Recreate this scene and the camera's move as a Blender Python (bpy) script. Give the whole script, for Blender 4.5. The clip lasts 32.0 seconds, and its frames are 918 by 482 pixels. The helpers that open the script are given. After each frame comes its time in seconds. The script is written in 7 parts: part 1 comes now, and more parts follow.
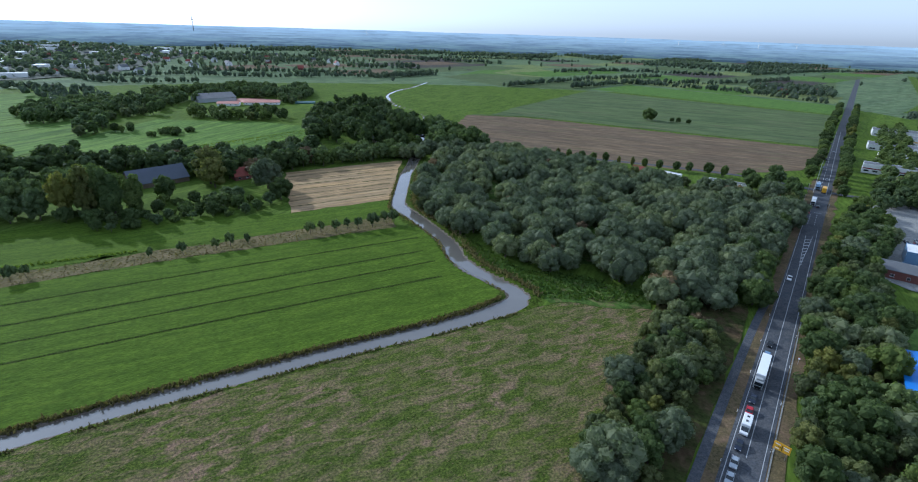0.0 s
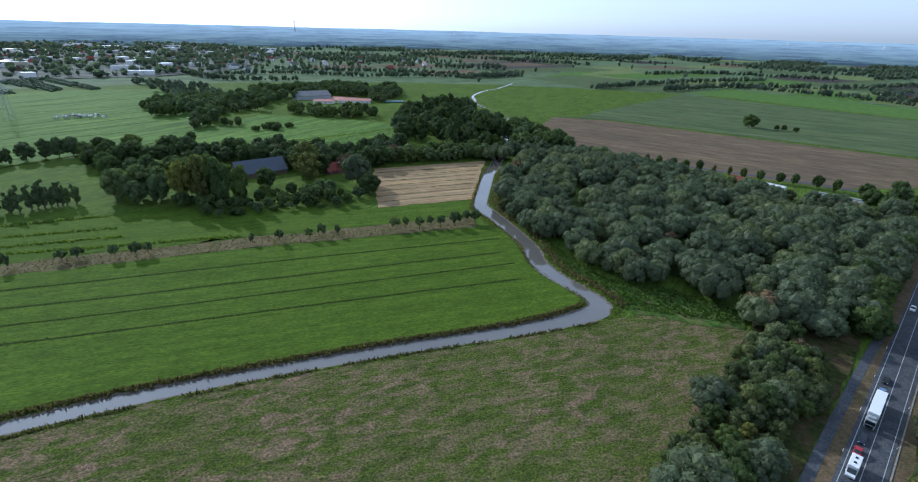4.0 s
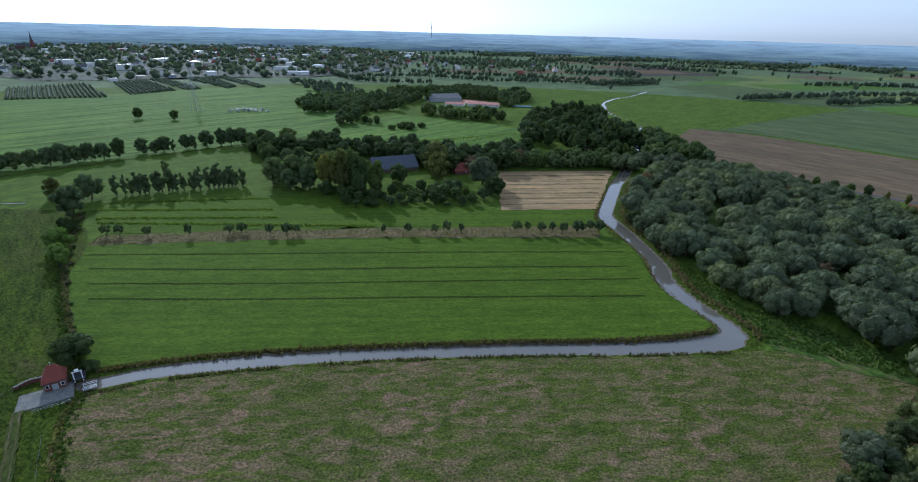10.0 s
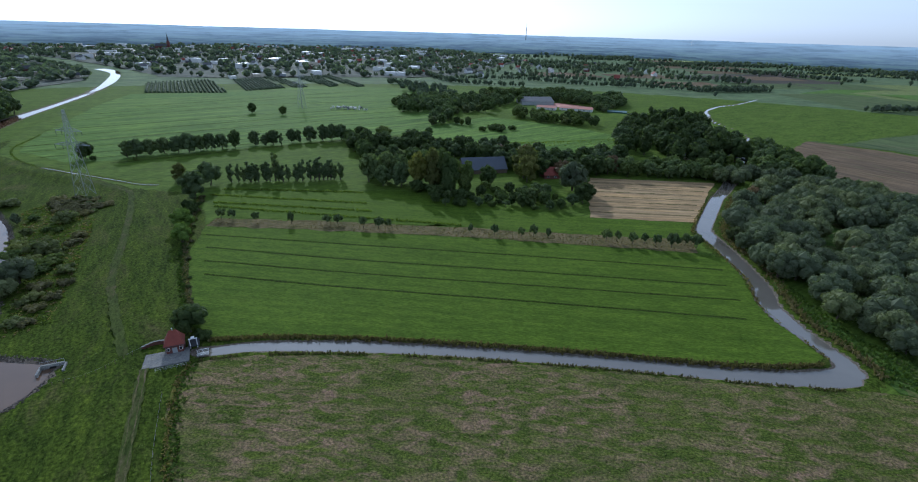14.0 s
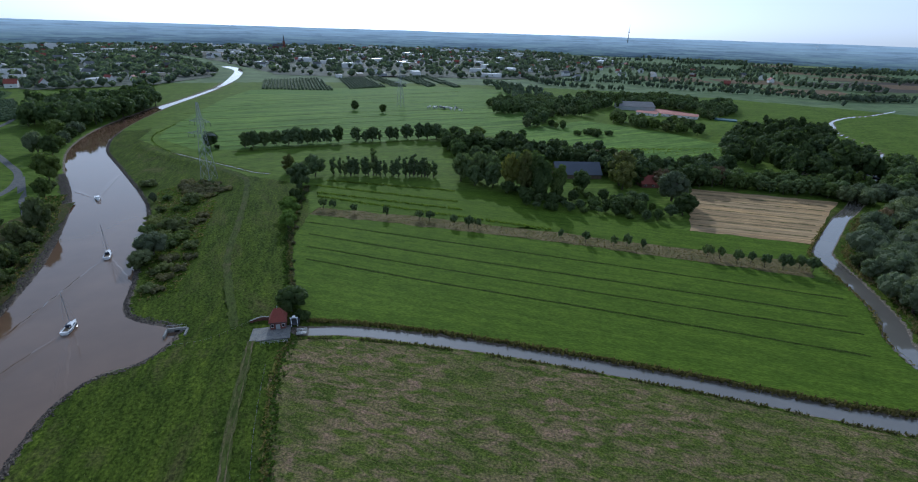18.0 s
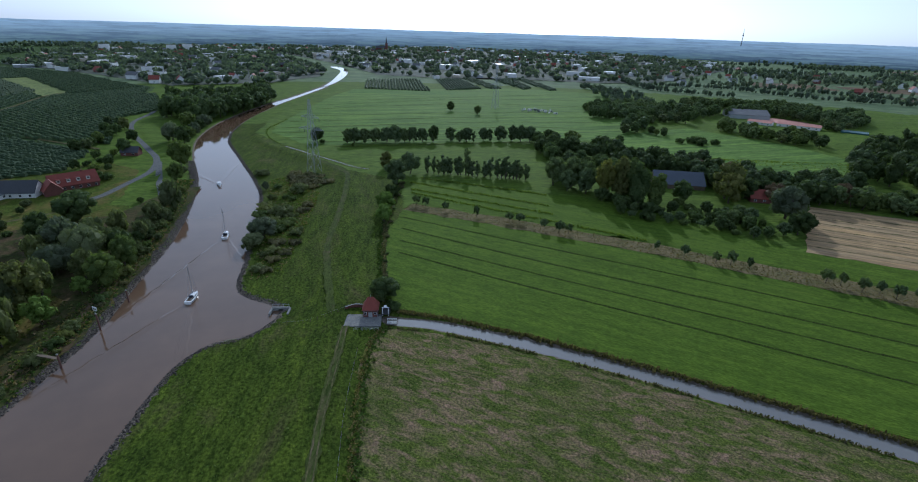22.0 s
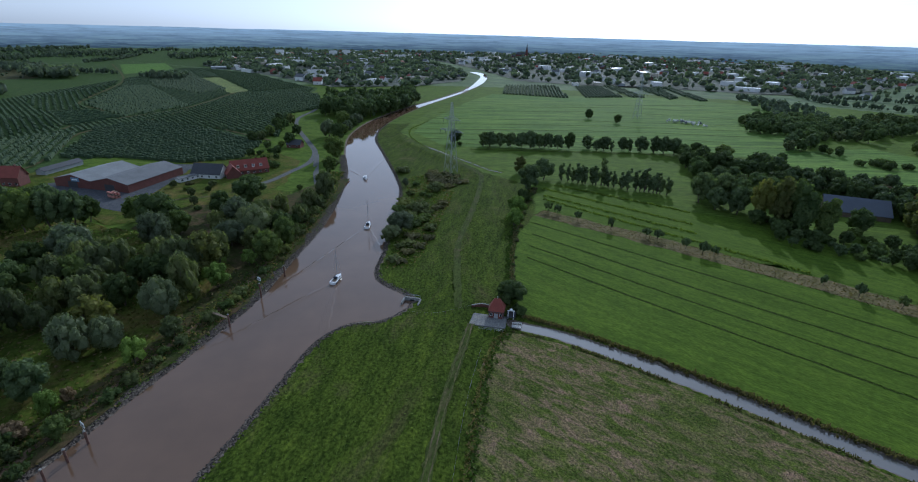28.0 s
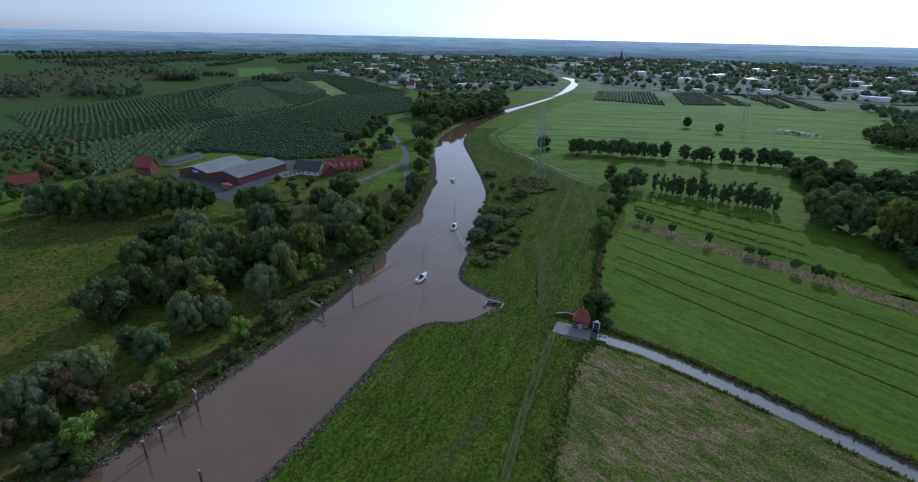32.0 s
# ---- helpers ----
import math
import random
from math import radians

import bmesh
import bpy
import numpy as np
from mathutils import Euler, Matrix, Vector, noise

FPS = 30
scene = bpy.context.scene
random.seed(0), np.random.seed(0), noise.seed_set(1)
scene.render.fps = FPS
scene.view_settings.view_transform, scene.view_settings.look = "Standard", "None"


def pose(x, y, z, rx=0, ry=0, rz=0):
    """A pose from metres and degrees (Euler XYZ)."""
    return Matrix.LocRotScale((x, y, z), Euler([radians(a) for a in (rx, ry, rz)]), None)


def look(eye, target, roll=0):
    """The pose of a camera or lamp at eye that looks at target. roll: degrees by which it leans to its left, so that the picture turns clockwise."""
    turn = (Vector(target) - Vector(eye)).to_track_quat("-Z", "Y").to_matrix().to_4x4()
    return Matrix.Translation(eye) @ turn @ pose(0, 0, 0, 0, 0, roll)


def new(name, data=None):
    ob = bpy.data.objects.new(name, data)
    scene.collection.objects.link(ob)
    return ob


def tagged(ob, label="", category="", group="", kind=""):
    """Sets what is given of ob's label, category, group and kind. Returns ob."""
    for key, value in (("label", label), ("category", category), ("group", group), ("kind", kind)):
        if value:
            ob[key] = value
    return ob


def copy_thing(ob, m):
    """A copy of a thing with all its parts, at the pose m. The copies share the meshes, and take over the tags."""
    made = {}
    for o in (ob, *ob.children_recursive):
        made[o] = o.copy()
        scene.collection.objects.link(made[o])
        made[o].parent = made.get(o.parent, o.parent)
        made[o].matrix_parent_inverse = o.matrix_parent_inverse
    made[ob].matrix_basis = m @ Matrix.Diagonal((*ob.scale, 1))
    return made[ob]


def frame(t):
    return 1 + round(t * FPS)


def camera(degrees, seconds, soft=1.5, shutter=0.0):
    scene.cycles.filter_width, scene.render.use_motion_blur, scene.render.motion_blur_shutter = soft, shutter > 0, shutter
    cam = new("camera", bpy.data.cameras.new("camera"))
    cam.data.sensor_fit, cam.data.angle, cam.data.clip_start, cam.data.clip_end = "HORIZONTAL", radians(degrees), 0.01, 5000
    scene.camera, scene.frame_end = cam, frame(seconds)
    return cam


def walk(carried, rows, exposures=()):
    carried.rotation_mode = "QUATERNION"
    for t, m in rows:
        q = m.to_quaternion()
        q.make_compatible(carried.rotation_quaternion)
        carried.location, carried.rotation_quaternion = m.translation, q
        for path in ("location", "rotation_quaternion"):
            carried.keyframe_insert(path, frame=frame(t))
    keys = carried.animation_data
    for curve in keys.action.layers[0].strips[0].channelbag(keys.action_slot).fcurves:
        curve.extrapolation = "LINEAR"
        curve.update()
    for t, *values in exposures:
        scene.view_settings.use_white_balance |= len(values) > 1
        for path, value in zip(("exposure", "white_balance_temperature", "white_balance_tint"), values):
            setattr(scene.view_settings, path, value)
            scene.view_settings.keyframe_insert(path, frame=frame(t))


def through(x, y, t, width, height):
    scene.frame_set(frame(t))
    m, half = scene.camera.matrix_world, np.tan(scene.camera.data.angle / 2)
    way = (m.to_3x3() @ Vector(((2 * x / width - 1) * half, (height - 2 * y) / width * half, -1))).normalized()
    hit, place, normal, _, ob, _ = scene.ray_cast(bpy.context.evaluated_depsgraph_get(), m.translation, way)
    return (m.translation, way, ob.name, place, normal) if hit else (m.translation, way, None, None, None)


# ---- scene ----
cam = camera(85.5, 32.0, soft=1.1)
# seconds, x, y, z, heading to the left of +y, pitch, lean to the left
PATH = [
    (0, 3.12, 13.74, 96.13, -2.36, -22.97, 1.74),
    (1, 2.16, 14.02, 96.24, 0.05, -23.08, 1.69),
    (2, 1.38, 13.89, 96.36, 2.39, -23.13, 1.63),
    (3, 0.69, 13.51, 96.47, 4.68, -23.15, 1.58),
    (4, 0.04, 12.97, 96.57, 6.95, -23.14, 1.54),
    (5, -0.58, 12.37, 96.66, 9.22, -23.11, 1.50),
    (6, -1.21, 11.76, 96.72, 11.50, -23.08, 1.49),
    (7, -1.85, 11.17, 96.76, 13.80, -23.04, 1.48),
    (8, -2.51, 10.61, 96.78, 16.13, -23.00, 1.49),
    (9, -3.19, 10.10, 96.78, 18.49, -22.97, 1.51),
    (10, -3.88, 9.62, 96.77, 20.88, -22.95, 1.54),
    (11, -4.58, 9.17, 96.75, 23.32, -22.93, 1.58),
    (12, -5.27, 8.74, 96.72, 25.79, -22.93, 1.62),
    (13, -5.94, 8.30, 96.69, 28.29, -22.94, 1.66),
    (14, -6.59, 7.85, 96.65, 30.82, -22.95, 1.70),
    (15, -7.21, 7.37, 96.60, 33.38, -22.97, 1.74),
    (16, -7.80, 6.86, 96.56, 35.95, -22.99, 1.77),
    (17, -8.35, 6.30, 96.50, 38.54, -23.02, 1.79),
    (18, -8.86, 5.71, 96.45, 41.13, -23.05, 1.81),
    (19, -9.35, 5.07, 96.38, 43.72, -23.07, 1.82),
    (20, -9.81, 4.41, 96.31, 46.31, -23.09, 1.82),
    (21, -10.25, 3.73, 96.22, 48.89, -23.09, 1.81),
    (22, -10.68, 3.06, 96.12, 51.46, -23.09, 1.79),
    (23, -11.11, 2.39, 96.00, 54.01, -23.08, 1.77),
    (24, -11.54, 1.75, 95.86, 56.54, -23.05, 1.74),
    (25, -11.97, 1.15, 95.71, 59.05, -23.01, 1.70),
    (26, -12.41, 0.58, 95.54, 61.54, -22.95, 1.66),
    (27, -12.84, 0.05, 95.36, 64.01, -22.89, 1.61),
    (28, -13.25, -0.46, 95.18, 66.47, -22.81, 1.56),
    (29, -13.62, -0.99, 95.02, 68.92, -22.73, 1.49),
    (30, -13.90, -1.60, 94.90, 71.37, -22.65, 1.42),
    (31, -14.03, -2.37, 94.84, 73.82, -22.57, 1.33),
    (32, -13.95, -3.42, 94.87, 76.29, -22.50, 1.21),
]


def eye_pose(x, y, z, heading, pitch, lean):
    return pose(x, y, z, 0, 0, heading) @ pose(0, 0, 0, 90 + pitch, 0, 0) @ pose(0, 0, 0, 0, 0, lean)


walk(cam, [(t, eye_pose(*row)) for t, *row in PATH], exposures=[(0.0, 0.22, 5250, 8), (9.0, -0.06, 5250, 8), (14.0, -0.16, 5250, 8), (19.0, -0.3, 5250, 8), (32.0, -0.36, 5250, 8)])

# ---- light ----
SUN_HEADING, SUN_HEIGHT = 140.0, 25.0      # degrees from +x towards +y; above the horizon
world = bpy.data.worlds.new("hazy_sky")
scene.world = world
world.use_nodes = True
wn = world.node_tree.nodes
sky = wn.new("ShaderNodeTexSky")
sky.sky_type = "NISHITA"
sky.sun_disc = False
sky.sun_elevation, sky.sun_rotation = radians(SUN_HEIGHT), radians(90 - SUN_HEADING)
sky.altitude, sky.air_density, sky.dust_density, sky.ozone_density = 50, 1.0, 1.2, 2.0
wn["Background"].inputs["Strength"].default_value = 0.15
haze = wn.new("ShaderNodeHueSaturation")          # thin high haze greys the sky
haze.inputs["Saturation"].default_value = 0.26
cool = wn.new("ShaderNodeMix")
cool.data_type, cool.blend_type = "RGBA", "MULTIPLY"
cool.inputs[0].default_value, cool.inputs[7].default_value = 1.0, (1.84, 1.98, 2.22, 1)
even = wn.new("ShaderNodeGamma")                     # the haze spreads the light evenly over the sky
even.inputs["Gamma"].default_value = 0.62
world.node_tree.links.new(sky.outputs[0], even.inputs["Color"])
world.node_tree.links.new(even.outputs[0], haze.inputs["Color"])
world.node_tree.links.new(haze.outputs[0], cool.inputs[6])
world.node_tree.links.new(cool.outputs[2], wn["Background"].inputs["Color"])
sun = new("sun", bpy.data.lights.new("sun", "SUN"))
sun.data.energy, sun.data.angle, sun.data.color = 3.1, radians(0.9), (1.0, 0.95, 0.87)
sx, sy = math.cos(radians(SUN_HEADING)), math.sin(radians(SUN_HEADING))
sun.matrix_world = look((sx * 300, sy * 300, 300 * math.tan(radians(SUN_HEIGHT))), (0, 0, 0))


# ---- materials ----
def material(name):
    m = bpy.data.materials.new(name)
    m.use_nodes = True
    t = m.node_tree
    return m, t.nodes, t.links, t.nodes["Principled BSDF"]


def position(nodes, links, scale=(1, 1, 1), turn=0.0):
    geo, mp = nodes.new("ShaderNodeNewGeometry"), nodes.new("ShaderNodeMapping")
    mp.vector_type = "TEXTURE"
    mp.inputs["Scale"].default_value = [1 / k for k in scale]
    mp.inputs["Rotation"].default_value = (0, 0, radians(turn))
    links.new(geo.outputs["Position"], mp.inputs["Vector"])
    return mp.outputs["Vector"]


def noise_of(nodes, links, vec, scale, detail=4.0, rough=0.6, warp=0.0):
    n = nodes.new("ShaderNodeTexNoise")
    n.inputs["Scale"].default_value, n.inputs["Detail"].default_value = scale, detail
    n.inputs["Roughness"].default_value, n.inputs["Distortion"].default_value = rough, warp
    if vec is not None:
        links.new(vec, n.inputs["Vector"])
    return n.outputs["Fac"]


def ramp(nodes, links, fac, stops):
    r = nodes.new("ShaderNodeValToRGB")
    e = r.color_ramp.elements
    while len(e) < len(stops):
        e.new(0.5)
    for k, (p, c) in zip(e, stops):
        k.position, k.color = p, (*c, 1) if len(c) == 3 else c
    links.new(fac, r.inputs["Fac"])
    return r.outputs["Color"]


def blend(nodes, links, fac, a, b, kind="MIX"):
    m = nodes.new("ShaderNodeMix")
    m.data_type, m.blend_type = "RGBA", kind
    for sock, v in ((m.inputs[0], fac), (m.inputs[6], a), (m.inputs[7], b)):
        if isinstance(v, bpy.types.NodeSocket):
            links.new(v, sock)
        elif isinstance(v, (int, float)):
            sock.default_value = v
        else:
            sock.default_value = (*v, 1)
    return m.outputs[2]


def bumped(nodes, links, bsdf, height, strength, distance):
    b = nodes.new("ShaderNodeBump")
    b.inputs["Strength"].default_value, b.inputs["Distance"].default_value = strength, distance
    links.new(height, b.inputs["Height"])
    links.new(b.outputs["Normal"], bsdf.inputs["Normal"])


def turf(name, dark, light, dry=None, amount=0.4, patch=0.05, grain=1.2, stretch=(1, 1, 1), turn=0.0, relief=0.25, rough=0.85, drysize=0.12, shore=False, broad=0.0, speck=0.0, lines=0.0, run=0.03, deep=0.26):
    """Grass or soil: broad patches, fine grain, and drier streaks."""
    m, n, l, p = material(name)
    vec = position(n, l)
    streak = position(n, l, stretch, turn)
    base = ramp(n, l, noise_of(n, l, vec, patch, 5), [(0.35, dark), (0.65, light)])
    fine = noise_of(n, l, streak, grain, 6, 0.7)
    col = blend(n, l, 0.6, base, ramp(n, l, fine, [(0.36, [c * 0.5 for c in dark]), (0.64, [min(1, c * 1.35) for c in light])]))
    middle = noise_of(n, l, streak, grain * 0.22, 3, 0.6)
    col = blend(n, l, 1.0, col, ramp(n, l, middle, [(0.35, (0.8, 0.82, 0.85)), (0.65, (1.15, 1.12, 1.05))]), "MULTIPLY")
    if lines:      # long swaths left by mowing, rolling or old ridges
        swath = noise_of(n, l, position(n, l, (run, 1, 1), turn), lines, 2, 0.5)
        col = blend(n, l, 1.0, col, ramp(n, l, swath, [(0.38, (1 - deep, 1 - deep * 0.9, 1 - deep * 0.8)), (0.5, (1, 1, 1)), (0.62, (1 + deep, 1 + deep * 0.8, 1 + deep * 0.5))]), "MULTIPLY")
    if dry:
        spots = ramp(n, l, noise_of(n, l, streak, drysize, 7, 0.72, 0.6), [(0.62 - amount * 0.35, (0, 0, 0)), (0.78 - amount * 0.3, (1, 1, 1))])
        grit = ramp(n, l, noise_of(n, l, streak, grain * 0.8, 4, 0.7), [(0.35, [c * 0.6 for c in dry]), (0.7, [min(1, c * 1.2) for c in dry])])
        if broad:      # dry patches gather in some parts and thin out in others
            spots = blend(n, l, 1.0, spots, ramp(n, l, noise_of(n, l, vec, broad, 3), [(0.38, (0.38, 0.38, 0.38)), (0.58, (1, 1, 1))]), "MULTIPLY")
        col = blend(n, l, spots, col, grit)
    if speck:      # single tussocks and the dark gaps between them
        col = blend(n, l, 1.0, col, ramp(n, l, noise_of(n, l, vec, speck, 3, 0.6), [(0.38, (0.62, 0.64, 0.66)), (0.5, (1, 1, 1)), (0.62, (1.38, 1.32, 1.22))]), "MULTIPLY")
    if shore:      # below the tide line the soil lies bare
        xyz = n.new("ShaderNodeSeparateXYZ")
        l.new(vec, xyz.inputs[0])
        add = n.new("ShaderNodeMath")
        add.operation, add.inputs[1].default_value = "MULTIPLY_ADD", 0.5
        l.new(fine, add.inputs[0]), l.new(xyz.outputs["Z"], add.inputs[2])
        bare = ramp(n, l, noise_of(n, l, vec, 1.6, 5, 0.7), [(0.3, (0.075, 0.06, 0.045)), (0.55, (0.15, 0.125, 0.10)), (0.7, (0.30, 0.27, 0.23))])
        col = blend(n, l, ramp(n, l, add.outputs[0], [(0.0, (1, 1, 1)), (0.05, (0, 0, 0))]), col, bare)
    l.new(col, p.inputs["Base Color"])
    p.inputs["Roughness"].default_value = rough
    p.inputs["Specular IOR Level"].default_value = 0.02
    bumped(n, l, p, fine, 0.7, relief)
    return m


def leafage(name, dark, light, spread=0.5, through=0.25):
    """Leaves: every clump and every tree has a tone of its own, and light passes through."""
    m, n, l, p = material(name)
    geo, info = n.new("ShaderNodeNewGeometry"), n.new("ShaderNodeObjectInfo")
    own = ramp(n, l, geo.outputs["Random Per Island"], [(0.0, dark), (1.0, light)])
    tone = ramp(n, l, info.outputs["Random"], [(0.0, [1 - spread * 0.5] * 3), (0.6, (1, 1, 1)), (1.0, (1 + spread * 0.5, 1 + spread * 0.35, 1 - spread * 0.1))])
    col = blend(n, l, 1.0, own, tone, "MULTIPLY")
    l.new(col, p.inputs["Base Color"])
    p.inputs["Roughness"].default_value, p.inputs["Specular IOR Level"].default_value = 0.7, 0.08
    tr = n.new("ShaderNodeBsdfTranslucent")
    l.new(blend(n, l, 1.0, col, (1.1, 1.25, 0.6), "MULTIPLY"), tr.inputs["Color"])
    mix = n.new("ShaderNodeMixShader")
    mix.inputs[0].default_value = through
    l.new(p.outputs[0], mix.inputs[1]), l.new(tr.outputs[0], mix.inputs[2])
    l.new(mix.outputs[0], n["Material Output"].inputs["Surface"])
    return m


def plain(name, colour, rough=0.7, metal=0.0, grain=2.0, depth=0.25, relief=0.02, spec=0.4):
    """Painted, built or worn surface: a main colour with stains and grain."""
    m, n, l, p = material(name)
    tc = n.new("ShaderNodeTexCoord")
    a = noise_of(n, l, tc.outputs["Object"], grain * 0.25, 5)
    b = noise_of(n, l, tc.outputs["Object"], grain * 4, 4)
    k = blend(n, l, 0.5, ramp(n, l, a, [(0.3, [1 - depth] * 3), (0.7, [1 + depth * 0.3] * 3)]), ramp(n, l, b, [(0.3, [1 - depth] * 3), (0.7, [1 + depth * 0.3] * 3)]))
    l.new(blend(n, l, 1.0, colour, k, "MULTIPLY"), p.inputs["Base Color"])
    p.inputs["Roughness"].default_value, p.inputs["Metallic"].default_value, p.inputs["Specular IOR Level"].default_value = rough, metal, spec
    if relief:
        bumped(n, l, p, b, 0.4, relief)
    return m


def water(name, colour, rough, wave, relief, ior=1.42):
    m, n, l, p = material(name)
    vec = position(n, l)
    col = ramp(n, l, noise_of(n, l, vec, 0.03, 4), [(0.3, [c * 0.85 for c in colour]), (0.7, [c * 1.15 for c in colour])])
    l.new(col, p.inputs["Base Color"])
    p.inputs["Roughness"].default_value, p.inputs["IOR"].default_value = rough, ior
    bumped(n, l, p, noise_of(n, l, vec, wave, 3), 0.35, relief)
    return m


MEADOW = turf("meadow_grass", (0.064, 0.104, 0.016), (0.098, 0.148, 0.024), (0.13, 0.14, 0.04), 0.12, 0.02, 0.5, (0.3, 1, 1), 62, relief=0.15, shore=True)
LUSH = turf("lush_meadow_grass", (0.060, 0.102, 0.012), (0.088, 0.138, 0.018), (0.112, 0.154, 0.022), 0.12, 0.03, 1.9, (0.3, 1, 1), 25.5, 0.3, lines=0.30, deep=0.10)
MOWN = turf("mown_grass", (0.052, 0.080, 0.015), (0.096, 0.122, 0.026), (0.27, 0.18, 0.125), 0.50, 0.05, 2.6, (0.45, 1.0, 1), 27, 0.6, 0.9, 0.28, False, 0.022, 1.5, lines=0.42, run=0.12, deep=0.12)
ROUGH = turf("rough_dike_grass", (0.031, 0.053, 0.008), (0.064, 0.092, 0.013), (0.10, 0.095, 0.036), 0.28, 0.035, 0.9, (0.5, 1, 1), 148, 0.6, 0.9, 0.06, True, 0.02, 1.1, lines=0.3, run=0.2, deep=0.18)
REEDBED = turf("reed_and_nettle_ground", (0.04, 0.085, 0.018), (0.09, 0.14, 0.03), (0.20, 0.15, 0.08), 0.3, 0.08, 0.5, (1, 1, 1), 0, 0.6)
DRYSTRIP = turf("dry_sedge_strip", (0.085, 0.088, 0.036), (0.14, 0.12, 0.055), (0.21, 0.165, 0.09), 0.5, 0.1, 0.9, (1, 1, 1), 0, 0.4)
STUBBLE = turf("corn_stubble", (0.27, 0.19, 0.105), (0.36, 0.255, 0.14), (0.42, 0.31, 0.18), 0.4, 0.03, 0.8, (0.12, 1.4, 1), 27, 0.15, lines=0.5)
SOIL = turf("bare_brown_soil", (0.125, 0.09, 0.06), (0.165, 0.122, 0.08), (0.13, 0.14, 0.06), 0.15, 0.012, 0.3, (0.15, 1, 1), -25, 0.1)
DARKSOIL = turf("dark_ploughed_soil", (0.06, 0.055, 0.05), (0.085, 0.075, 0.065), None, 0, 0.01, 0.3, (0.2, 1, 1), 20, 0.1)
CROP = turf("grey_green_crop", (0.075, 0.11, 0.045), (0.105, 0.135, 0.06), (0.15, 0.135, 0.08), 0.2, 0.008, 0.25, (0.12, 1, 1), -25, 0.12)
PALE = turf("pale_pasture", (0.13, 0.17, 0.06), (0.18, 0.21, 0.08), None, 0, 0.01, 0.3, relief=0.1)
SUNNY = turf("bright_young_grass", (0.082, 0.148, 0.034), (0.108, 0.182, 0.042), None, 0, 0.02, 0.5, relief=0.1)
# pale pasture green, lightened further to carry the haze over the marsh
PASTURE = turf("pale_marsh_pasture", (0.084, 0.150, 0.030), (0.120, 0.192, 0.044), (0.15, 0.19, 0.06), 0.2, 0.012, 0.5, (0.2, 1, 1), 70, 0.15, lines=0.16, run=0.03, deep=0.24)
# haze of the far ground is put into this paler grass colour
HAZED_GRASS = turf("pale_far_grassland", (0.095, 0.145, 0.072), (0.135, 0.18, 0.092), (0.17, 0.18, 0.11), 0.25, 0.004, 0.1, (0.3, 1, 1), 30, 0.1)
UNDERGROWTH = turf("damp_bank_undergrowth", (0.028, 0.042, 0.012), (0.055, 0.066, 0.02), (0.10, 0.07, 0.04), 0.5, 0.05, 0.6, relief=0.5)
HEATH = turf("brown_moor_scrub", (0.045, 0.055, 0.025), (0.075, 0.075, 0.035), (0.12, 0.085, 0.045), 0.3, 0.012, 0.2, relief=0.4)
ORCHARD_GROUND = turf("orchard_floor_grass", (0.04, 0.07, 0.02), (0.06, 0.095, 0.03), (0.12, 0.12, 0.05), 0.15, 0.02, 0.6, relief=0.2)
VERGE = turf("dry_roadside_verge", (0.085, 0.080, 0.036), (0.150, 0.112, 0.066), (0.20, 0.135, 0.09), 0.4, 0.1, 1.5, relief=0.15)
TRACKSOIL = turf("worn_grass_track", (0.062, 0.070, 0.026), (0.100, 0.094, 0.042), (0.15, 0.12, 0.075), 0.35, 0.15, 1.5, relief=0.08)
MUD = turf("muddy_stony_bank", (0.10, 0.085, 0.065), (0.19, 0.165, 0.13), (0.28, 0.25, 0.21), 0.3, 0.2, 1.4, relief=0.4)
# lightened floor, so that the town's haze sits in its colour
TOWNFLOOR = turf("built_up_ground", (0.09, 0.105, 0.08), (0.14, 0.15, 0.125), (0.24, 0.235, 0.22), 0.15, 0.01, 0.08, relief=0.3)
ASPHALT = turf("worn_asphalt", (0.074, 0.079, 0.089), (0.098, 0.103, 0.114), (0.12, 0.12, 0.125), 0.2, 0.1, 2.0, (1, 1, 1), 0, 0.02, 0.75)
LANE = turf("pale_worn_lane", (0.105, 0.108, 0.11), (0.14, 0.143, 0.145), (0.17, 0.168, 0.16), 0.3, 0.3, 2.0, (1, 1, 1), 0, 0.02, 0.8)
CONCRETE = turf("grey_concrete", (0.2, 0.2, 0.19), (0.3, 0.3, 0.29), (0.36, 0.35, 0.33), 0.3, 0.3, 2.5, (1, 1, 1), 0, 0.02, 0.8)
RIVER = water("muddy_river_water", (0.118, 0.073, 0.046), 0.05, 0.7, 0.024, 1.5)
STREAM = water("still_ditch_water", (0.12, 0.11, 0.095), 0.03, 1.5, 0.006, 1.85)
BARK = plain("tree_bark", (0.10, 0.08, 0.06), 0.9, 0, 3, 0.4, 0.05)
WILLOW = leafage("willow_leaves", (0.102, 0.130, 0.074), (0.185, 0.214, 0.132), 0.5, 0.42)
OLIVE = leafage("sallow_leaves", (0.085, 0.108, 0.048), (0.150, 0.172, 0.082), 0.6, 0.46)
BROAD = leafage("broadleaf_leaves", (0.066, 0.100, 0.036), (0.124, 0.164, 0.060), 0.7, 0.45)
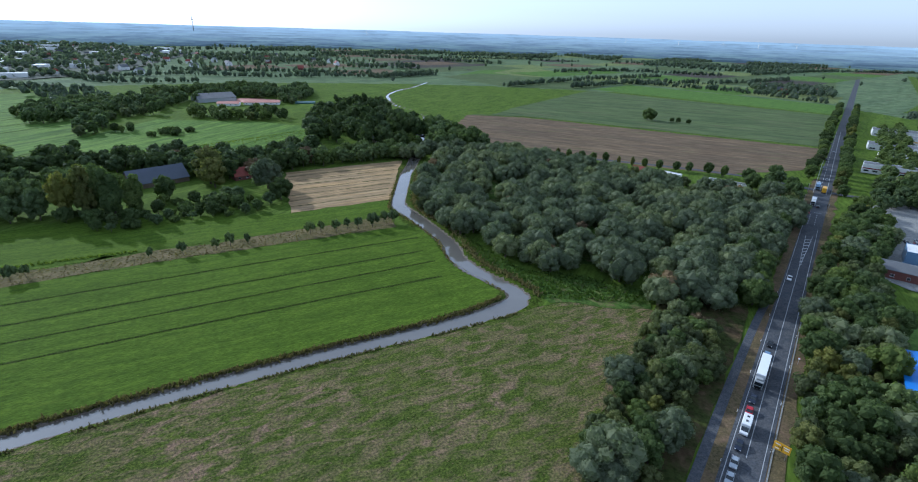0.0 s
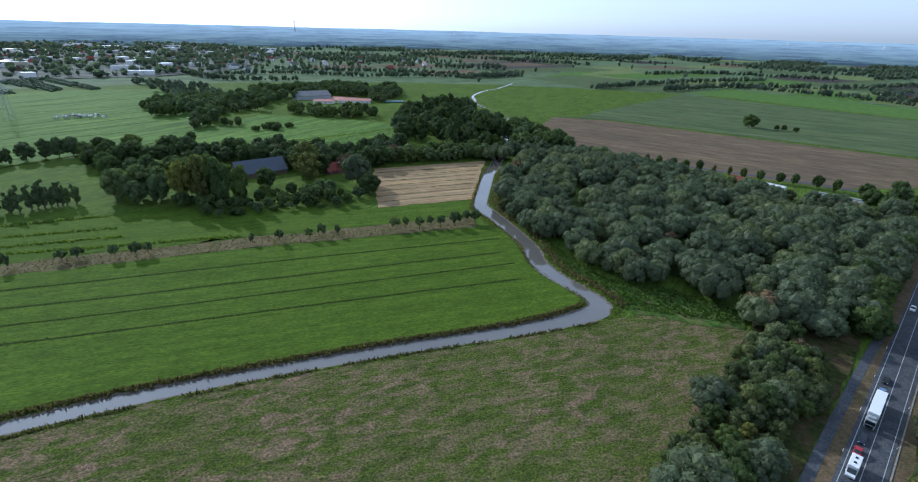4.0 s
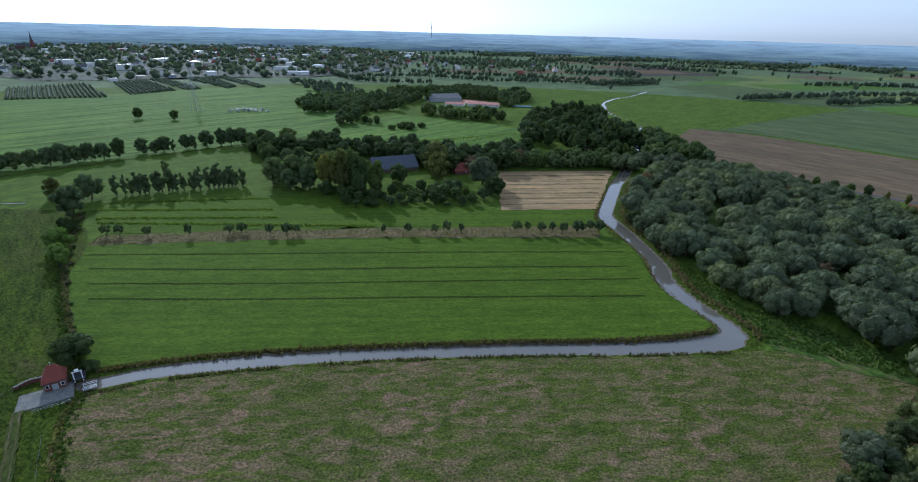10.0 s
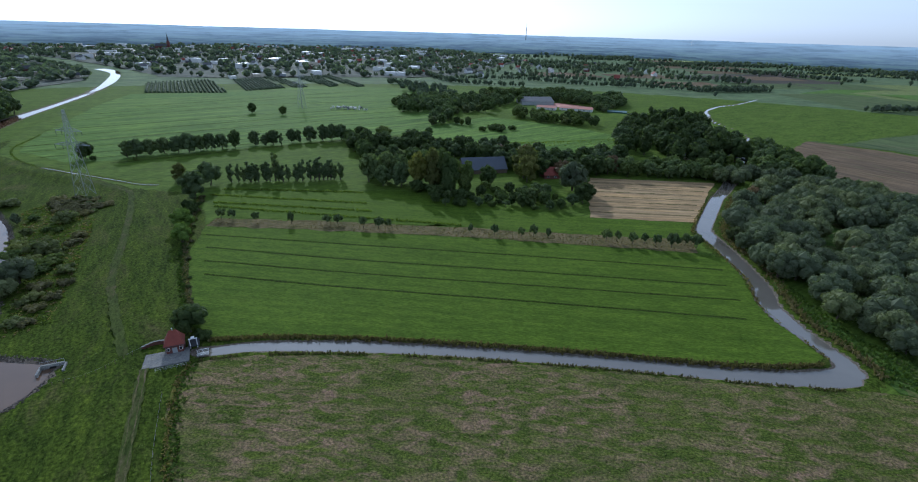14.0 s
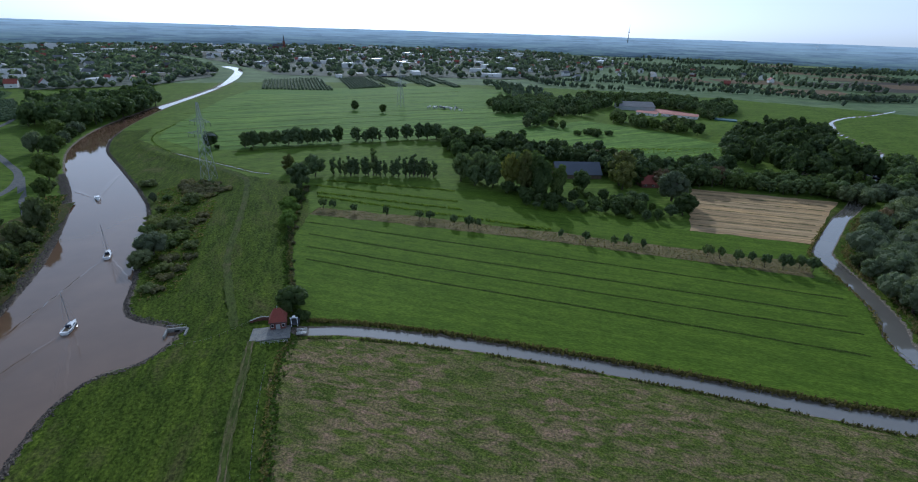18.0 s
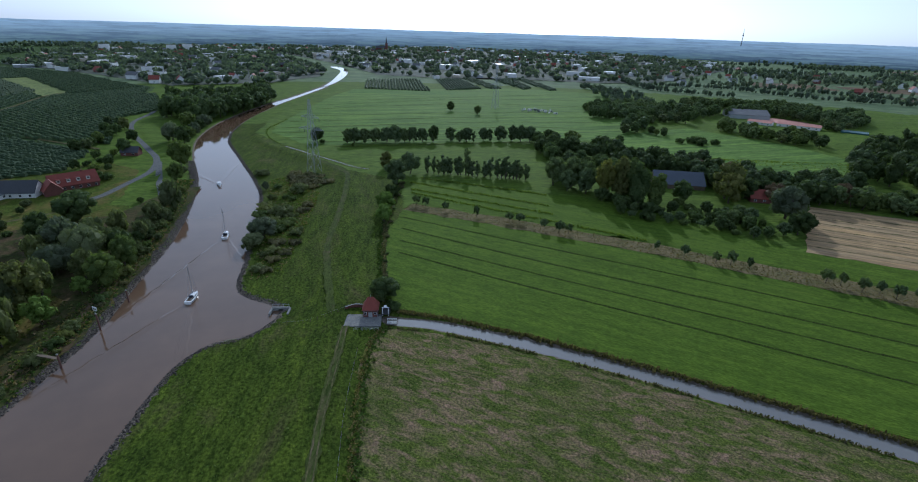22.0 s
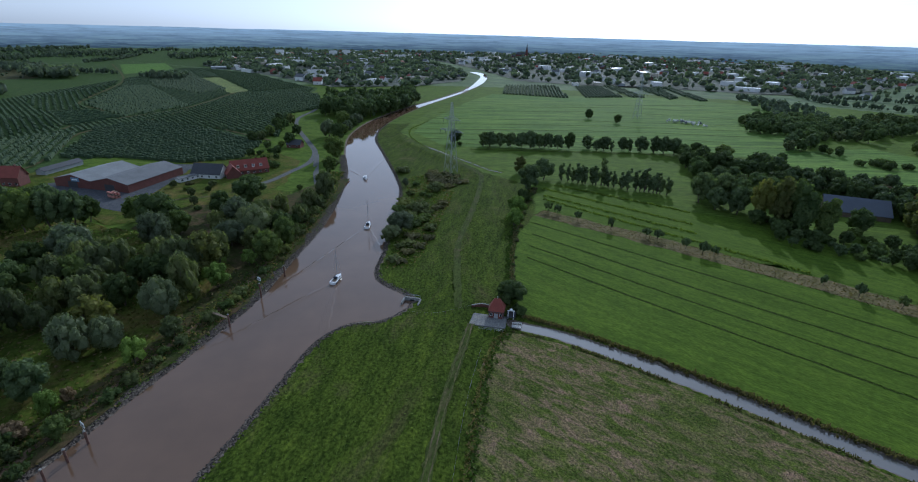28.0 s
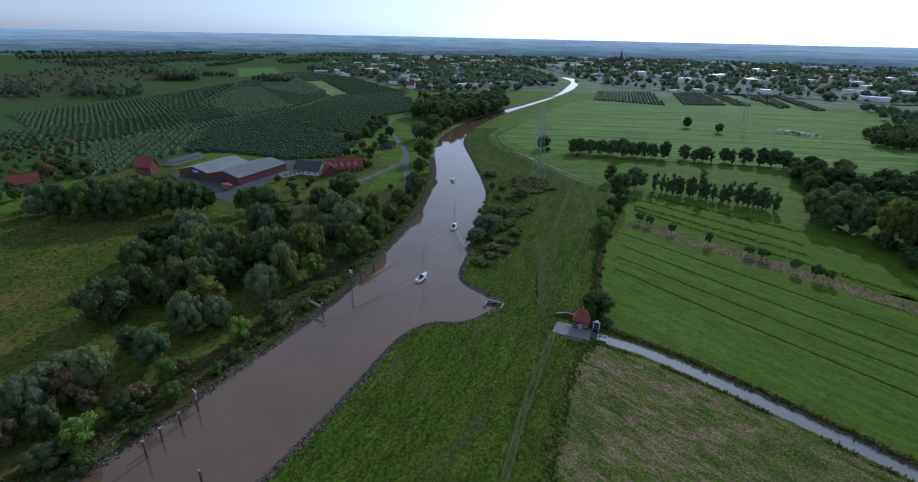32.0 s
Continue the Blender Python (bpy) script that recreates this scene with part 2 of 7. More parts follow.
# lifted above BROAD so that far groves carry haze in their green
HAZED_LEAF = leafage("dark_alder_leaves", (0.082, 0.118, 0.056), (0.145, 0.186, 0.084), 0.5, 0.42)
SHRUB = leafage("bush_willow_leaves", (0.112, 0.140, 0.050), (0.185, 0.205, 0.088), 0.6, 0.42)
FRESH = leafage("light_green_leaves", (0.11, 0.17, 0.035), (0.19, 0.27, 0.06), 0.4, 0.3)
GOLDEN = leafage("yellowing_leaves", (0.105, 0.12, 0.038), (0.18, 0.185, 0.062), 0.5, 0.4)
RUSSET = leafage("russet_leaves", (0.13, 0.095, 0.055), (0.20, 0.145, 0.085), 0.4, 0.2)
NEEDLE = leafage("dark_needles", (0.02, 0.04, 0.02), (0.035, 0.06, 0.03), 0.3, 0.05)
DRYHERB = leafage("withered_herb_leaves", (0.100, 0.102, 0.050), (0.170, 0.158, 0.085), 0.5, 0.42)
REED = leafage("brown_reeds", (0.11, 0.092, 0.045), (0.21, 0.172, 0.092), 0.4, 0.4)
DARKREED = leafage("dark_withered_reeds", (0.072, 0.068, 0.036), (0.140, 0.120, 0.068), 0.4, 0.4)
NETTLE = leafage("nettle_leaves", (0.05, 0.088, 0.018), (0.088, 0.132, 0.03), 0.4, 0.3)
SEDGE = leafage("green_sedge", (0.09, 0.135, 0.022), (0.15, 0.19, 0.04), 0.4, 0.45)
HAY = leafage("grass_tussocks", (0.085, 0.13, 0.022), (0.26, 0.185, 0.11), 0.2, 0.4)
# raised green: the haze over the distant orchards is put into it
APPLE = leafage("orchard_leaves", (0.050, 0.082, 0.042), (0.088, 0.124, 0.060), 0.3, 0.2)


# ---- helpers of this scene ----
def part(name, bm, mat, parent=None, label=""):
    """Links a bmesh or a mesh as one object, under a thing or a part."""
    if isinstance(bm, bmesh.types.BMesh):
        me = bpy.data.meshes.new(name)
        bm.to_mesh(me)
        bm.free()
    else:
        me = bm
    if mat is not None and not me.materials:
        me.materials.append(mat)
    ob = new(name, me)
    if parent is not None:
        ob.parent = parent
    return tagged(ob, label)


def thing(name, label, category, m=None, group="", kind=""):
    ob = new(name)
    ob.matrix_basis = m if m is not None else Matrix()
    return tagged(ob, label, category, group, kind)


def raw(name, verts, faces, mat=None, smooth=False):
    me = bpy.data.meshes.new(name)
    me.from_pydata([tuple(v) for v in verts], [], [tuple(f) for f in faces])
    if smooth:
        me.polygons.foreach_set("use_smooth", [True] * len(me.polygons))
    if mat is not None:
        me.materials.append(mat)
    return me


def smooth_line(pts, step):
    """Points about step metres apart along a soft curve through pts (of any dimension)."""
    p = np.array(pts, float)
    p = np.vstack([2 * p[0] - p[1], p, 2 * p[-1] - p[-2]])
    out = []
    for a, b, c, d in zip(p, p[1:], p[2:], p[3:]):
        n = max(1, int(np.linalg.norm((c - b)[:2]) / step))
        for k in range(n):
            t = k / n
            out.append(0.5 * (2 * b + (c - a) * t + (2 * a - 5 * b + 4 * c - d) * t * t + (3 * b - a - 3 * c + d) * t ** 3))
    return np.array(out + [p[-2]])


def across(line):
    d = np.gradient(line[:, :2], axis=0)
    d /= np.linalg.norm(d, axis=1)[:, None] + 1e-9
    return np.c_[-d[:, 1], d[:, 0]]


def inside(px, py, poly):
    """Which of the points lie in the polygon."""
    poly = np.asarray(poly, float)
    hit = np.zeros(np.shape(px), bool)
    for (x0, y0), (x1, y1) in zip(poly, np.roll(poly, -1, 0)):
        if y0 != y1:
            hit ^= ((y0 > py) != (y1 > py)) & (px < (x1 - x0) * (py - y0) / (y1 - y0) + x0)
    return hit


def distance(px, py, line, closed=False):
    line = np.asarray(line, float)[:, :2]
    ends = np.roll(line, -1, 0) if closed else line[1:]
    best = np.full(np.shape(px), 1e9)
    for (x0, y0), (x1, y1) in zip(line, ends):
        dx, dy = x1 - x0, y1 - y0
        k = np.clip(((px - x0) * dx + (py - y0) * dy) / (dx * dx + dy * dy + 1e-9), 0, 1)
        best = np.minimum(best, np.hypot(px - x0 - k * dx, py - y0 - k * dy))
    return best


rng = np.random.default_rng(7)


def sheet(name, poly, z, mat, label, wobble=0.8, kind="structure", category="field"):
    """A field: its outline runs a little unevenly."""
    pts = []
    poly = [np.array(p, float) for p in poly]
    for a, b in zip(poly, poly[1:] + poly[:1]):
        n = max(1, int(np.linalg.norm(b - a) / 6))
        for k in range(n):
            q = a + (b - a) * k / n
            pts.append((*(q + (rng.normal(0, wobble, 2) if k else 0)), z))
    bm = bmesh.new()
    f = bm.faces.new([bm.verts.new(p) for p in pts])
    bmesh.ops.triangulate(bm, faces=[f])
    bmesh.ops.recalc_face_normals(bm, faces=bm.faces[:])
    if sum(f.normal.z for f in bm.faces) < 0:
        bmesh.ops.reverse_faces(bm, faces=bm.faces[:])
    ob = part(name, bm, mat)
    return tagged(ob, label, category, kind=kind)


def ribbon(name, line, width, z, mat, parent=None, shift=0.0, wobble=0.0):
    """A strip of even width along a line, shifted sideways."""
    line = np.asarray(line, float)
    n = across(line)
    w = width / 2 if np.isscalar(width) else np.asarray(width)[:, None] / 2
    jit = lambda: rng.normal(0, wobble, (len(line), 1)) if wobble else 0
    a, b = line[:, :2] + n * (shift + w + jit()), line[:, :2] + n * (shift - w + jit())
    zz = np.full(len(line), z) if np.isscalar(z) else np.asarray(z)
    v = np.empty((2 * len(line), 3))
    v[0::2, :2], v[1::2, :2], v[0::2, 2], v[1::2, 2] = a, b, zz, zz
    me = raw(name, v, [(2 * k, 2 * k + 1, 2 * k + 3, 2 * k + 2) for k in range(len(line) - 1)])
    return part(name, me, mat, parent)


def scatter(poly, gap, most, seed=1):
    """Places in a polygon, at least gap metres apart."""
    r = np.random.default_rng(seed)
    poly = np.array(poly, float)
    lo, hi = poly.min(0), poly.max(0)
    out = np.zeros((0, 2))
    for _ in range(60):
        q = r.uniform(lo, hi, (400, 2))
        for p in q[inside(q[:, 0], q[:, 1], poly)]:
            if not len(out) or np.hypot(*(out - p).T).min() > gap:
                out = np.vstack([out, p])
        if len(out) >= most:
            break
    return out[:most]


# ---- plan ----
RIVER_WEST = [(300, -420), (100, -260), (-20, -150), (-85, -93), (-115, -66), (-131, -52), (-148, -39), (-168, -23), (-194, -4), (-228, 13), (-266, 32),
              (-315, 50), (-365, 64), (-440, 77), (-510, 97), (-588, 139), (-672, 206), (-746, 275), (-861, 371), (-1004, 460), (-1146, 536), (-1260, 560)]
RIVER_EAST = [(330, -385), (125, -225), (0, -118), (-75, -54), (-105, -28), (-127, -11), (-144, 1), (-159, 12), (-166, 25), (-164, 37), (-173, 50), (-188, 44), (-200, 42),
              (-226, 53), (-298, 82), (-338, 92), (-415, 103), (-488, 115), (-564, 149), (-668, 220), (-760, 298), (-850, 372), (-986, 469), (-1148, 556), (-1260, 585)]
BROOK = [(-144, 79, 4.5), (-131, 91.5, 5.0), (-111, 105, 5.6), (-89, 118, 5.6), (-62.5, 132, 5.8), (-31.5, 147.2, 6.2), (-2, 160.7, 6.6), (18.5, 171, 7.6), (33, 181, 9), (33.5, 189.5, 6.6), (26.4, 198.3, 6.4), (18.7, 207.3, 7),
         (11.5, 219.7, 7), (6.5, 240, 7), (-11, 274.8, 7.6), (-19.5, 289, 7.6), (-22.3, 302, 7.6), (-22.3, 351, 7.6), (-21.5, 370, 6.8), (-19, 402, 8), (-14, 519, 6), (-22, 640, 1), (-60, 712, 2),
         (-75, 775, 4.0), (-82, 825, 4.0), (-72, 890, 4.0), (-53, 936, 2.5), (-33, 1017, 3.0), (-20, 1080, -1.6)]
DIKE_DITCH = [(-432, 147), (-413, 151), (-400, 153), (-386, 156), (-362, 161), (-341, 165), (-330, 171)]
DIKE_CREST = [(-40, -10), (-101, 25), (-146, 53), (-171, 72), (-214, 99), (-283, 134), (-336, 150), (-413, 141), (-466, 136), (-524, 158), (-600, 205), (-680, 262), (-770, 340), (-860, 410)]
ROAD = [(8, 14), (75, 98), (131, 168), (212, 268), (292, 366), (452, 562), (772, 954), (1172, 1444), (1972, 2424), (3000, 3684)]
MOWN_EDGE = [(-140, 74), (-127, 88), (-107, 101.5), (-86, 114), (-60.5, 127.6), (-29.6, 142.6), (0, 155.8), (20, 165.5), (31, 171), (43, 178), (52, 181), (71, 183), (88, 174), (79, 155), (58, 133), (48, 120), (40, 98), (25, 70), (-10, 20), (-40, 8), (-92, 37), (-130, 61)]

river_line_w, river_line_e = smooth_line(RIVER_WEST, 4), smooth_line(RIVER_EAST, 4)
RIVER_POLY = np.vstack([river_line_w, river_line_e[::-1]])
brook = smooth_line(BROOK, 3)
crest = smooth_line(DIKE_CREST, 6)


def steps(*runs):
    out = []
    for a, b, s in runs:
        out += list(np.arange(a, b, s))
    return out


far_out = [650 * 1.22 ** k for k in range(1, 11)]
gx = np.array([-5000.0] + [-1280 * 1.2 ** k for k in range(7, 0, -1)] + steps((-1280, -620, 7), (-620, -180, 2.8), (-180, 60, 1.8), (60, 150, 3.0), (150, 650, 12)) + [650] + far_out)
gy = np.array([-5000.0] + [-300 * 1.3 ** k for k in range(10, 0, -1)] + steps((-300, -110, 8), (-110, 60, 2.8), (60, 225, 1.8), (225, 310, 2.6), (310, 700, 6), (700, 1120, 12)) + [1120 * 1.2 ** k for k in range(0, 9)])
X, Y = np.meshgrid(gx, gy)
px, py = X.ravel(), Y.ravel()
z = np.zeros(len(px))
near = (px > -1400) & (px < 400) & (py > -450) & (py < 1150)
nx, ny = px[near], py[near]
low = np.array([noise.noise((a * 0.02, b * 0.02, 0.3)) + 0.5 * noise.noise((a * 0.07, b * 0.07, 4.0)) for a, b in zip(nx, ny)])
h = -0.10 + 0.08 * low
h += 1.2 * np.exp(-(distance(nx, ny, crest[:, :2]) / 6) ** 2) * (nx < -60)
d = distance(nx, ny, RIVER_POLY, True) * np.where(inside(nx, ny, RIVER_POLY), 1, -1)
h = np.where(d > -7, np.minimum(h, -0.6 - 0.42 * (d + 0.25 * low) + 0.3 * (d < -4) * (-d - 4)), h)
db = np.full(len(nx), 1e9)
for k in range(0, len(brook), 1):
    dk = np.hypot(nx - brook[k, 0], ny - brook[k, 1]) - brook[k, 2] / 2
    db = np.minimum(db, dk)
h = np.where(db < 3, np.minimum(h, -0.5 + 0.62 * (db + 0.3 * low)), h)
h = np.maximum(h, -3.2)
z[near] = h
nxv, nyv = len(gx), len(gy)
faces = [(j * nxv + i, j * nxv + i + 1, (j + 1) * nxv + i + 1, (j + 1) * nxv + i) for j in range(nyv - 1) for i in range(nxv - 1)]
FORELAND = [tuple(p) for p in river_line_e[(river_line_e[:, 0] < -40) & (river_line_e[:, 0] > -560)][::3]] + [
    (-545, 170), (-500, 142), (-466, 146), (-413, 150), (-336, 158), (-300, 172), (-262, 158), (-228, 136), (-190, 110), (-160, 92), (-138, 80), (-124, 66), (-86, 44), (-40, 14)]
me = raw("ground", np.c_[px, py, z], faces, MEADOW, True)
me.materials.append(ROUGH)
me.materials.append(HAZED_GRASS)
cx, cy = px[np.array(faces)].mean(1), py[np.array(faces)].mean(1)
# ground beyond 1000 m takes the grass with haze in its colour
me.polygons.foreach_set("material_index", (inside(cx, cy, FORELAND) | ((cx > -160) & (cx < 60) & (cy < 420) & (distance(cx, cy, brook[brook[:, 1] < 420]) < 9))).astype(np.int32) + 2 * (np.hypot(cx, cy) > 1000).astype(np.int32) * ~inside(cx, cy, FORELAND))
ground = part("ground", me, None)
tagged(ground, "flat green river marsh with a low grassy dike", "ground", kind="structure")


def height_at(x, y):
    i, j = np.searchsorted(gx, x) - 1, np.searchsorted(gy, y) - 1
    Z = z.reshape(nyv, nxv)
    u, v = (x - gx[i]) / (gx[i + 1] - gx[i]), (y - gy[j]) / (gy[j + 1] - gy[j])
    return float((Z[j, i] * (1 - u) + Z[j, i + 1] * u) * (1 - v) + (Z[j + 1, i] * (1 - u) + Z[j + 1, i + 1] * u) * v)


# water: one sheet in the river's bed, one in the brook's, one in the ditch behind the dike
bm = bmesh.new()
edge = [bm.verts.new((x + 0, y + 0, -0.6)) for x, y in RIVER_POLY[::1]]
f = bm.faces.new(edge)
bmesh.ops.triangulate(bm, faces=[f])
if sum(q.normal.z * q.calc_area() for q in bm.faces) < 0:
    bmesh.ops.reverse_faces(bm, faces=bm.faces[:])
tagged(part("river_water", bm, RIVER), "muddy brown tidal river with small ripples", "river", kind="structure")
tagged(ribbon("brook_water", brook, brook[:, 2] + 2.4, -0.5, STREAM), "narrow grey brook winding between meadows", "brook", kind="structure")
tagged(ribbon("ditch_water", smooth_line(DIKE_DITCH, 4), 0.65, 0.06, STREAM, wobble=0.12), "thin ditch of bright water behind the dike", "ditch", kind="structure")


# ---- fields ----
HERBS = turf("yellowing_herb_meadow", (0.046, 0.072, 0.011), (0.082, 0.108, 0.018), (0.15, 0.115, 0.04), 0.4, 0.05, 0.6, relief=0.5, drysize=0.05)
DIKEWORN = turf("thin_trodden_grass", (0.034, 0.054, 0.011), (0.066, 0.084, 0.022), (0.105, 0.09, 0.045), 0.3, 0.06, 1.2, (0.4, 1, 1), 148, relief=0.3, drysize=0.2)
BARE_PATH = turf("bare_earth_path", (0.10, 0.07, 0.045), (0.16, 0.115, 0.075), (0.07, 0.09, 0.025), 0.3, 0.2, 1.5, relief=0.1)
LAID = [0]


def field(name, poly, z, mat, label, wobble=0.8):
    """Each field lies a few millimetres over the one before."""
    LAID[0] += 1
    return sheet(name, poly, 0.02 + LAID[0] * 0.005, mat, label, wobble)


# shade over the western plain is painted as a sheet of darker grass
field("western_plain", [(-330, -260), (-405, -160), (-440, -5), (-620, 40), (-930, 125), (-1400, -60), (-1700, -300), (-1300, -720), (-500, -480)], 0, ORCHARD_GROUND, "grassy plain between the orchards, darkened for shade", 2)
field("far_western_plain", [(-1304, -727), (-1708, -303), (-1405, -50), (-2450, 90), (-2560, -300), (-2350, -1000), (-1700, -1500), (-900, -1200)], 0, ORCHARD_GROUND, "dim far plain of fields and tree nurseries", 2)
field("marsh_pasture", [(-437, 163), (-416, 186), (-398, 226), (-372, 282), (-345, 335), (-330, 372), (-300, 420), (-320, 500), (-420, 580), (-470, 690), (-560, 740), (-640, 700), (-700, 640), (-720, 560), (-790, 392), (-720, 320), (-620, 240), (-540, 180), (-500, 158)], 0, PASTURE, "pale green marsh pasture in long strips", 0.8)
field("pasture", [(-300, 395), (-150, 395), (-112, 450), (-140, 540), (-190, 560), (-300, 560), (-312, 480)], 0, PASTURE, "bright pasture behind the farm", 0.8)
field("mown_field", MOWN_EDGE, 0.05, MOWN, "freshly mown meadow with streaks of dry hay", 0.5)
LUSH_EDGE = [(-148, 86), (-135, 96), (-114.5, 109.6), (-92, 122.4), (-65, 136.4), (-33.5, 152), (-4, 165.6), (15, 176.5), (26, 184), (27.5, 189), (20, 199), (12, 207), (6, 219), (0.5, 239), (-8, 258),
             (-20, 258), (-76, 232), (-127, 208), (-179, 181), (-241, 145), (-222, 125), (-184, 99), (-160, 86)]
field("lush_meadow", LUSH_EDGE, 0.03, LUSH, "lush green grazing meadow with drainage furrows", 0.4)
LUSH_TOP = 0.02 + LAID[0] * 0.005
field("lush_meadow", [(-247, 157), (-189, 192), (-134, 221), (-81, 247), (-28, 276), (-28, 302), (-80, 275), (-188, 262), (-285, 180)], 0.03, LUSH, "narrow green meadow in the shade of farm trees")
field("sedge_strip", [(-247, 155), (-189, 190), (-134, 219), (-81, 245), (-24, 275), (-20, 258), (-76, 232), (-127, 208), (-179, 181), (-241, 145)], 0.06, DRYSTRIP, "dry brownish sedge strip with small trees", 0.7)
field("stubble_field", [(-107, 360), (-80, 277), (-28, 304), (-28, 402)], 0.06, STUBBLE, "straw-coloured stubble field in the evening sun", 0.6)
field("brown_field", [(17, 566), (36, 641), (105, 631), (371, 484), (309, 401), (223, 378), (121, 421), (44, 476), (0, 500)], 0.06, SOIL, "harvested brown field of bare soil", 1.0)
field("crop_field", [(36, 642), (102, 713), (276, 964), (557, 712), (378, 493), (107, 640)], 0.05, CROP, "grey-green crop field with faint rows", 1.0)
field("green_field", [(284, 986), (399, 1095), (650, 829), (566, 724)], 0.07, SUNNY, "bright green strip of pasture", 1.0)
field("green_field", [(-52, 797), (-12, 956), (206, 897), (65, 646), (-12, 656)], 0.05, MEADOW, "deep green meadow beside the brook", 1.0)
field("ploughed_field", [(-318, 1640), (93, 1849), (128, 1560), (42, 1545), (-100, 1700)], 0.09, DARKSOIL, "dark ploughed field far off", 1.5)
field("ploughed_field", [(-191, 1575), (-1, 1934), (181, 1861), (78, 1364), (-63, 1379)], 0, DARKSOIL, "dark ploughed field far off", 1.5)
field("pale_field", [(136, 1234), (331, 1472), (316, 1358), (155, 1134)], 0, PALE, "pale dry pasture far off", 1.5)
field("green_field", [(39, 1241), (151, 1519), (265, 1470), (136, 1234)], 0, SUNNY, "bright green field far off", 1.5)
field("pale_field", [(126, 1324), (256, 1602), (329, 1418), (240, 1237)], 0.08, PALE, "pale dry pasture far off", 1.5)
field("crop_field", [(120, 1000), (0, 1180), (100, 1300), (235, 1230), (380, 1120), (270, 970)], 0.06, CROP, "grey-green crop field far off", 1.5)
field("pale_field", [(420, 1130), (660, 850), (760, 960), (560, 1300)], 0.06, PALE, "pale yellowish field far off", 1.5)
field("crop_field", [(560, 1320), (780, 1010), (1000, 1300), (820, 1700)], 0.06, CROP, "grey-green crop field far off", 1.5)
field("green_field", [(700, 760), (860, 900), (1500, 1650), (1500, 900), (900, 600)], 0.06, MEADOW, "wide green pasture beyond the road", 1.5)
field("bright_field", [(-747, 360), (-655, 508), (-697, 540), (-790, 392)], 0.06, SUNNY, "bright green strip of young grass", 1.0)
field("bright_field", [(-1546, -266), (-1593, -171), (-1361, -130), (-1247, -211)], 0.08, SUNNY, "bright green square field among orchards", 1.0)
field("pale_field", [(-1139, -73), (-1158, -32), (-902, 15), (-865, -13)], 0.09, PALE, "yellow-green field between orchard rows", 1.0)
field("moor_field", [(-795, -431), (-903, -399), (-1096, -442), (-1165, -329), (-1594, -430), (-1691, -534), (-1377, -665), (-1269, -673), (-938, -560)], 0.07, HEATH, "brownish moor with scattered scrub", 2.0)
field("riverside_meadow", [(-330, -180), (-340, -120), (-287, -60), (-260, -30), (-215, -6), (-185, -14), (-120, -70), (-60, -125), (-150, -190)], 0.05, HERBS, "overgrown meadow of grass and tall herbs", 1.0)
field("bank_undergrowth", [(-348, 62), (-300, 42), (-262, 27), (-226, 9), (-192, -8), (-166, -27), (-146, -43), (-129, -56), (-113, -70), (-60, -118), (-75, -128), (-128, -72), (-150, -56), (-175, -38), (-205, -22), (-225, -12), (-250, -20), (-290, -60), (-318, -45), (-318, 15), (-345, 40)], 0, UNDERGROWTH, "dark undergrowth below the bank trees", 0.8)
field("reed_bank", [(46, 180), (38, 199), (24, 214), (17, 232), (10, 256), (2, 270), (-8, 284), (-12, 300), (-12, 372), (0, 380), (12, 240), (40, 205), (60, 200), (90, 190), (84, 176)], 0.05, REEDBED, "green nettle and reed bank below the willows", 0.8)

LAID[0] += 4
field("copse_floor", [(-4, 335), (-2, 296), (12, 268), (28, 246), (44, 228), (66, 216), (98, 206), (124, 202), (149, 220), (166, 230), (204, 273), (231, 304), (222, 320), (184, 331), (165, 349), (134, 369), (98, 404), (54, 423), (7, 430)], 0, REEDBED, "nettles and leaf litter under the willow copse", 0.4)
LAID[0] += 4
field("thicket_floor", [(22, 52), (36, 96), (44, 112), (62, 140), (80, 168), (88, 180), (100, 186), (114, 188), (124, 180), (121, 174), (106.6, 154.3), (80.7, 122.2), (61.7, 98.2), (24, 52)], 0, UNDERGROWTH, "dark undergrowth below the thicket", 0.3)
LAID[0] += 3
field("belt_floor", [(80, 84), (97, 108), (114, 130), (134, 156), (156, 184), (190, 222), (226, 260), (258, 290), (264, 282), (242, 246), (214, 222), (192, 197), (178, 172), (160, 150), (140, 132), (130, 112), (117, 84)], 0, UNDERGROWTH, "dark undergrowth below the roadside trees", 0.8)
for bank in ([(-102, -81), (-118, -72), (-135, -58), (-151, -47), (-170, -33), (-195, -15), (-228, 2)],):
    tagged(ribbon("bank_path", smooth_line(bank, 3), 1.9, 0.2, BARE_PATH, wobble=0.3), "bare brown footpath along the west bank", "path", kind="structure")

# patchwork of far fields, laid along the road
patch = random.Random(41)
PATCH = [MEADOW, MEADOW, CROP, CROP, PALE, DARKSOIL, SUNNY, SOIL]
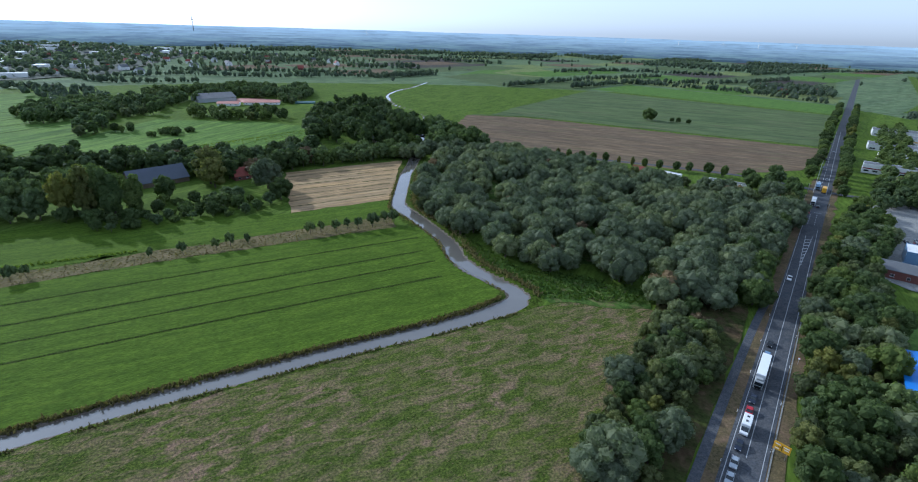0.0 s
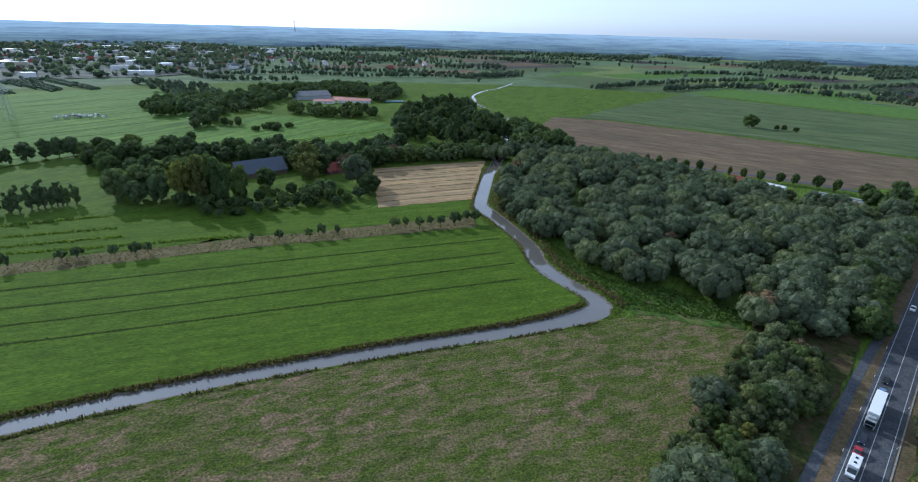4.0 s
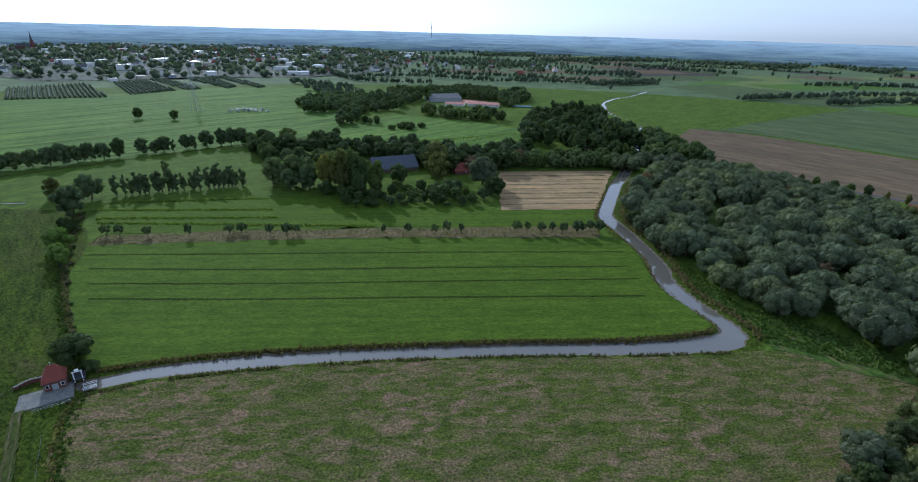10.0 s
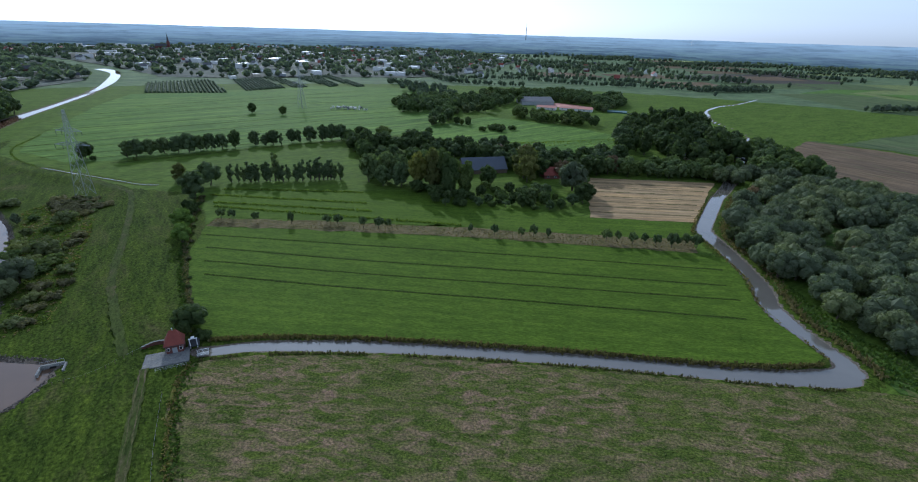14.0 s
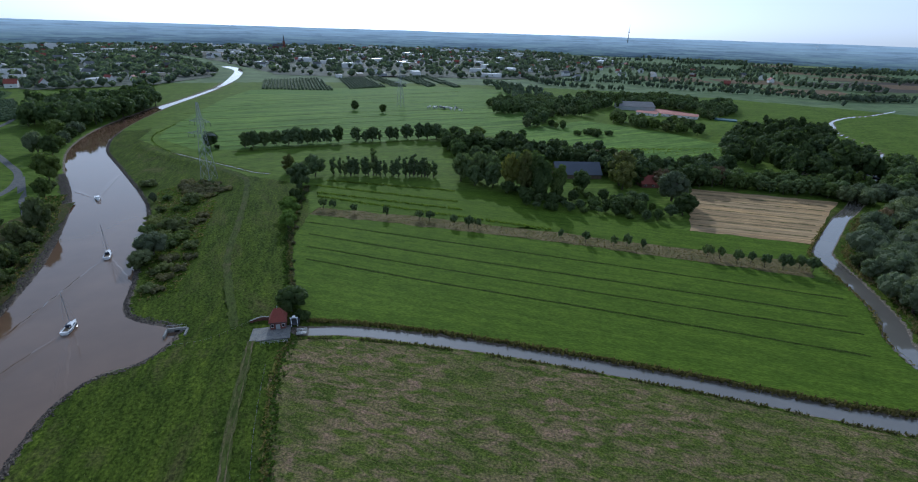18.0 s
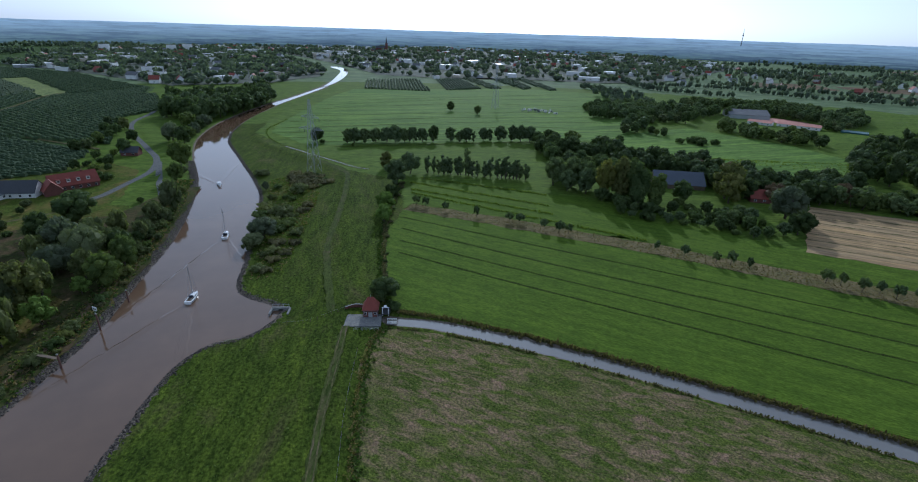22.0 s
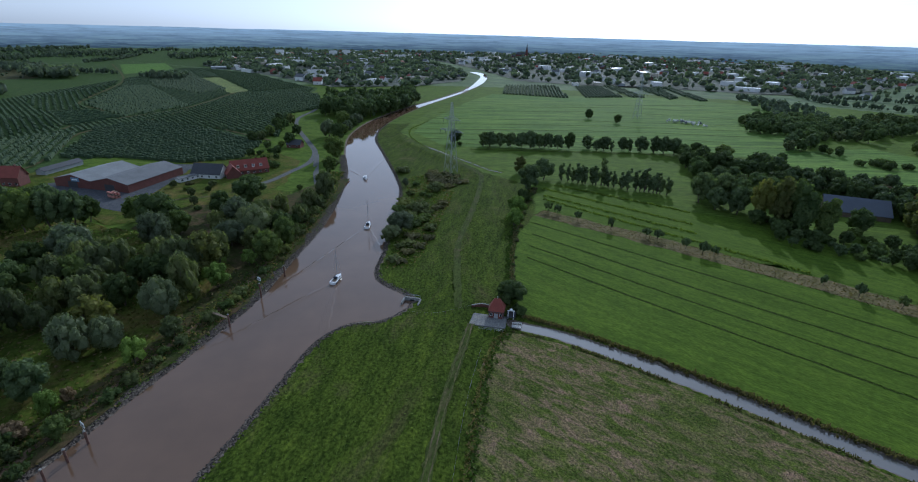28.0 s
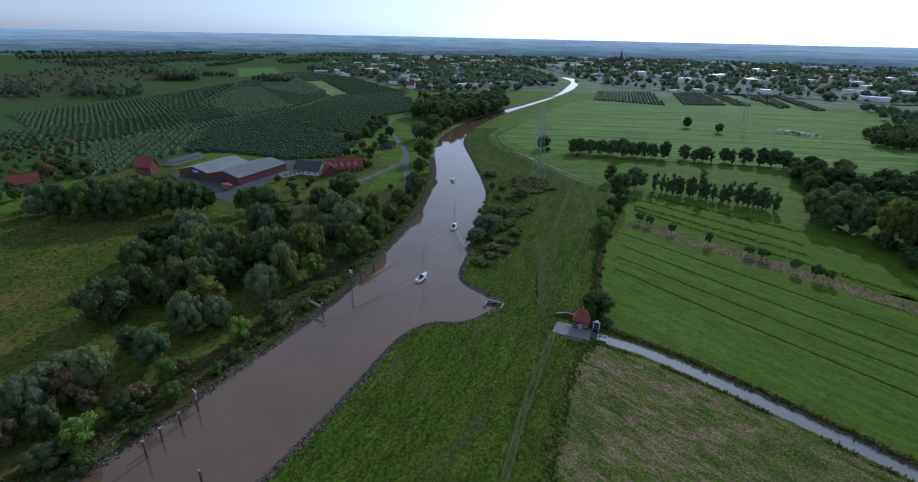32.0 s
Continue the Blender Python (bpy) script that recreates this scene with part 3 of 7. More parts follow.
for a in range(-3, 10):
    for b in range(-2, 9):
        x0, y0 = 100 + a * 190 * 0.78 - b * 150 * 0.62 * 1.6, 1130 + a * 190 * 0.62 + b * 150
        dx, dy = patch.uniform(150, 186), patch.uniform(105, 146)
        q = [(x0 + u * dx * 0.78 - v * dy * 0.62, y0 + u * dx * 0.62 + v * dy * 0.78) for u, v in ((0, 0), (1, 0), (1, 1), (0, 1))]
        mat = patch.choice(PATCH)
        far = math.hypot(x0, y0)
        if mat is not MEADOW and 1050 < far < 2600 and x0 > -500:
            field("far_field", q, 0, mat, {CROP: "grey-green crop field far off", PALE: "pale pasture far off", DARKSOIL: "dark ploughed field far off", SUNNY: "bright green field far off", SOIL: "brown bare field far off"}[mat], 2.5)


# ---- roads ----
def road(name, pts, width, mat, label, z=0.09, step=6, wobble=0.0):
    return tagged(ribbon(name, smooth_line(pts, step), width, z, mat, wobble=wobble), label, "road", kind="structure")


road("verge", ROAD[:5], 17, VERGE, "dry brownish road verge", 0.06, wobble=0.6)
main_road = road("road", ROAD, 9.4, ASPHALT, "straight grey asphalt main road", 0.12)
road("cycle_path", [(8, 28), (63, 97), (82, 121), (108, 153), (124, 172), (140, 190)], 2.6, ASPHALT, "dark asphalt cycle path beside the road", 0.11)
road("side_road", [(240, 371), (262, 345), (285, 325), (320, 318), (400, 330)], 6, ASPHALT, "side road at the crossing", 0.115)
road("side_road", [(240, 371), (205, 391), (160, 410), (110, 428), (60, 452), (-10, 500), (-60, 540)], 5, ASPHALT, "narrow country road behind the willow copse", 0.1)
road("farm_lane", [(-309, -183), (-336, -150), (-334, -68), (-337, -15), (-352, 8), (-364, 16)], 2.8, TRACKSOIL, "narrow worn lane below the fruit farm", 0.085, wobble=0.15)
road("village_road", [(-350, -2), (-358, 10), (-379, 26), (-403, 42), (-437, 51), (-481, 51), (-559, 50), (-616, 58), (-669, 82), (-760, 110)], 4.4, LANE, "winding grey lane along the river", 0.09)
road("village_road", [(-318, 36), (-350, 40), (-376, 43), (-428, 51)], 4, LANE, "grey lane ending at the river bank", 0.10)
for way, width in (([(-60, 8), (-97, 30), (-112, 39), (-127, 49), (-149, 64)], 2.7), ([(-160, 64), (-190, 76), (-219, 89), (-257, 113), (-299, 138), (-330, 152), (-372, 149)], 3.2)):
    line = smooth_line(way, 2)
    tops = [max(height_at(x + a, y + b) for a in (-1.8, 0, 1.8) for b in (-1.8, 0, 1.8)) + 0.02 for x, y in line]
    tagged(ribbon("dike_track", line, width, tops, DIKEWORN, wobble=0.3), "worn strip of thin grass along the dike", "track", kind="structure")
    for sh in (-0.75, 0.75) if width < 3 else ():
        tagged(ribbon("wheel_rut", line, 0.32, np.array(tops) + 0.01, TRACKSOIL, shift=sh, wobble=0.14), "bare wheel rut in the grass", "track", kind="structure")


# ---- trees ----
ICO = bmesh.new()
bmesh.ops.create_icosphere(ICO, subdivisions=1, radius=1)
ICO_V = np.array([v.co for v in ICO.verts])
ICO_F = np.array([[v.index for v in f.verts] for f in ICO.faces])
ICO.free()


def crown_mesh(name, lobes, leaves, size, mat, seed, core=0.9, droop=0.0):
    """A crown: lumpy cores behind many small leaf clumps that stand out from them. lobes: centre and radii."""
    r = np.random.default_rng(seed)
    verts, faces, k = [], [], 0
    for cx, cy, cz, rx, rz in lobes:
        v = ICO_V * (1 + r.normal(0, 0.12, (len(ICO_V), 1)))
        verts.append(v * (rx * core, rx * core, rz * core) + (cx, cy, cz))
        faces += (ICO_F + k).tolist()
        k += len(v)
    L = np.array(lobes)
    w = L[:, 3] ** 2
    own = r.choice(len(L), leaves * 2, p=w / w.sum())
    d = r.normal(0, 1, (leaves * 2, 3))
    d[:, 2] = d[:, 2] * 0.9 + 0.25
    d /= np.linalg.norm(d, axis=1)[:, None]
    rad = L[own][:, [3, 3, 4]]
    c = L[own][:, :3] + d * rad * r.uniform(0.82, 1.06, (len(d), 1))
    deep = np.zeros(len(c), bool)
    for lx, ly, lz, rx, rz in L:
        deep |= (((c - (lx, ly, lz)) / (rx, rx, rz)) ** 2).sum(1) < 0.6
    keep = np.where(~deep)[0][:leaves]
    c, d = c[keep], d[keep]
    nrm = d + r.normal(0, 0.32, d.shape)
    nrm /= np.linalg.norm(nrm, axis=1)[:, None]
    t = np.cross(nrm, r.normal(0, 1, d.shape))
    t /= np.linalg.norm(t, axis=1)[:, None]
    b = np.cross(nrm, t)
    s = size * r.uniform(0.55, 1.25, (len(c), 1))
    e = r.uniform(0.5, 1.0, (len(c), 1))
    quad = np.stack([c - t * s, c - b * s * e + nrm * s * 0.25, c + t * s - (0, 0, droop), c + b * s * e + nrm * s * 0.25], 1).reshape(-1, 3)
    verts.append(quad)
    faces += (np.arange(len(c) * 4).reshape(-1, 4) + k).tolist()
    return raw(name, np.vstack(verts), faces, mat)


def stick(bm, a, b, r0, r1, sides=6):
    """A tapered limb from a to b."""
    a, b = Vector(a), Vector(b)
    q = (b - a).to_track_quat("Z", "Y")
    rings = [[bm.verts.new(p + q @ Vector((math.cos(k * math.tau / sides) * r, math.sin(k * math.tau / sides) * r, 0))) for k in range(sides)] for p, r in ((a, r0), (b, r1))]
    for k in range(sides):
        bm.faces.new((rings[0][k], rings[0][(k + 1) % sides], rings[1][(k + 1) % sides], rings[1][k]))
    bm.faces.new(rings[1])
    bm.faces.new(rings[0][::-1])


def trunk_mesh(name, h, r, stems, reach, seed):
    rr = random.Random(seed)
    bm = bmesh.new()
    for _ in range(stems):
        a = rr.uniform(0, math.tau)
        mid = (math.cos(a) * reach * 0.25, math.sin(a) * reach * 0.25, h * 0.35)
        stick(bm, (0, 0, -0.4), mid, r, r * 0.7)
        for _ in range(3):
            b = a + rr.uniform(-1.2, 1.2)
            stick(bm, mid, (math.cos(b) * reach * rr.uniform(0.4, 0.8), math.sin(b) * reach * rr.uniform(0.4, 0.8), h * rr.uniform(0.6, 0.8)), r * 0.5, r * 0.12, 5)
    me = bpy.data.meshes.new(name)
    bm.to_mesh(me)
    bm.free()
    me.materials.append(BARK)
    return me


def lobes_round(h, w, base, count, seed, lobe=0.42):
    """Lobes over a dome of height h and width w that begins at base."""
    r = random.Random(seed)
    out = [(0, 0, (h + base) / 2, w * 0.32, (h - base) * 0.36)]
    for k in range(count):
        a, u = k * 2.4 + r.uniform(-0.4, 0.4), (k + 0.5) / count
        rad = w / 2 * (0.35 + 0.5 * math.sin(math.pi * (0.15 + 0.75 * u)))
        rl = w * lobe * r.uniform(0.38, 0.62)
        zc = base + rl * 0.7 + (h - base - rl * 1.7) * (1 - u) ** 0.8
        rad *= (1.0 if u > 0.3 else 0.3 + u * 2.3)
        out.append((math.cos(a) * rad, math.sin(a) * rad, zc, rl, rl * r.uniform(0.85, 1.15)))
    return out


def lobes_column(h, w, base, count, seed):
    r = random.Random(seed)
    out = []
    for k in range(count):
        u = (k + 0.5) / count
        rl = w * 0.5 * (0.55 + 0.45 * math.sin(math.pi * min(1, u * 1.15))) * r.uniform(0.65, 1.0)
        a = r.uniform(0, math.tau)
        out.append((math.cos(a) * w * 0.22, math.sin(a) * w * 0.22, base + (h - base - rl) * u + rl * 0.3, rl, rl * r.uniform(0.9, 1.3)))
    return out


KINDS = {}
SPECIES = {"willow": "willow_tree", "sallow": "sallow_tree", "broad": "broadleaf_tree", "darktree": "grove_tree", "alder": "alder_tree", "thin": "slender_alder", "poplar": "poplar_tree", "fresh": "young_tree",
           "golden": "yellowing_tree", "russet": "russet_tree", "orchardtree": "fruit_tree", "bush": "willow_bush", "scrub": "shrub", "redbush": "bramble_bush"}


def kind_of_tree(key, mat, label, h, w, base, lobes, leaves, size, stems=1, shape="round", variants=3, category="tree", droop=0.0):
    KINDS[key] = []
    for s in range(variants):
        seed = len(KINDS) * 10 + s
        lb = lobes_round(h, w * (0.9 + 0.1 * s), base, lobes, seed) if shape == "round" else lobes_column(h, w, base, lobes, seed)
        root = thing(SPECIES[key], label, category, pose(0, 0, -900))
        part("trunk", trunk_mesh("trunk", h, h * 0.022 + 0.05, stems, w * 0.5, seed), None, root)
        part("crown", crown_mesh("crown", lb, leaves, size, mat, seed, droop=droop), None, root)
        KINDS[key].append(root)


kind_of_tree("willow", WILLOW, "silvery grey-green willow with a billowing crown", 12, 10.5, 1.0, 21, 1050, 0.40, 3, variants=4)
kind_of_tree("sallow", OLIVE, "olive-green sallow with a rounded crown", 9, 8, 0.4, 13, 700, 0.45, 3)
kind_of_tree("broad", BROAD, "dark green broadleaf tree with a dense crown", 17, 13, 1.6, 18, 1000, 0.58, 1)
kind_of_tree("darktree", HAZED_LEAF, "very dark green tree in the farm grove", 17, 12, 1.2, 17, 950, 0.58, 1)
kind_of_tree("alder", HAZED_LEAF, "ragged dark alder with a short bare stem", 12, 7.6, 0.5, 15, 680, 0.42, 1, variants=4)
kind_of_tree("thin", HAZED_LEAF, "thin sparse alder with a bare lower stem", 14, 4.0, 1.2, 10, 330, 0.42, 1, "column", 3)
kind_of_tree("poplar", BROAD, "tall poplar with an upright crown", 25, 11, 3, 16, 850, 0.85, 1, "column")
kind_of_tree("fresh", FRESH, "light yellow-green young tree", 9, 7, 0.8, 11, 520, 0.48, 2)
kind_of_tree("golden", GOLDEN, "tree with yellowing late-summer leaves", 15, 9, 1.2, 12, 700, 0.6, 1, variants=2)
kind_of_tree("russet", RUSSET, "shrubby tree with reddish brown leaves", 9, 8, 0.6, 12, 620, 0.48, 2, variants=2)
kind_of_tree("orchardtree", HAZED_LEAF, "small gnarled fruit tree with a low round crown", 5.2, 4.6, 1.6, 8, 300, 0.34, 1)
kind_of_tree("bush", SHRUB, "low rounded willow bush", 3.2, 4.6, 0.0, 8, 320, 0.34, 3, category="bush")
kind_of_tree("scrub", BROAD, "dark green low shrub", 3.0, 4.2, 0.0, 8, 300, 0.34, 3, category="bush")
kind_of_tree("redbush", DRYHERB, "low olive-brown bramble and herb bush", 2.2, 4.8, 0.0, 8, 300, 0.32, 3, category="bush", variants=2)

def plant(key, x, y, h, r, group="", label="", wide=1.0):
    """Sets one tree of about h metres."""
    src = KINDS[key][r.randrange(len(KINDS[key]))]
    full = FULL[key]
    s = h / full
    ob = copy_thing(src, pose(x, y, height_at(x, y), 0, 0, r.uniform(0, 360)) @ Matrix.Diagonal((s * wide * r.uniform(0.9, 1.1), s * wide * r.uniform(0.9, 1.1), s, 1)))
    tagged(ob, label, "", group)
    return ob



SPAN = {"willow": 10.5, "sallow": 8, "broad": 13, "darktree": 12, "alder": 7.6, "thin": 4.0, "poplar": 11, "fresh": 7, "golden": 9, "russet": 8, "orchardtree": 4.6, "bush": 4.6, "scrub": 4.2, "redbush": 4.8}
FULL = {"willow": 12, "sallow": 9, "broad": 17, "darktree": 17, "alder": 12, "thin": 14, "poplar": 25, "fresh": 9, "golden": 15, "russet": 9, "orchardtree": 5.2, "bush": 3.2, "scrub": 3.0, "redbush": 2.2}


def plants(key, places, group, seed=1, slim=0.6, rise=1.35):
    """Single trees of one kind: x, y, height and width of the crown."""
    r = random.Random(seed)
    for x, y, h, w in places:
        plant(key, x, y, h * rise, r, group, "", min(1.45, max(0.4, slim * w / h * FULL[key] / SPAN[key])))


def wood(places, mix, group, seed, label):
    """A far wood whose trees are not told apart: one object with a trunk and a crown mesh."""
    r = random.Random(seed)
    root = thing(group.replace(" ", "_"), label, "wood", kind="stuff")
    for what in ("trunk", "crown"):
        verts, faces, mats, index, k = [], [], [], [], 0
        rr = random.Random(seed)
        for x, y in places:
            key, _, lo, hi = rr.choices(mix, [m[1] for m in mix])[0]
            src = KINDS[key][rr.randrange(len(KINDS[key]))]
            me = [c.data for c in src.children if c.name.startswith(what)][0]
            v = np.empty(len(me.vertices) * 3)
            me.vertices.foreach_get("co", v)
            v = v.reshape(-1, 3)
            polys = [p.vertices[:] for p in me.polygons]
            if what == "crown":
                solid = sum(len(p) == 3 for p in polys)
                core = 12 * (solid // 20)
                q = v[core:].reshape(-1, 4, 3)[::3]
                mid = q.mean(1, keepdims=True)
                v = np.vstack([v[:core], (mid + (q - mid) * 1.5).reshape(-1, 3)])
                polys = polys[:solid] + (np.arange(len(q) * 4).reshape(-1, 4) + core).tolist()
            s, a = rr.uniform(lo, hi) / FULL[key], rr.uniform(0, math.tau)
            rot = np.array([[math.cos(a), -math.sin(a), 0], [math.sin(a), math.cos(a), 0], [0, 0, 1]])
            verts.append(v @ rot.T * s + (x, y, height_at(x, y)))
            faces += [tuple(i + k for i in p) for p in polys]
            if me.materials[0] not in mats:
                mats.append(me.materials[0])
            index += [mats.index(me.materials[0])] * len(polys)
            k += len(v)
        me = raw(what + "s", np.vstack(verts), faces)
        for m in mats:
            me.materials.append(m)
        me.polygons.foreach_set("material_index", index)
        part(what + "s", me, None, root)


def grove(poly, gap, most, mix, group, seed, label="", far=False, wide=1.0, clear=()):
    """Trees scattered over an outline. mix: kind, share, least and most height."""
    r = random.Random(seed)
    if far:
        return wood(scatter(poly, gap, most, seed), mix, group, seed, label)
    for x, y in scatter(poly, gap, most, seed):
        if any(math.hypot(x - a, y - b) < c for a, b, c in clear):
            continue
        key, _, lo, hi = r.choices(mix, [m[1] for m in mix])[0]
        plant(key, x, y, r.uniform(lo, hi), r, group, "", wide)


def row(line, gap, mix, group, seed, jitter=1.0, skip=0.0, wide=1.0):
    r = random.Random(seed)
    for x, y in smooth_line(line, gap):
        if r.random() >= skip:
            key, _, lo, hi = r.choices(mix, [m[1] for m in mix])[0]
            plant(key, x + r.gauss(0, jitter), y + r.gauss(0, jitter), r.uniform(lo, hi), r, group, "", wide)


COPSE = [(-10, 335), (-9, 290), (4, 262), (17, 243), (27, 222), (38, 211), (48, 200), (60, 206), (77, 203), (86, 186), (90, 176), (108, 183), (126, 193), (149, 216), (166, 230), (204, 273), (231, 304),
         (222, 320), (184, 331), (165, 349), (134, 369), (98, 404), (54, 423), (7, 430)]
grove(COPSE, 5.9, 330, [("willow", 8, 10, 15), ("sallow", 0.8, 8, 10), ("russet", 0.25, 8, 10)], "willow copse", 11, clear=[(32, 298, 8), (40, 314, 9), (46, 330, 9), (36, 304, 8)])
row([(124, 180), (150, 213), (180, 250), (204, 279), (226, 306)], 6.5, [("broad", 3, 8, 12), ("sallow", 1, 8, 11), ("willow", 1, 9, 12)], "trees between copse and road", 57, 1.6)
row([(112, 180), (140, 214), (170, 252), (196, 284)], 7, [("willow", 3, 10, 13), ("broad", 1, 9, 12)], "trees between copse and road", 58, 1.6)
THICKET = [(37, 98), (43, 110), (49, 118), (55, 130), (63, 138), (77, 158), (86, 169), (97, 172), (98, 157), (92, 142), (80, 130), (68, 117), (60, 106), (50, 94)]
grove(THICKET, 4.6, 85, [("sallow", 4, 5, 9), ("broad", 2, 6, 10), ("willow", 1, 7, 10), ("russet", 0.6, 5, 8), ("golden", 0.6, 6, 8)], "thicket beside the cycle path", 12)
r0 = random.Random(3)
plant("willow", 45, 101, 13, r0, "thicket beside the cycle path")
plant("willow", 88, 180, 12, r0, "thicket beside the cycle path")
plant("russet", 93, 184, 12, r0, "thicket beside the cycle path", "large willow with brownish pink autumn leaves", 1.2)
plant("broad", 128, 178, 10, r0, "thicket beside the cycle path")
BELT_E = [(84, 92), (97, 112), (114, 134), (134, 160), (156, 188), (190, 226), (226, 264), (258, 292), (262, 282), (240, 246), (212, 222), (190, 197), (176, 172), (158, 150), (138, 132), (128, 112), (115, 88)]
grove(BELT_E, 6.0, 120, [("broad", 5, 8, 13), ("sallow", 2, 7, 10), ("golden", 0.8, 8, 11), ("willow", 0.8, 8, 11), ("darktree", 1, 8, 12)], "tree belt along the road", 13)
row([(276, 330), (330, 398), (440, 533), (640, 778)], 13, [("broad", 3, 8, 11), ("golden", 0.6, 8, 10)], "avenue trees", 14, 1.5)
row([(282, 372), (330, 430), (440, 566), (640, 812)], 13, [("broad", 3, 8, 11), ("sallow", 0.6, 7, 9)], "avenue trees", 15, 1.5)
grove([(225, 300), (238, 318), (262, 345), (250, 368), (225, 362), (215, 330)], 8, 14, [("broad", 3, 9, 14), ("darktree", 1, 9, 12)], "trees at the crossing", 16, "dark trees beside the road crossing", True)
grove([(270, 290), (300, 300), (330, 320), (345, 350), (310, 340), (290, 320)], 9, 14, [("broad", 3, 9, 15), ("darktree", 1, 9, 12), ("russet", 0.4, 9, 10)], "trees at the crossing", 17, "dark trees beside the road crossing", True)
row([(91, 428), (128, 411), (164, 396), (195, 383), (216, 371)], 8.5, [("broad", 1, 7, 10), ("golden", 0.3, 7, 9)], "round trees along the country road", 18, 0.8, 0.0, 0.72)
row([(60, 440), (20, 462), (-8, 488)], 9, [("broad", 1, 8, 11), ("darktree", 1, 8, 11)], "round trees along the country road", 19, 1.2)
# farm grove
grove([(-272, 302), (-235, 300), (-200, 296), (-190, 310), (-230, 330)], 9, 16, [("darktree", 4, 11, 15), ("broad", 3, 11, 15)], "farm grove", 21)
plants("darktree", [(-228, 257, 18, 15), (-219, 265, 19, 15), (-210, 268, 18, 14), (-203, 260, 16, 12), (-214, 255, 13, 12), (-236, 268, 15, 14), (-242, 276, 13, 13)], "farm grove", 61, 0.72, 1.14)
plants("golden", [(-191, 262, 23, 13), (-184, 268, 25, 13), (-196, 270, 20, 12), (-179, 262, 18, 10)], "farm grove", 62, 0.72, 1.14)
plants("poplar", [(-175, 270, 25, 13), (-168, 265, 24, 12), (-161, 273, 19, 11)], "farm grove", 63, 0.72, 1.14)
plants("broad", [(-281, 333, 15, 19), (-268, 339, 12, 18), (-268, 361, 15, 19), (-318, 356, 9, 13), (-310, 372, 12, 18), (-284, 409, 9, 10), (-188, 257, 8, 9), (-172, 258, 7, 8)], "farm grove", 64, 0.72, 1.14)
grove([(-163, 345), (-130, 335), (-108, 358), (-93, 392), (-106, 440), (-130, 395), (-163, 383), (-196, 393), (-232, 377), (-274, 362), (-262, 338), (-200, 350)], 9, 60, [("darktree", 4, 12, 17), ("broad", 3, 12, 17), ("russet", 0.4, 12, 15)], "farm grove", 23, "dark farm grove behind the barn", True)
grove([(-107, 372), (-93, 392), (-61, 420), (-36, 430), (-28, 410), (-60, 392)], 7, 30, [("darktree", 4, 9, 14), ("broad", 2, 10, 14)], "trees behind the stubble field", 24, "dark trees behind the stubble field", True)
grove([(-106, 444), (-61, 434), (-30, 442), (-18, 483), (-26, 560), (-54, 602), (-98, 655), (-136, 613), (-132, 523)], 12, 60, [("broad", 4, 16, 24), ("poplar", 2, 20, 27), ("darktree", 2, 15, 22)], "wood beside the brook", 25, "wood of tall poplars and broadleaf trees by the brook", True)
grove([(-8, 438), (40, 445), (22, 500), (-2, 560), (-12, 520)], 10, 24, [("broad", 3, 12, 20), ("darktree", 2, 12, 18), ("russet", 0.4, 12, 14)], "wood beside the brook", 26, "dark trees at the brook's bend", True)
plant("golden", -146, 330, 25, r0, "farm grove", "tall yellowing tree beside the barn", 1.15)
plant("golden", -140, 322, 20, r0, "farm grove", "tall yellowing tree beside the barn", 1.15)
plant("willow", -107, 322, 20, r0, "farm grove", "large silvery willow at the stubble field")
plant("broad", -92, 300, 14, r0, "farm grove")
plant("broad", -160, 300, 14, r0, "farm grove")
grove([(-190, 268), (-160, 240), (-130, 262), (-100, 275), (-95, 292), (-130, 300)], 6.5, 60, [("scrub", 3, 3, 5), ("broad", 2.5, 5, 9), ("darktree", 1.5, 6, 10), ("orchardtree", 1, 4, 6)], "farm garden shrubs", 27)
plants("thin", [(-299, 202, 12, 4.2), (-296, 205, 11.5, 3), (-286, 213, 11, 3), (-275, 224, 10.5, 4.3), (-273, 227, 10.5, 3.5), (-271, 231, 8, 3), (-265, 232, 14, 4), (-262, 236, 13, 4.3), (-254, 244, 13, 4.4), (-250, 246, 11, 4)], "southern alder row", 65, 1.0, 1.12)
plants("thin", [(-290, 210, 13, 6.7), (-284, 218, 12.5, 5.4), (-280, 222, 18, 5.6), (-258, 240, 15, 5.2), (-247, 249, 11, 8)], "southern alder row", 66, 0.95, 1.12)
plants("thin", [(-293, 207, 10, 3.5), (-288, 212, 12, 4), (-282, 219, 11, 4), (-278, 223, 12, 4), (-268, 230, 11, 4), (-260, 238, 12, 4), (-256, 242, 11, 4), (-252, 245, 13, 4.5)], "southern alder row", 79, 1.0, 1.12)
plants("alder", [(-417, 197, 10.7, 9.5), (-416, 203, 11.2, 11), (-413, 212, 10.5, 10.5), (-409, 221, 10.7, 10), (-404, 229, 10.9, 10), (-399, 235, 12.7, 9.5), (-398, 244, 10.4, 8), (-393, 251, 11.2, 6), (-389, 258, 10.4, 8), (-381, 284, 10.2, 10), (-372, 288, 8, 7), (-369, 294, 10.7, 8.5)], "northern alder row", 67, 0.76, 1.3)
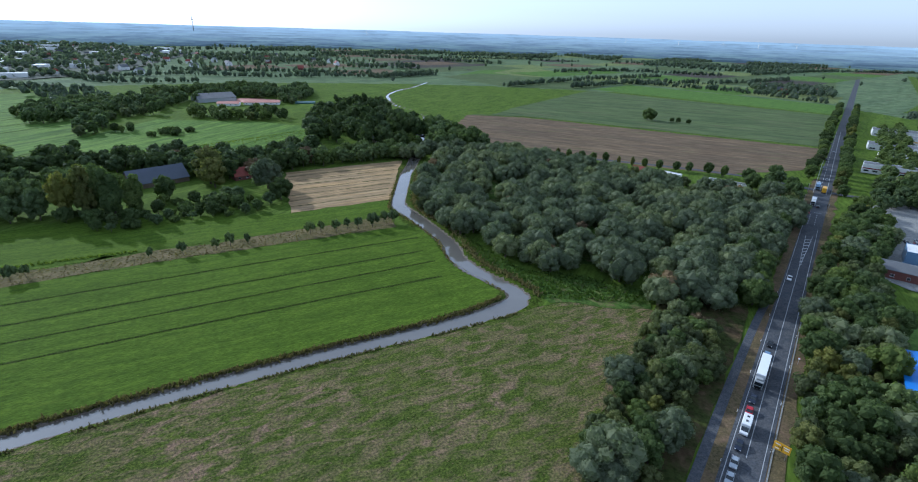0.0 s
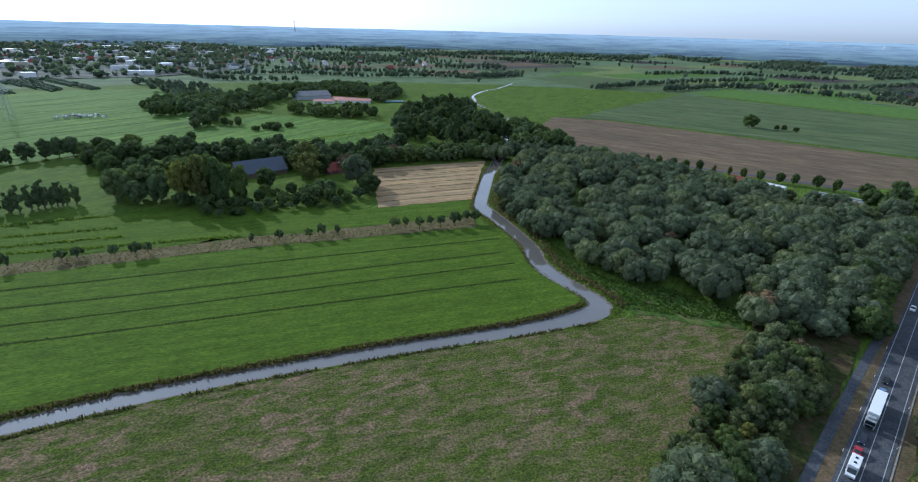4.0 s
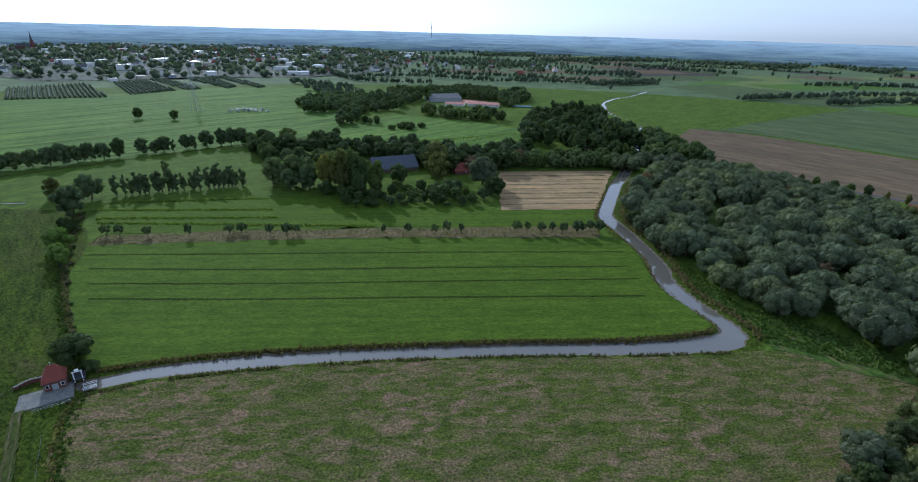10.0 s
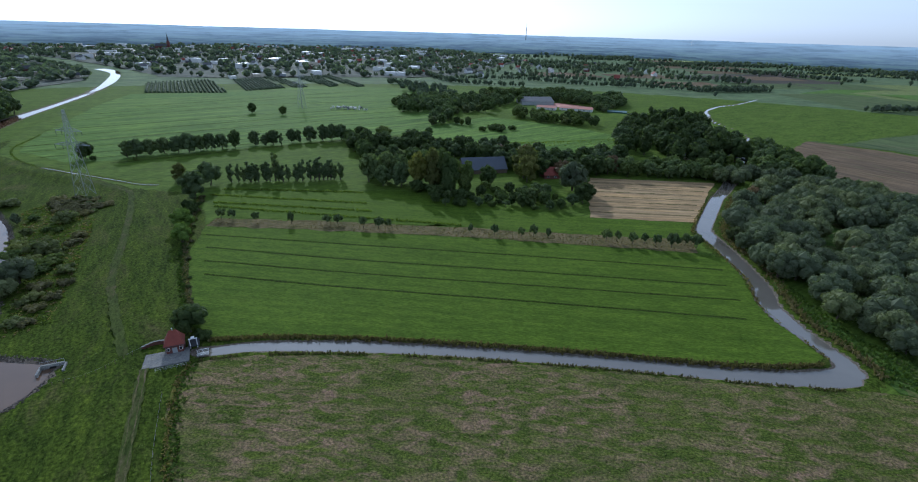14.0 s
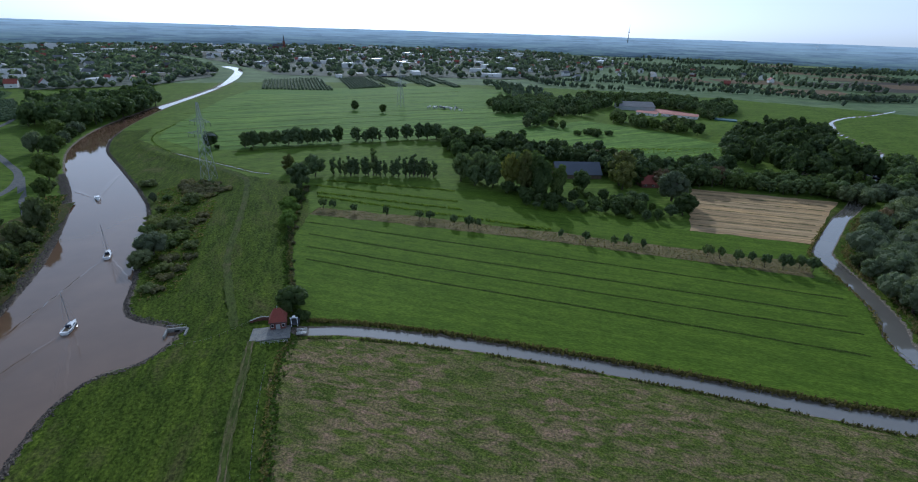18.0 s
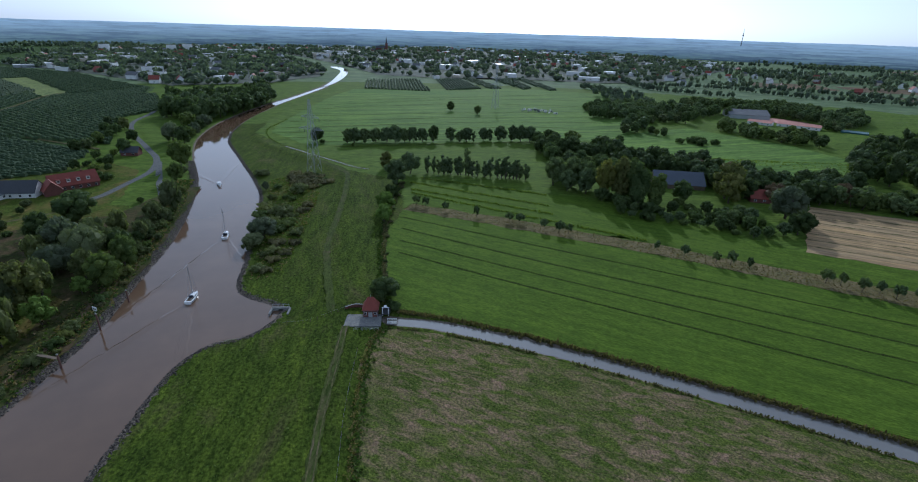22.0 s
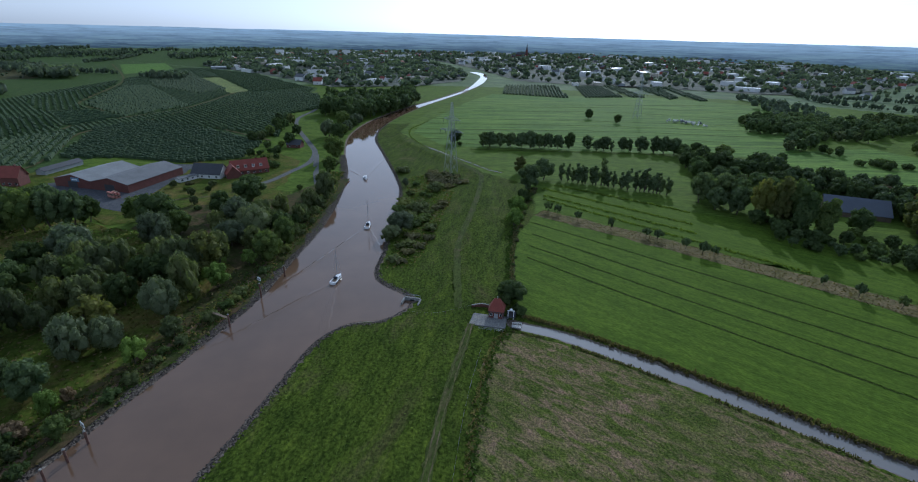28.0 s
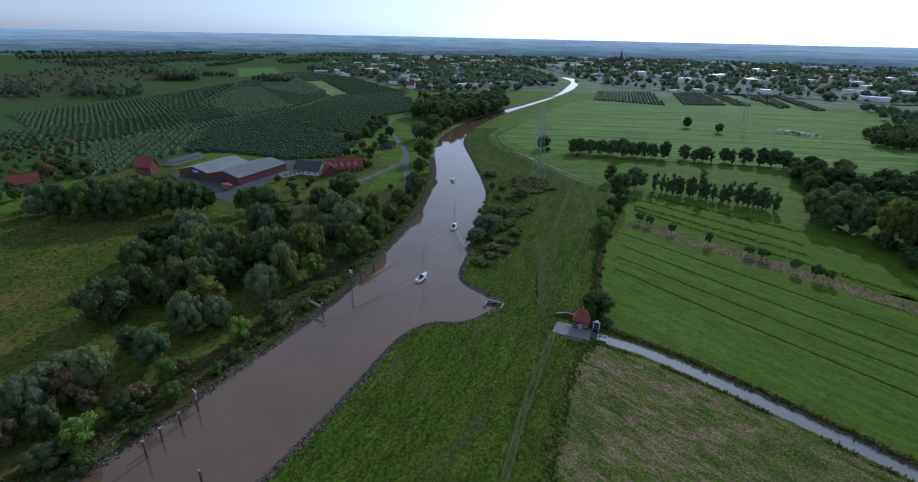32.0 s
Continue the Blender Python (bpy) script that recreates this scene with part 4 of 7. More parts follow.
plants("alder", [(-364, 310, 10.2, 6.5), (-361, 315, 9.4, 6.5), (-357, 325, 11.3, 10.5), (-349, 333, 12.4, 9), (-344, 339, 12.6, 8), (-338, 345, 12.4, 10)], "northern alder row", 68, 0.76, 1.3)
plants("thin", [(-396, 248, 10.3, 4), (-365, 299, 8, 4)], "northern alder row", 69)
plants("broad", [(-384, 267, 11.8, 12), (-436, 177, 10, 13), (-330, 362, 9, 12)], "northern alder row", 70)
plants("scrub", [(-428, 178, 3, 5), (-405, 196, 2.4, 3)], "northern alder row", 71)
grove([(-330, 345), (-310, 355), (-290, 352), (-275, 330), (-262, 300), (-280, 300)], 13, 9, [("broad", 3, 12, 17), ("darktree", 2, 12, 16)], "trees west of the farm", 31)
plants("broad", [(-157, 84, 8.6, 11), (-161, 87, 6.5, 8)], "trees at the meadow's edge", 78, 0.75, 1.2)
plants("darktree", [(-285, 167, 13.5, 17), (-304, 190, 12, 15)], "trees at the meadow's edge", 72)
plants("fresh", [(-247, 137, 8.4, 12.5), (-230, 126, 8.0, 10)], "trees at the meadow's edge", 73)
plants("golden", [(-324, 182, 10, 11)], "trees at the meadow's edge", 74)
plants("scrub", [(-265, 153, 3.2, 6), (-274, 156, 4, 6), (-150, 84, 2.6, 5), (-166, 91, 2.2, 4)], "trees at the meadow's edge", 75)
for x, y, h, k in [(-526, 393, 13, "broad"), (-490, 408, 11, "broad"), (258, 631, 16, "broad"), (262, 634, 13, "broad"), (290, 618, 7, "broad"), (300, 612, 6, "broad"), (284, 622, 6, "broad")]:
    plant(k, x, y, h, r0, "single trees")
row([(-166, 92), (-184, 100), (-222, 123), (-258, 150), (-285, 172)], 4, [("scrub", 3, 0.9, 1.8), ("redbush", 2, 0.8, 1.6)], "hedge at the meadow's edge", 32, 0.7, 0.3)
plants("orchardtree", [(-244, 156, 4.8, 5.3), (-239, 159, 4.5, 6), (-226, 164, 4.4, 4.6), (-208, 172, 5.4, 4.8), (-193, 183, 4.2, 5.4), (-188, 186, 4.4, 5.4), (-174, 190, 5, 4.6), (-166, 193, 5.4, 5), (-162, 196, 4.8, 4.3), (-124, 216, 4.1, 3.8), (-112, 220, 5, 4.3)], "fruit trees on the sedge strip", 76)
plants("orchardtree", [(-100, 226, 4.5, 4.3), (-95, 230, 5.4, 5.4), (-88, 233, 4.3, 3.8), (-62, 246, 5.3, 5.4), (-57, 249, 5, 4.6), (-50, 250, 5.2, 5.3), (-45, 254, 4.8, 4.6), (-39, 254, 5.4, 5.3), (-32, 257, 6.2, 6), (-27, 264, 5.2, 5.4), (-22, 264, 5.8, 6)], "fruit trees on the sedge strip", 77)
WOOD_N = [(-448, 575), (-431, 635), (-389, 679), (-339, 714), (-314, 788), (-243, 801), (-220, 887), (-196, 762), (-230, 745), (-281, 745), (-325, 690), (-330, 640), (-313, 591), (-345, 559), (-308, 475), (-320, 452), (-360, 544), (-398, 510)]
grove(WOOD_N, 9.5, 150, [("broad", 3, 11, 16), ("darktree", 3, 11, 16), ("sallow", 0.6, 8, 11)], "wood round the stable yard", 33, "dark wood round a stable yard", True)
grove([(-190, 560), (-172, 575), (-178, 610), (-215, 640), (-232, 640), (-220, 590)], 10, 14, [("broad", 2, 8, 12), ("sallow", 1, 7, 10)], "trees along the farm lane", 34)
grove([(-262, 470), (-240, 480), (-235, 500), (-258, 495)], 7, 6, [("scrub", 1, 5, 7)], "shrubs in the pasture", 35)
grove([(-296, 480), (-285, 490), (-292, 505), (-305, 495)], 7, 4, [("broad", 1, 7, 9)], "shrubs in the pasture", 36)
grove([(305, 330), (345, 385), (400, 450), (520, 590), (545, 590), (425, 440), (365, 372), (332, 340)], 8.5, 60, [("broad", 3, 8, 11), ("darktree", 2, 8, 12), ("sallow", 0.6, 7, 9)], "trees before the works", 37, "rows of dark trees before the works", True)
grove([(283, 300), (305, 285), (330, 300), (345, 335), (312, 345)], 9, 16, [("broad", 3, 8, 13), ("darktree", 2, 9, 14)], "trees before the works", 38, "dark trees round the works yards", True)
for x, y, h in [(390, 400, 8), (402, 395, 9), (428, 452, 8), (470, 450, 9), (480, 470, 8), (380, 350, 9), (300, 270, 8), (282, 262, 8), (268, 240, 7), (470, 520, 9), (560, 610, 9), (580, 600, 9), (600, 590, 9)]:
    plant("broad", x, y, h, r0, "trees before the works")
grove([(-543, -302), (-555, -268), (-509, -229), (-403, -188), (-373, -183), (-362, -215), (-420, -250)], 9, 75, [("broad", 2, 3, 7), ("russet", 1.5, 3, 6), ("sallow", 2, 3, 6), ("golden", 0.6, 4, 7)], "overgrown garden trees", 39, "brown and green overgrown garden shrubs", True)
for x, y, h in [(-26, 408, 11), (-13, 410, 12), (-20, 420, 13), (-7, 426, 13), (-29, 428, 14), (-16, 436, 15), (-24, 446, 14), (-8, 446, 14), (-32, 414, 10)]:
    plant("poplar" if h > 13 else "willow", x, y, h, r0, "trees at the brook's bend")
for k, (poly, most) in enumerate([([(-282, 600), (-239, 592), (-199, 592), (-190, 570), (-228, 560), (-265, 568)], 20), ([(-214, 705), (-195, 700), (-191, 796), (-215, 844), (-226, 783)], 40), ([(-400, 712), (-374, 756), (-327, 806), (-261, 838), (-270, 862), (-354, 850), (-420, 758)], 75), ([(-439, 548), (-402, 565), (-367, 611), (-390, 665), (-450, 640), (-467, 586)], 70)]):
    grove(poly, 9, most, [("darktree", 3, 9, 15), ("broad", 1, 9, 14), ("sallow", 0.6, 7, 10)], "wood round the stable yard", 140 + k, "dark wood round a stable yard", True)
# west bank
G = "willows on the west bank"
plants("sallow", [(-189, -87, 12.5, 17), (-199, -79, 12.5, 12), (-196, -71, 8.5, 8.5), (-218, -72, 14, 13.5), (-226, -59, 14, 14), (-231, -52, 13, 12), (-203, -60, 12, 13), (-204, -68, 12, 11), (-220, -31, 15, 14), (-200, -28, 15, 12.5), (-177, -31, 6, 8), (-131, -80, 7.4, 9), (-135, -86, 8, 8), (-121, -75, 4.8, 8.4), (-113, -84, 7, 8)], G, 81)
plants("sallow", [(-234, -66, 13, 13), (-211, -58, 12, 12), (-240, -58, 12, 12), (-228, -38, 13, 12), (-209, -30, 13, 11), (-232, -18, 12, 12), (-262, -18, 11, 12), (-240, -4, 10, 11), (-276, 2, 11, 12), (-264, 8, 9, 10), (-284, 12, 10, 11), (-183, -61, 9, 10)], G, 95)
plants("willow", [(-252, -74, 14, 17), (-240, -70, 13, 13), (-173, -57, 12, 13.5), (-177, -49, 9, 9.5), (-191, -35, 12.5, 11), (-258, -44, 14, 15), (-269, -9, 14, 17), (-257, -2, 13, 15), (-250, -13, 10.5, 12), (-148, -75, 11, 12), (-150, -88, 7, 10), (-158, -87, 5.5, 9), (-140, -88, 9, 11)], G, 82)
plants("broad", [(-247, -88, 11, 14), (-220, -66, 13, 14), (-222, -45, 9.5, 11), (-205, -49, 10.5, 11), (-226, -88, 11.5, 13), (-214, -38, 12, 13), (-136, -64, 5, 8.5), (-139, -53, 4.6, 6), (-229, 2, 11, 13), (-243, 10, 11.5, 10), (-236, -60, 11, 12)], G, 83)
plants("broad", [(-284, -46, 15, 20), (-299, -57, 11, 14), (-274, -36, 10, 11), (-291, -17, 12, 14), (-318, -2, 12.5, 20), (-105, -93, 8, 9)], G, 84)
plants("golden", [(-185, -53, 12, 13), (-223, -23, 15, 15)], G, 85)
plants("fresh", [(-209, -18, 8, 10), (-226, -6, 5.7, 8.4), (-165, -40, 7.4, 7.4), (-148, -57, 6.2, 7), (-125, -70, 6.8, 10)], G, 86)
plants("darktree", [(-157, -63, 9.8, 11), (-166, -72, 7, 9)], G, 87)
plants("russet", [(-153, -54, 3.4, 4.4), (-140, -62, 4.6, 7), (-143, -79, 8.5, 10), (-138, -73, 5.4, 6), (-128, -88, 7, 9)], G, 88)
G = "dark trees below the farm"
plants("darktree", [(-300, -147, 16, 16), (-299, -126, 16, 16), (-300, -115, 17, 17), (-302, -95, 16, 16), (-305, -86, 14.5, 16), (-318, -140, 15, 17), (-318, -117, 15.5, 17), (-322, -100, 14, 15)], G, 89)
plants("broad", [(-299, -136, 16.5, 15), (-301, -105, 17, 17), (-308, -80, 11, 13), (-318, -128, 14, 16), (-316, -157, 12, 14), (-330, -110, 12, 14)], G, 90)
plants("willow", [(-328, -171, 11, 13), (-312, -165, 9, 10)], G, 91)
G = "trees along the west bank"
plants("sallow", [(-309, 39, 13.5, 12.5), (-294, 28, 9, 9), (-293, 33, 5.9, 7.4), (-278, 23, 6, 8), (-271, 20, 8, 8), (-252, 14, 6.5, 7.5), (-576, 46, 9, 10)], G, 92)
plants("broad", [(-406, 62, 14.5, 16), (-368, 52, 9.5, 12.5), (-484, 79, 12, 14), (-556, 97, 12, 15), (-255, 10, 10, 11), (-465, 34, 10, 12), (-517, 45, 7.7, 9.8), (-333, 27, 2.6, 8)], G, 93)
plants("willow", [(-498, 73, 13, 16)], G, 94)
for x, y, h, k in [(-118, -67, 4, "scrub"), (-128, -58, 3, "scrub"), (-150, -44, 3, "scrub"), (-156, -40, 3, "bush"), (-168, -33, 2.6, "scrub"), (-184, -20, 3.5, "bush"), (-192, -15, 3, "scrub"), (-200, -10, 3.5, "bush"), (-216, -1, 3, "scrub"), (-236, 9, 4, "bush"), (-262, 20, 3, "scrub"), (-286, 30, 4, "bush"),
                   (-340, 49, 5, "sallow"), (-384, 58, 6, "sallow"), (-455, 68, 9, "sallow"), (-505, 88, 11, "broad"), (-520, 95, 12, "willow"), (-540, 104, 11, "broad"), (-560, 112, 12, "willow")]:
    plant(k, x, y, h, r0, "trees on the river bank")
grove([(-626, 89), (-738, 116), (-733, 181), (-775, 245), (-705, 228), (-648, 192), (-602, 142), (-580, 112)], 11, 70, [("broad", 3, 18, 25), ("darktree", 3, 17, 23), ("poplar", 1, 21, 26)], "river wood", 45, "dense dark wood on the river bank", True)
grove([(-330, -215), (-350, -235), (-360, -205), (-345, -190)], 8, 9, [("broad", 1, 8, 11), ("willow", 1, 8, 10)], "trees by the red house", 46)
grove([(-380, -185), (-420, -215), (-450, -230), (-430, -190), (-395, -170)], 9, 12, [("broad", 2, 6, 9), ("golden", 0.6, 6, 8), ("russet", 0.5, 6, 8)], "trees by the red house", 47)
row([(-490, 8), (-540, 28), (-600, 40)], 10, [("broad", 2, 7, 11), ("sallow", 1, 6, 9), ("darktree", 1, 8, 12)], "trees by the lane", 48, 4)
grove([(-390, 15), (-420, 22), (-470, 30), (-480, 12), (-430, -2), (-395, 0)], 9, 14, [("scrub", 2, 3, 5), ("broad", 1, 5, 8)], "garden shrubs by the farm", 49)
grove([(-345, -48), (-318, -58), (-306, -30), (-325, 8), (-352, 2), (-360, -20), (-372, -50)], 9.5, 16, [("scrub", 2, 2, 4), ("broad", 1, 4, 7), ("redbush", 1, 1.5, 2.5), ("sallow", 0.6, 4, 7)], "garden shrubs by the farm", 54)
row([(-120, -72), (-150, -46), (-170, -30), (-196, -11), (-230, 6), (-268, 24), (-318, 43)], 5.5, [("scrub", 3, 1.2, 2.6), ("bush", 3, 1.4, 3.0), ("redbush", 2, 0.9, 1.8), ("sallow", 0.6, 3, 4.5)], "bank shrubs", 55, 1.6, 0.15)
row([(-236, 4), (-262, 16), (-290, 27), (-318, 36)], 5, [("sallow", 2, 4, 7), ("broad", 1.5, 4, 7.5), ("bush", 2, 2, 3.6)], "bank shrubs", 56, 2.2, 0.1)
BANK_BUSHES = [(-203, 48), (-238, 63), (-274, 79), (-336, 100), (-342, 112), (-298, 119), (-266, 101), (-231, 80), (-201, 60)]
G = "bushes on the dike foreland"
plants("willow", [(-243, 67, 10.5, 13), (-319, 93, 6, 5), (-250, 66, 6, 8), (-236, 60, 6.5, 8)], G, 101, 0.85, 1.05)
plants("bush", [(-234, 57, 4.6, 7), (-271, 85, 5.4, 12), (-281, 80, 3.4, 9), (-288, 82, 3, 9), (-240, 82, 3.2, 13), (-304, 108, 5.6, 13), (-354, 102, 4, 11), (-225, 65, 2.6, 8.6), (-223, 60, 2.2, 7.6), (-262, 78, 3.2, 9), (-262, 88, 3, 8), (-300, 90, 3, 6), (-210, 53, 2.4, 6)], G, 102, 0.85, 1.05)
plants("scrub", [(-254, 82, 3.6, 8.6), (-319, 100, 2.8, 6), (-274, 75, 3.2, 7), (-292, 100, 2.4, 5), (-297, 97, 2.2, 4.5), (-248, 76, 3, 7)], G, 103, 0.85, 1.05)
plants("redbush", [(-277, 103, 2.4, 14), (-270, 97, 2, 9), (-220, 69, 2.2, 7.7), (-229, 77, 1.8, 8), (-216, 62, 1.8, 7), (-233, 70, 2.2, 8), (-207, 56, 1.6, 6)], G, 104, 0.85, 1.05)
grove([(-306, 120), (-312, 134), (-336, 136), (-348, 124), (-330, 112)], 4.6, 24, [("redbush", 4, 1.5, 2.4), ("scrub", 0.6, 1.3, 2.0)], "bushes round the pylon", 51, wide=1.6)


# ---- grass, reeds, stones (uncountable) ----
def tufts(name, pts, size, height, mat, label, blades=4, seed=5, category="grass", lean_out=0.35):
    """Many small upright tufts of leaves, one object."""
    r = np.random.default_rng(seed)
    n = len(pts)
    base = np.repeat(np.asarray(pts, float), blades, 0)
    base[:, :2] += r.normal(0, size * 0.35, (len(base), 2))
    a = r.uniform(0, math.tau, len(base))
    t = np.c_[np.cos(a), np.sin(a), np.zeros(len(base))]
    s = size * r.uniform(0.5, 1.1, (len(base), 1))
    lean = np.c_[r.normal(0, lean_out, (len(base), 2)), np.ones(len(base))] * (height * r.uniform(0.6, 1.2, (len(base), 1)))
    v = np.stack([base - t * s * 0.5, base + t * s * 0.5, base + lean + t * s * 0.3, base + lean - t * s * 0.25], 1).reshape(-1, 3)
    me = raw(name, v, np.arange(len(v)).reshape(-1, 4).tolist(), mat)
    return tagged(part(name, me, None), label, category, kind="stuff")


def on_ground(xy, lift=0.0):
    return np.array([(x, y, height_at(x, y) + lift) for x, y in xy])


def along(line, off, spread, step, seed):
    r = np.random.default_rng(seed)
    l = smooth_line(line, step)
    n = across(l)
    return l[:, :2] + n * (off + r.normal(0, spread, (len(l), 1))) + r.normal(0, step * 0.3, (len(l), 2))


# dark grass with the shade of the shallow furrows painted in, laid flat
FURROW = turf("dark_wet_furrow", (0.026, 0.042, 0.010), (0.048, 0.066, 0.016), None, 0, 0.2, 1.2, relief=0.2)
FURROWS = [[(-231, 138), (-162, 171), (-92, 205), (-8, 244)], [(-217, 129), (-151, 158), (-85, 190), (-5, 228)], [(-204, 120), (-142, 148), (-80, 178), (1, 217)], [(-192, 112), (-133, 138), (-74, 166), (4, 202)]]
LUSH_ROWS = []
for k, line in enumerate(FURROWS):
    tagged(ribbon("furrow", smooth_line(line, 3), 1.1, LUSH_TOP + 0.02, FURROW, wobble=0.16), "shallow drainage furrow in the meadow", "furrow", kind="structure")
    LUSH_ROWS.append(along(line, 0.0, 0.3, 0.45, 60 + k))
tufts("furrow_grass", on_ground(np.vstack(LUSH_ROWS), 0.1), 0.6, 0.3, NETTLE, "dark tall grass along the meadow furrows", 2, lean_out=0.6)
UPPER = [[(-285, 178), (-199, 221)], [(-265, 166), (-134, 223)], [(-272, 170), (-188, 212)], [(-290, 190), (-215, 236)]]
up = [along(l, 0, 0.6, 0.6, 70 + k) for k, l in enumerate(UPPER)]
tufts("ditch_grass", on_ground(np.vstack(up), 0.05), 0.9, 0.9, SEDGE, "overgrown ditches behind the sedge strip", 3)
FAR_FURROWS = [[(-520, 159), (-451, 355), (-377, 498)], [(-578, 205), (-506, 398), (-411, 586)], [(-620, 228), (-571, 448), (-439, 624)], [(-466, 159), (-372, 383)], [(-410, 181), (-335, 352)], [(-668, 331), (-590, 660)], [(-440, 170), (-352, 365)], [(-492, 160), (-410, 370), (-365, 440)], [(-548, 182), (-478, 377), (-394, 540)], [(-645, 280), (-600, 500), (-500, 660)]]
for line in FAR_FURROWS:
    tagged(ribbon("furrow", smooth_line(line, 8), 1.5, 0.07, FURROW, wobble=0.2), "long drainage furrow across the marsh", "furrow", kind="structure")
far_rows = np.vstack([along(l, 0, 0.4, 1.0, 80 + k) for k, l in enumerate(FAR_FURROWS)])
tufts("furrow_reeds", on_ground(far_rows), 1.3, 0.35, SEDGE, "dark grass along far furrows", 2, lean_out=0.8)
east = [[(-255 + k * 11, 395 + k * 9), (-190 + k * 9, 440 + k * 13), (-120 + k * 2, 480 + k * 12)] for k in range(7)]
tufts("pasture_rows", on_ground(np.vstack([along(l, 0, 0.6, 2.5, 90 + k) for k, l in enumerate(east)])), 1.6, 0.6, SEDGE, "grass rows in the pasture behind the farm", 2)

# sedge strip and brook banks
EDGE_LINE = [(-160, 88), (-184, 99.5), (-222, 122), (-258, 149), (-287, 171)]
MOWN_LINE = [(-141, 73.5), (-130, 61.5), (-92, 37.5), (-60, 20)]
for line in (EDGE_LINE, MOWN_LINE):
    tagged(ribbon("edge_ditch", smooth_line(line, 2), 2.2 if line is EDGE_LINE else 1.3, 0.11, UNDERGROWTH if line is EDGE_LINE else HERBS, wobble=0.35), "overgrown ditch at the foot of the dike", "ditch", kind="structure")
    tufts("edge_weeds", on_ground(along(line, 0, 0.6, 0.3, 25), 0.1), 0.7, 0.45, REED, "brown weeds in the ditch at the foot of the dike", 3, lean_out=0.6)
    tufts("edge_nettles", on_ground(along(line, 1.2, 0.8, 0.35, 26), 0.05), 0.9, 0.6, NETTLE, "green nettles beside the ditch", 3, lean_out=0.6)
strip = scatter([(-247, 155), (-189, 190), (-134, 219), (-81, 245), (-24, 275), (-20, 258), (-76, 232), (-127, 208), (-179, 181), (-241, 145)], 1.25, 2600, 8)
tufts("sedge", on_ground(strip, 0.12), 0.8, 0.35, REED, "dry brown sedge on the strip", 3, lean_out=0.9)
bank_n = along([(-147, 84.5), (-134, 95), (-113.5, 108.6), (-91, 121.4), (-64, 135.4), (-32.5, 151), (-3, 164.6), (16, 175.5), (27, 184)], 0, 0.55, 0.18, 9)
tufts("bank_reeds", on_ground(bank_n, 0.05), 0.7, 0.9, DARKREED, "brown reeds on the brook's far bank", 3)
bank_s = along([(-140, 76), (-127.6, 88.2), (-107.8, 101.8), (-86.8, 114.4), (-60.8, 128.2), (-30, 143.3), (-0.2, 156.5), (20, 166.3), (32, 172)], 0, 0.4, 0.4, 10)
keep = np.array([noise.noise((x * 0.12, y * 0.12, 2.0)) > -0.1 for x, y in bank_s])
tufts("bank_reeds", on_ground(bank_s[keep], 0.05), 0.5, 0.8, DARKREED, "clumps of reed on the brook's near bank", 3)
bank_e = along([(42, 185), (35, 198), (22, 213), (15, 231), (8, 255), (-1, 269), (-10, 283), (-14, 300), (-15, 345), (-15, 372)], -2.0, 1.2, 0.22, 11)
tufts("bank_reeds", on_ground(bank_e, 0.05), 0.8, 1.0, REED, "pale brown reeds along the brook", 3)
bank_w = along([(28.5, 189), (20.5, 201), (6.5, 220), (1.5, 240), (-12, 264), (-26, 285), (-28, 302), (-28, 345)], -0.5, 0.5, 0.6, 12)
tufts("bank_reeds", on_ground(bank_w, 0.05), 0.6, 0.6, REED, "thin reeds along the brook", 3)
nettle = scatter([(44, 184), (38, 199), (24, 214), (17, 232), (10, 256), (2, 270), (-8, 284), (-12, 300), (-12, 360), (-4, 330), (12, 250), (40, 208), (62, 204), (84, 192), (90, 182), (80, 180)], 1.1, 2500, 13)
tufts("nettles", on_ground(nettle, 0.1), 1.2, 1.0, NETTLE, "green nettle and reed bank below the willows", 4)
slope = np.vstack([along([(-75, -108), (-118, -74), (-150, -47), (-170, -31), (-196, -12), (-230, 5), (-268, 23), (-318, 42), (-368, 57)], o, 1.3, 0.3, 27 + k) for k, o in enumerate((-2.5, 0.5, 3.5))])
tufts("bank_nettles", on_ground(slope[::2], 0.06), 1.0, 0.7, NETTLE, "nettles and tall grass on the west bank", 3, lean_out=0.6)
tufts("bank_herbs", on_ground(slope[1::3], 0.06), 0.9, 0.7, REED, "withered brown herbs on the west bank", 3, lean_out=0.6)
# tussocks of the mown meadow, of the dike and of the west bank
mown = scatter(MOWN_EDGE, 0.8, 12000, 14)
tufts("hay_tussocks", on_ground(mown, 0.08), 0.5, 0.22, HAY, "short tussocks and hay on the mown meadow", 2, lean_out=1.2)
dike = scatter([(-60, 0), (-90, 33), (-130, 57), (-150, 62), (-172, 78), (-212, 104), (-283, 138), (-336, 152), (-345, 140), (-300, 118), (-232, 82), (-190, 56), (-168, 50), (-160, 38), (-162, 20), (-140, 3), (-108, -22)], 2.0, 3200, 15)
tufts("dike_grass", on_ground(dike), 0.7, 0.16, SEDGE, "uneven grass tussocks on the dike", 2, lean_out=1.3)
west = scatter([(-330, -180), (-340, -120), (-287, -60), (-260, -30), (-215, -8), (-190, -14), (-125, -68), (-100, -95), (-150, -190)], 2.0, 4000, 16)
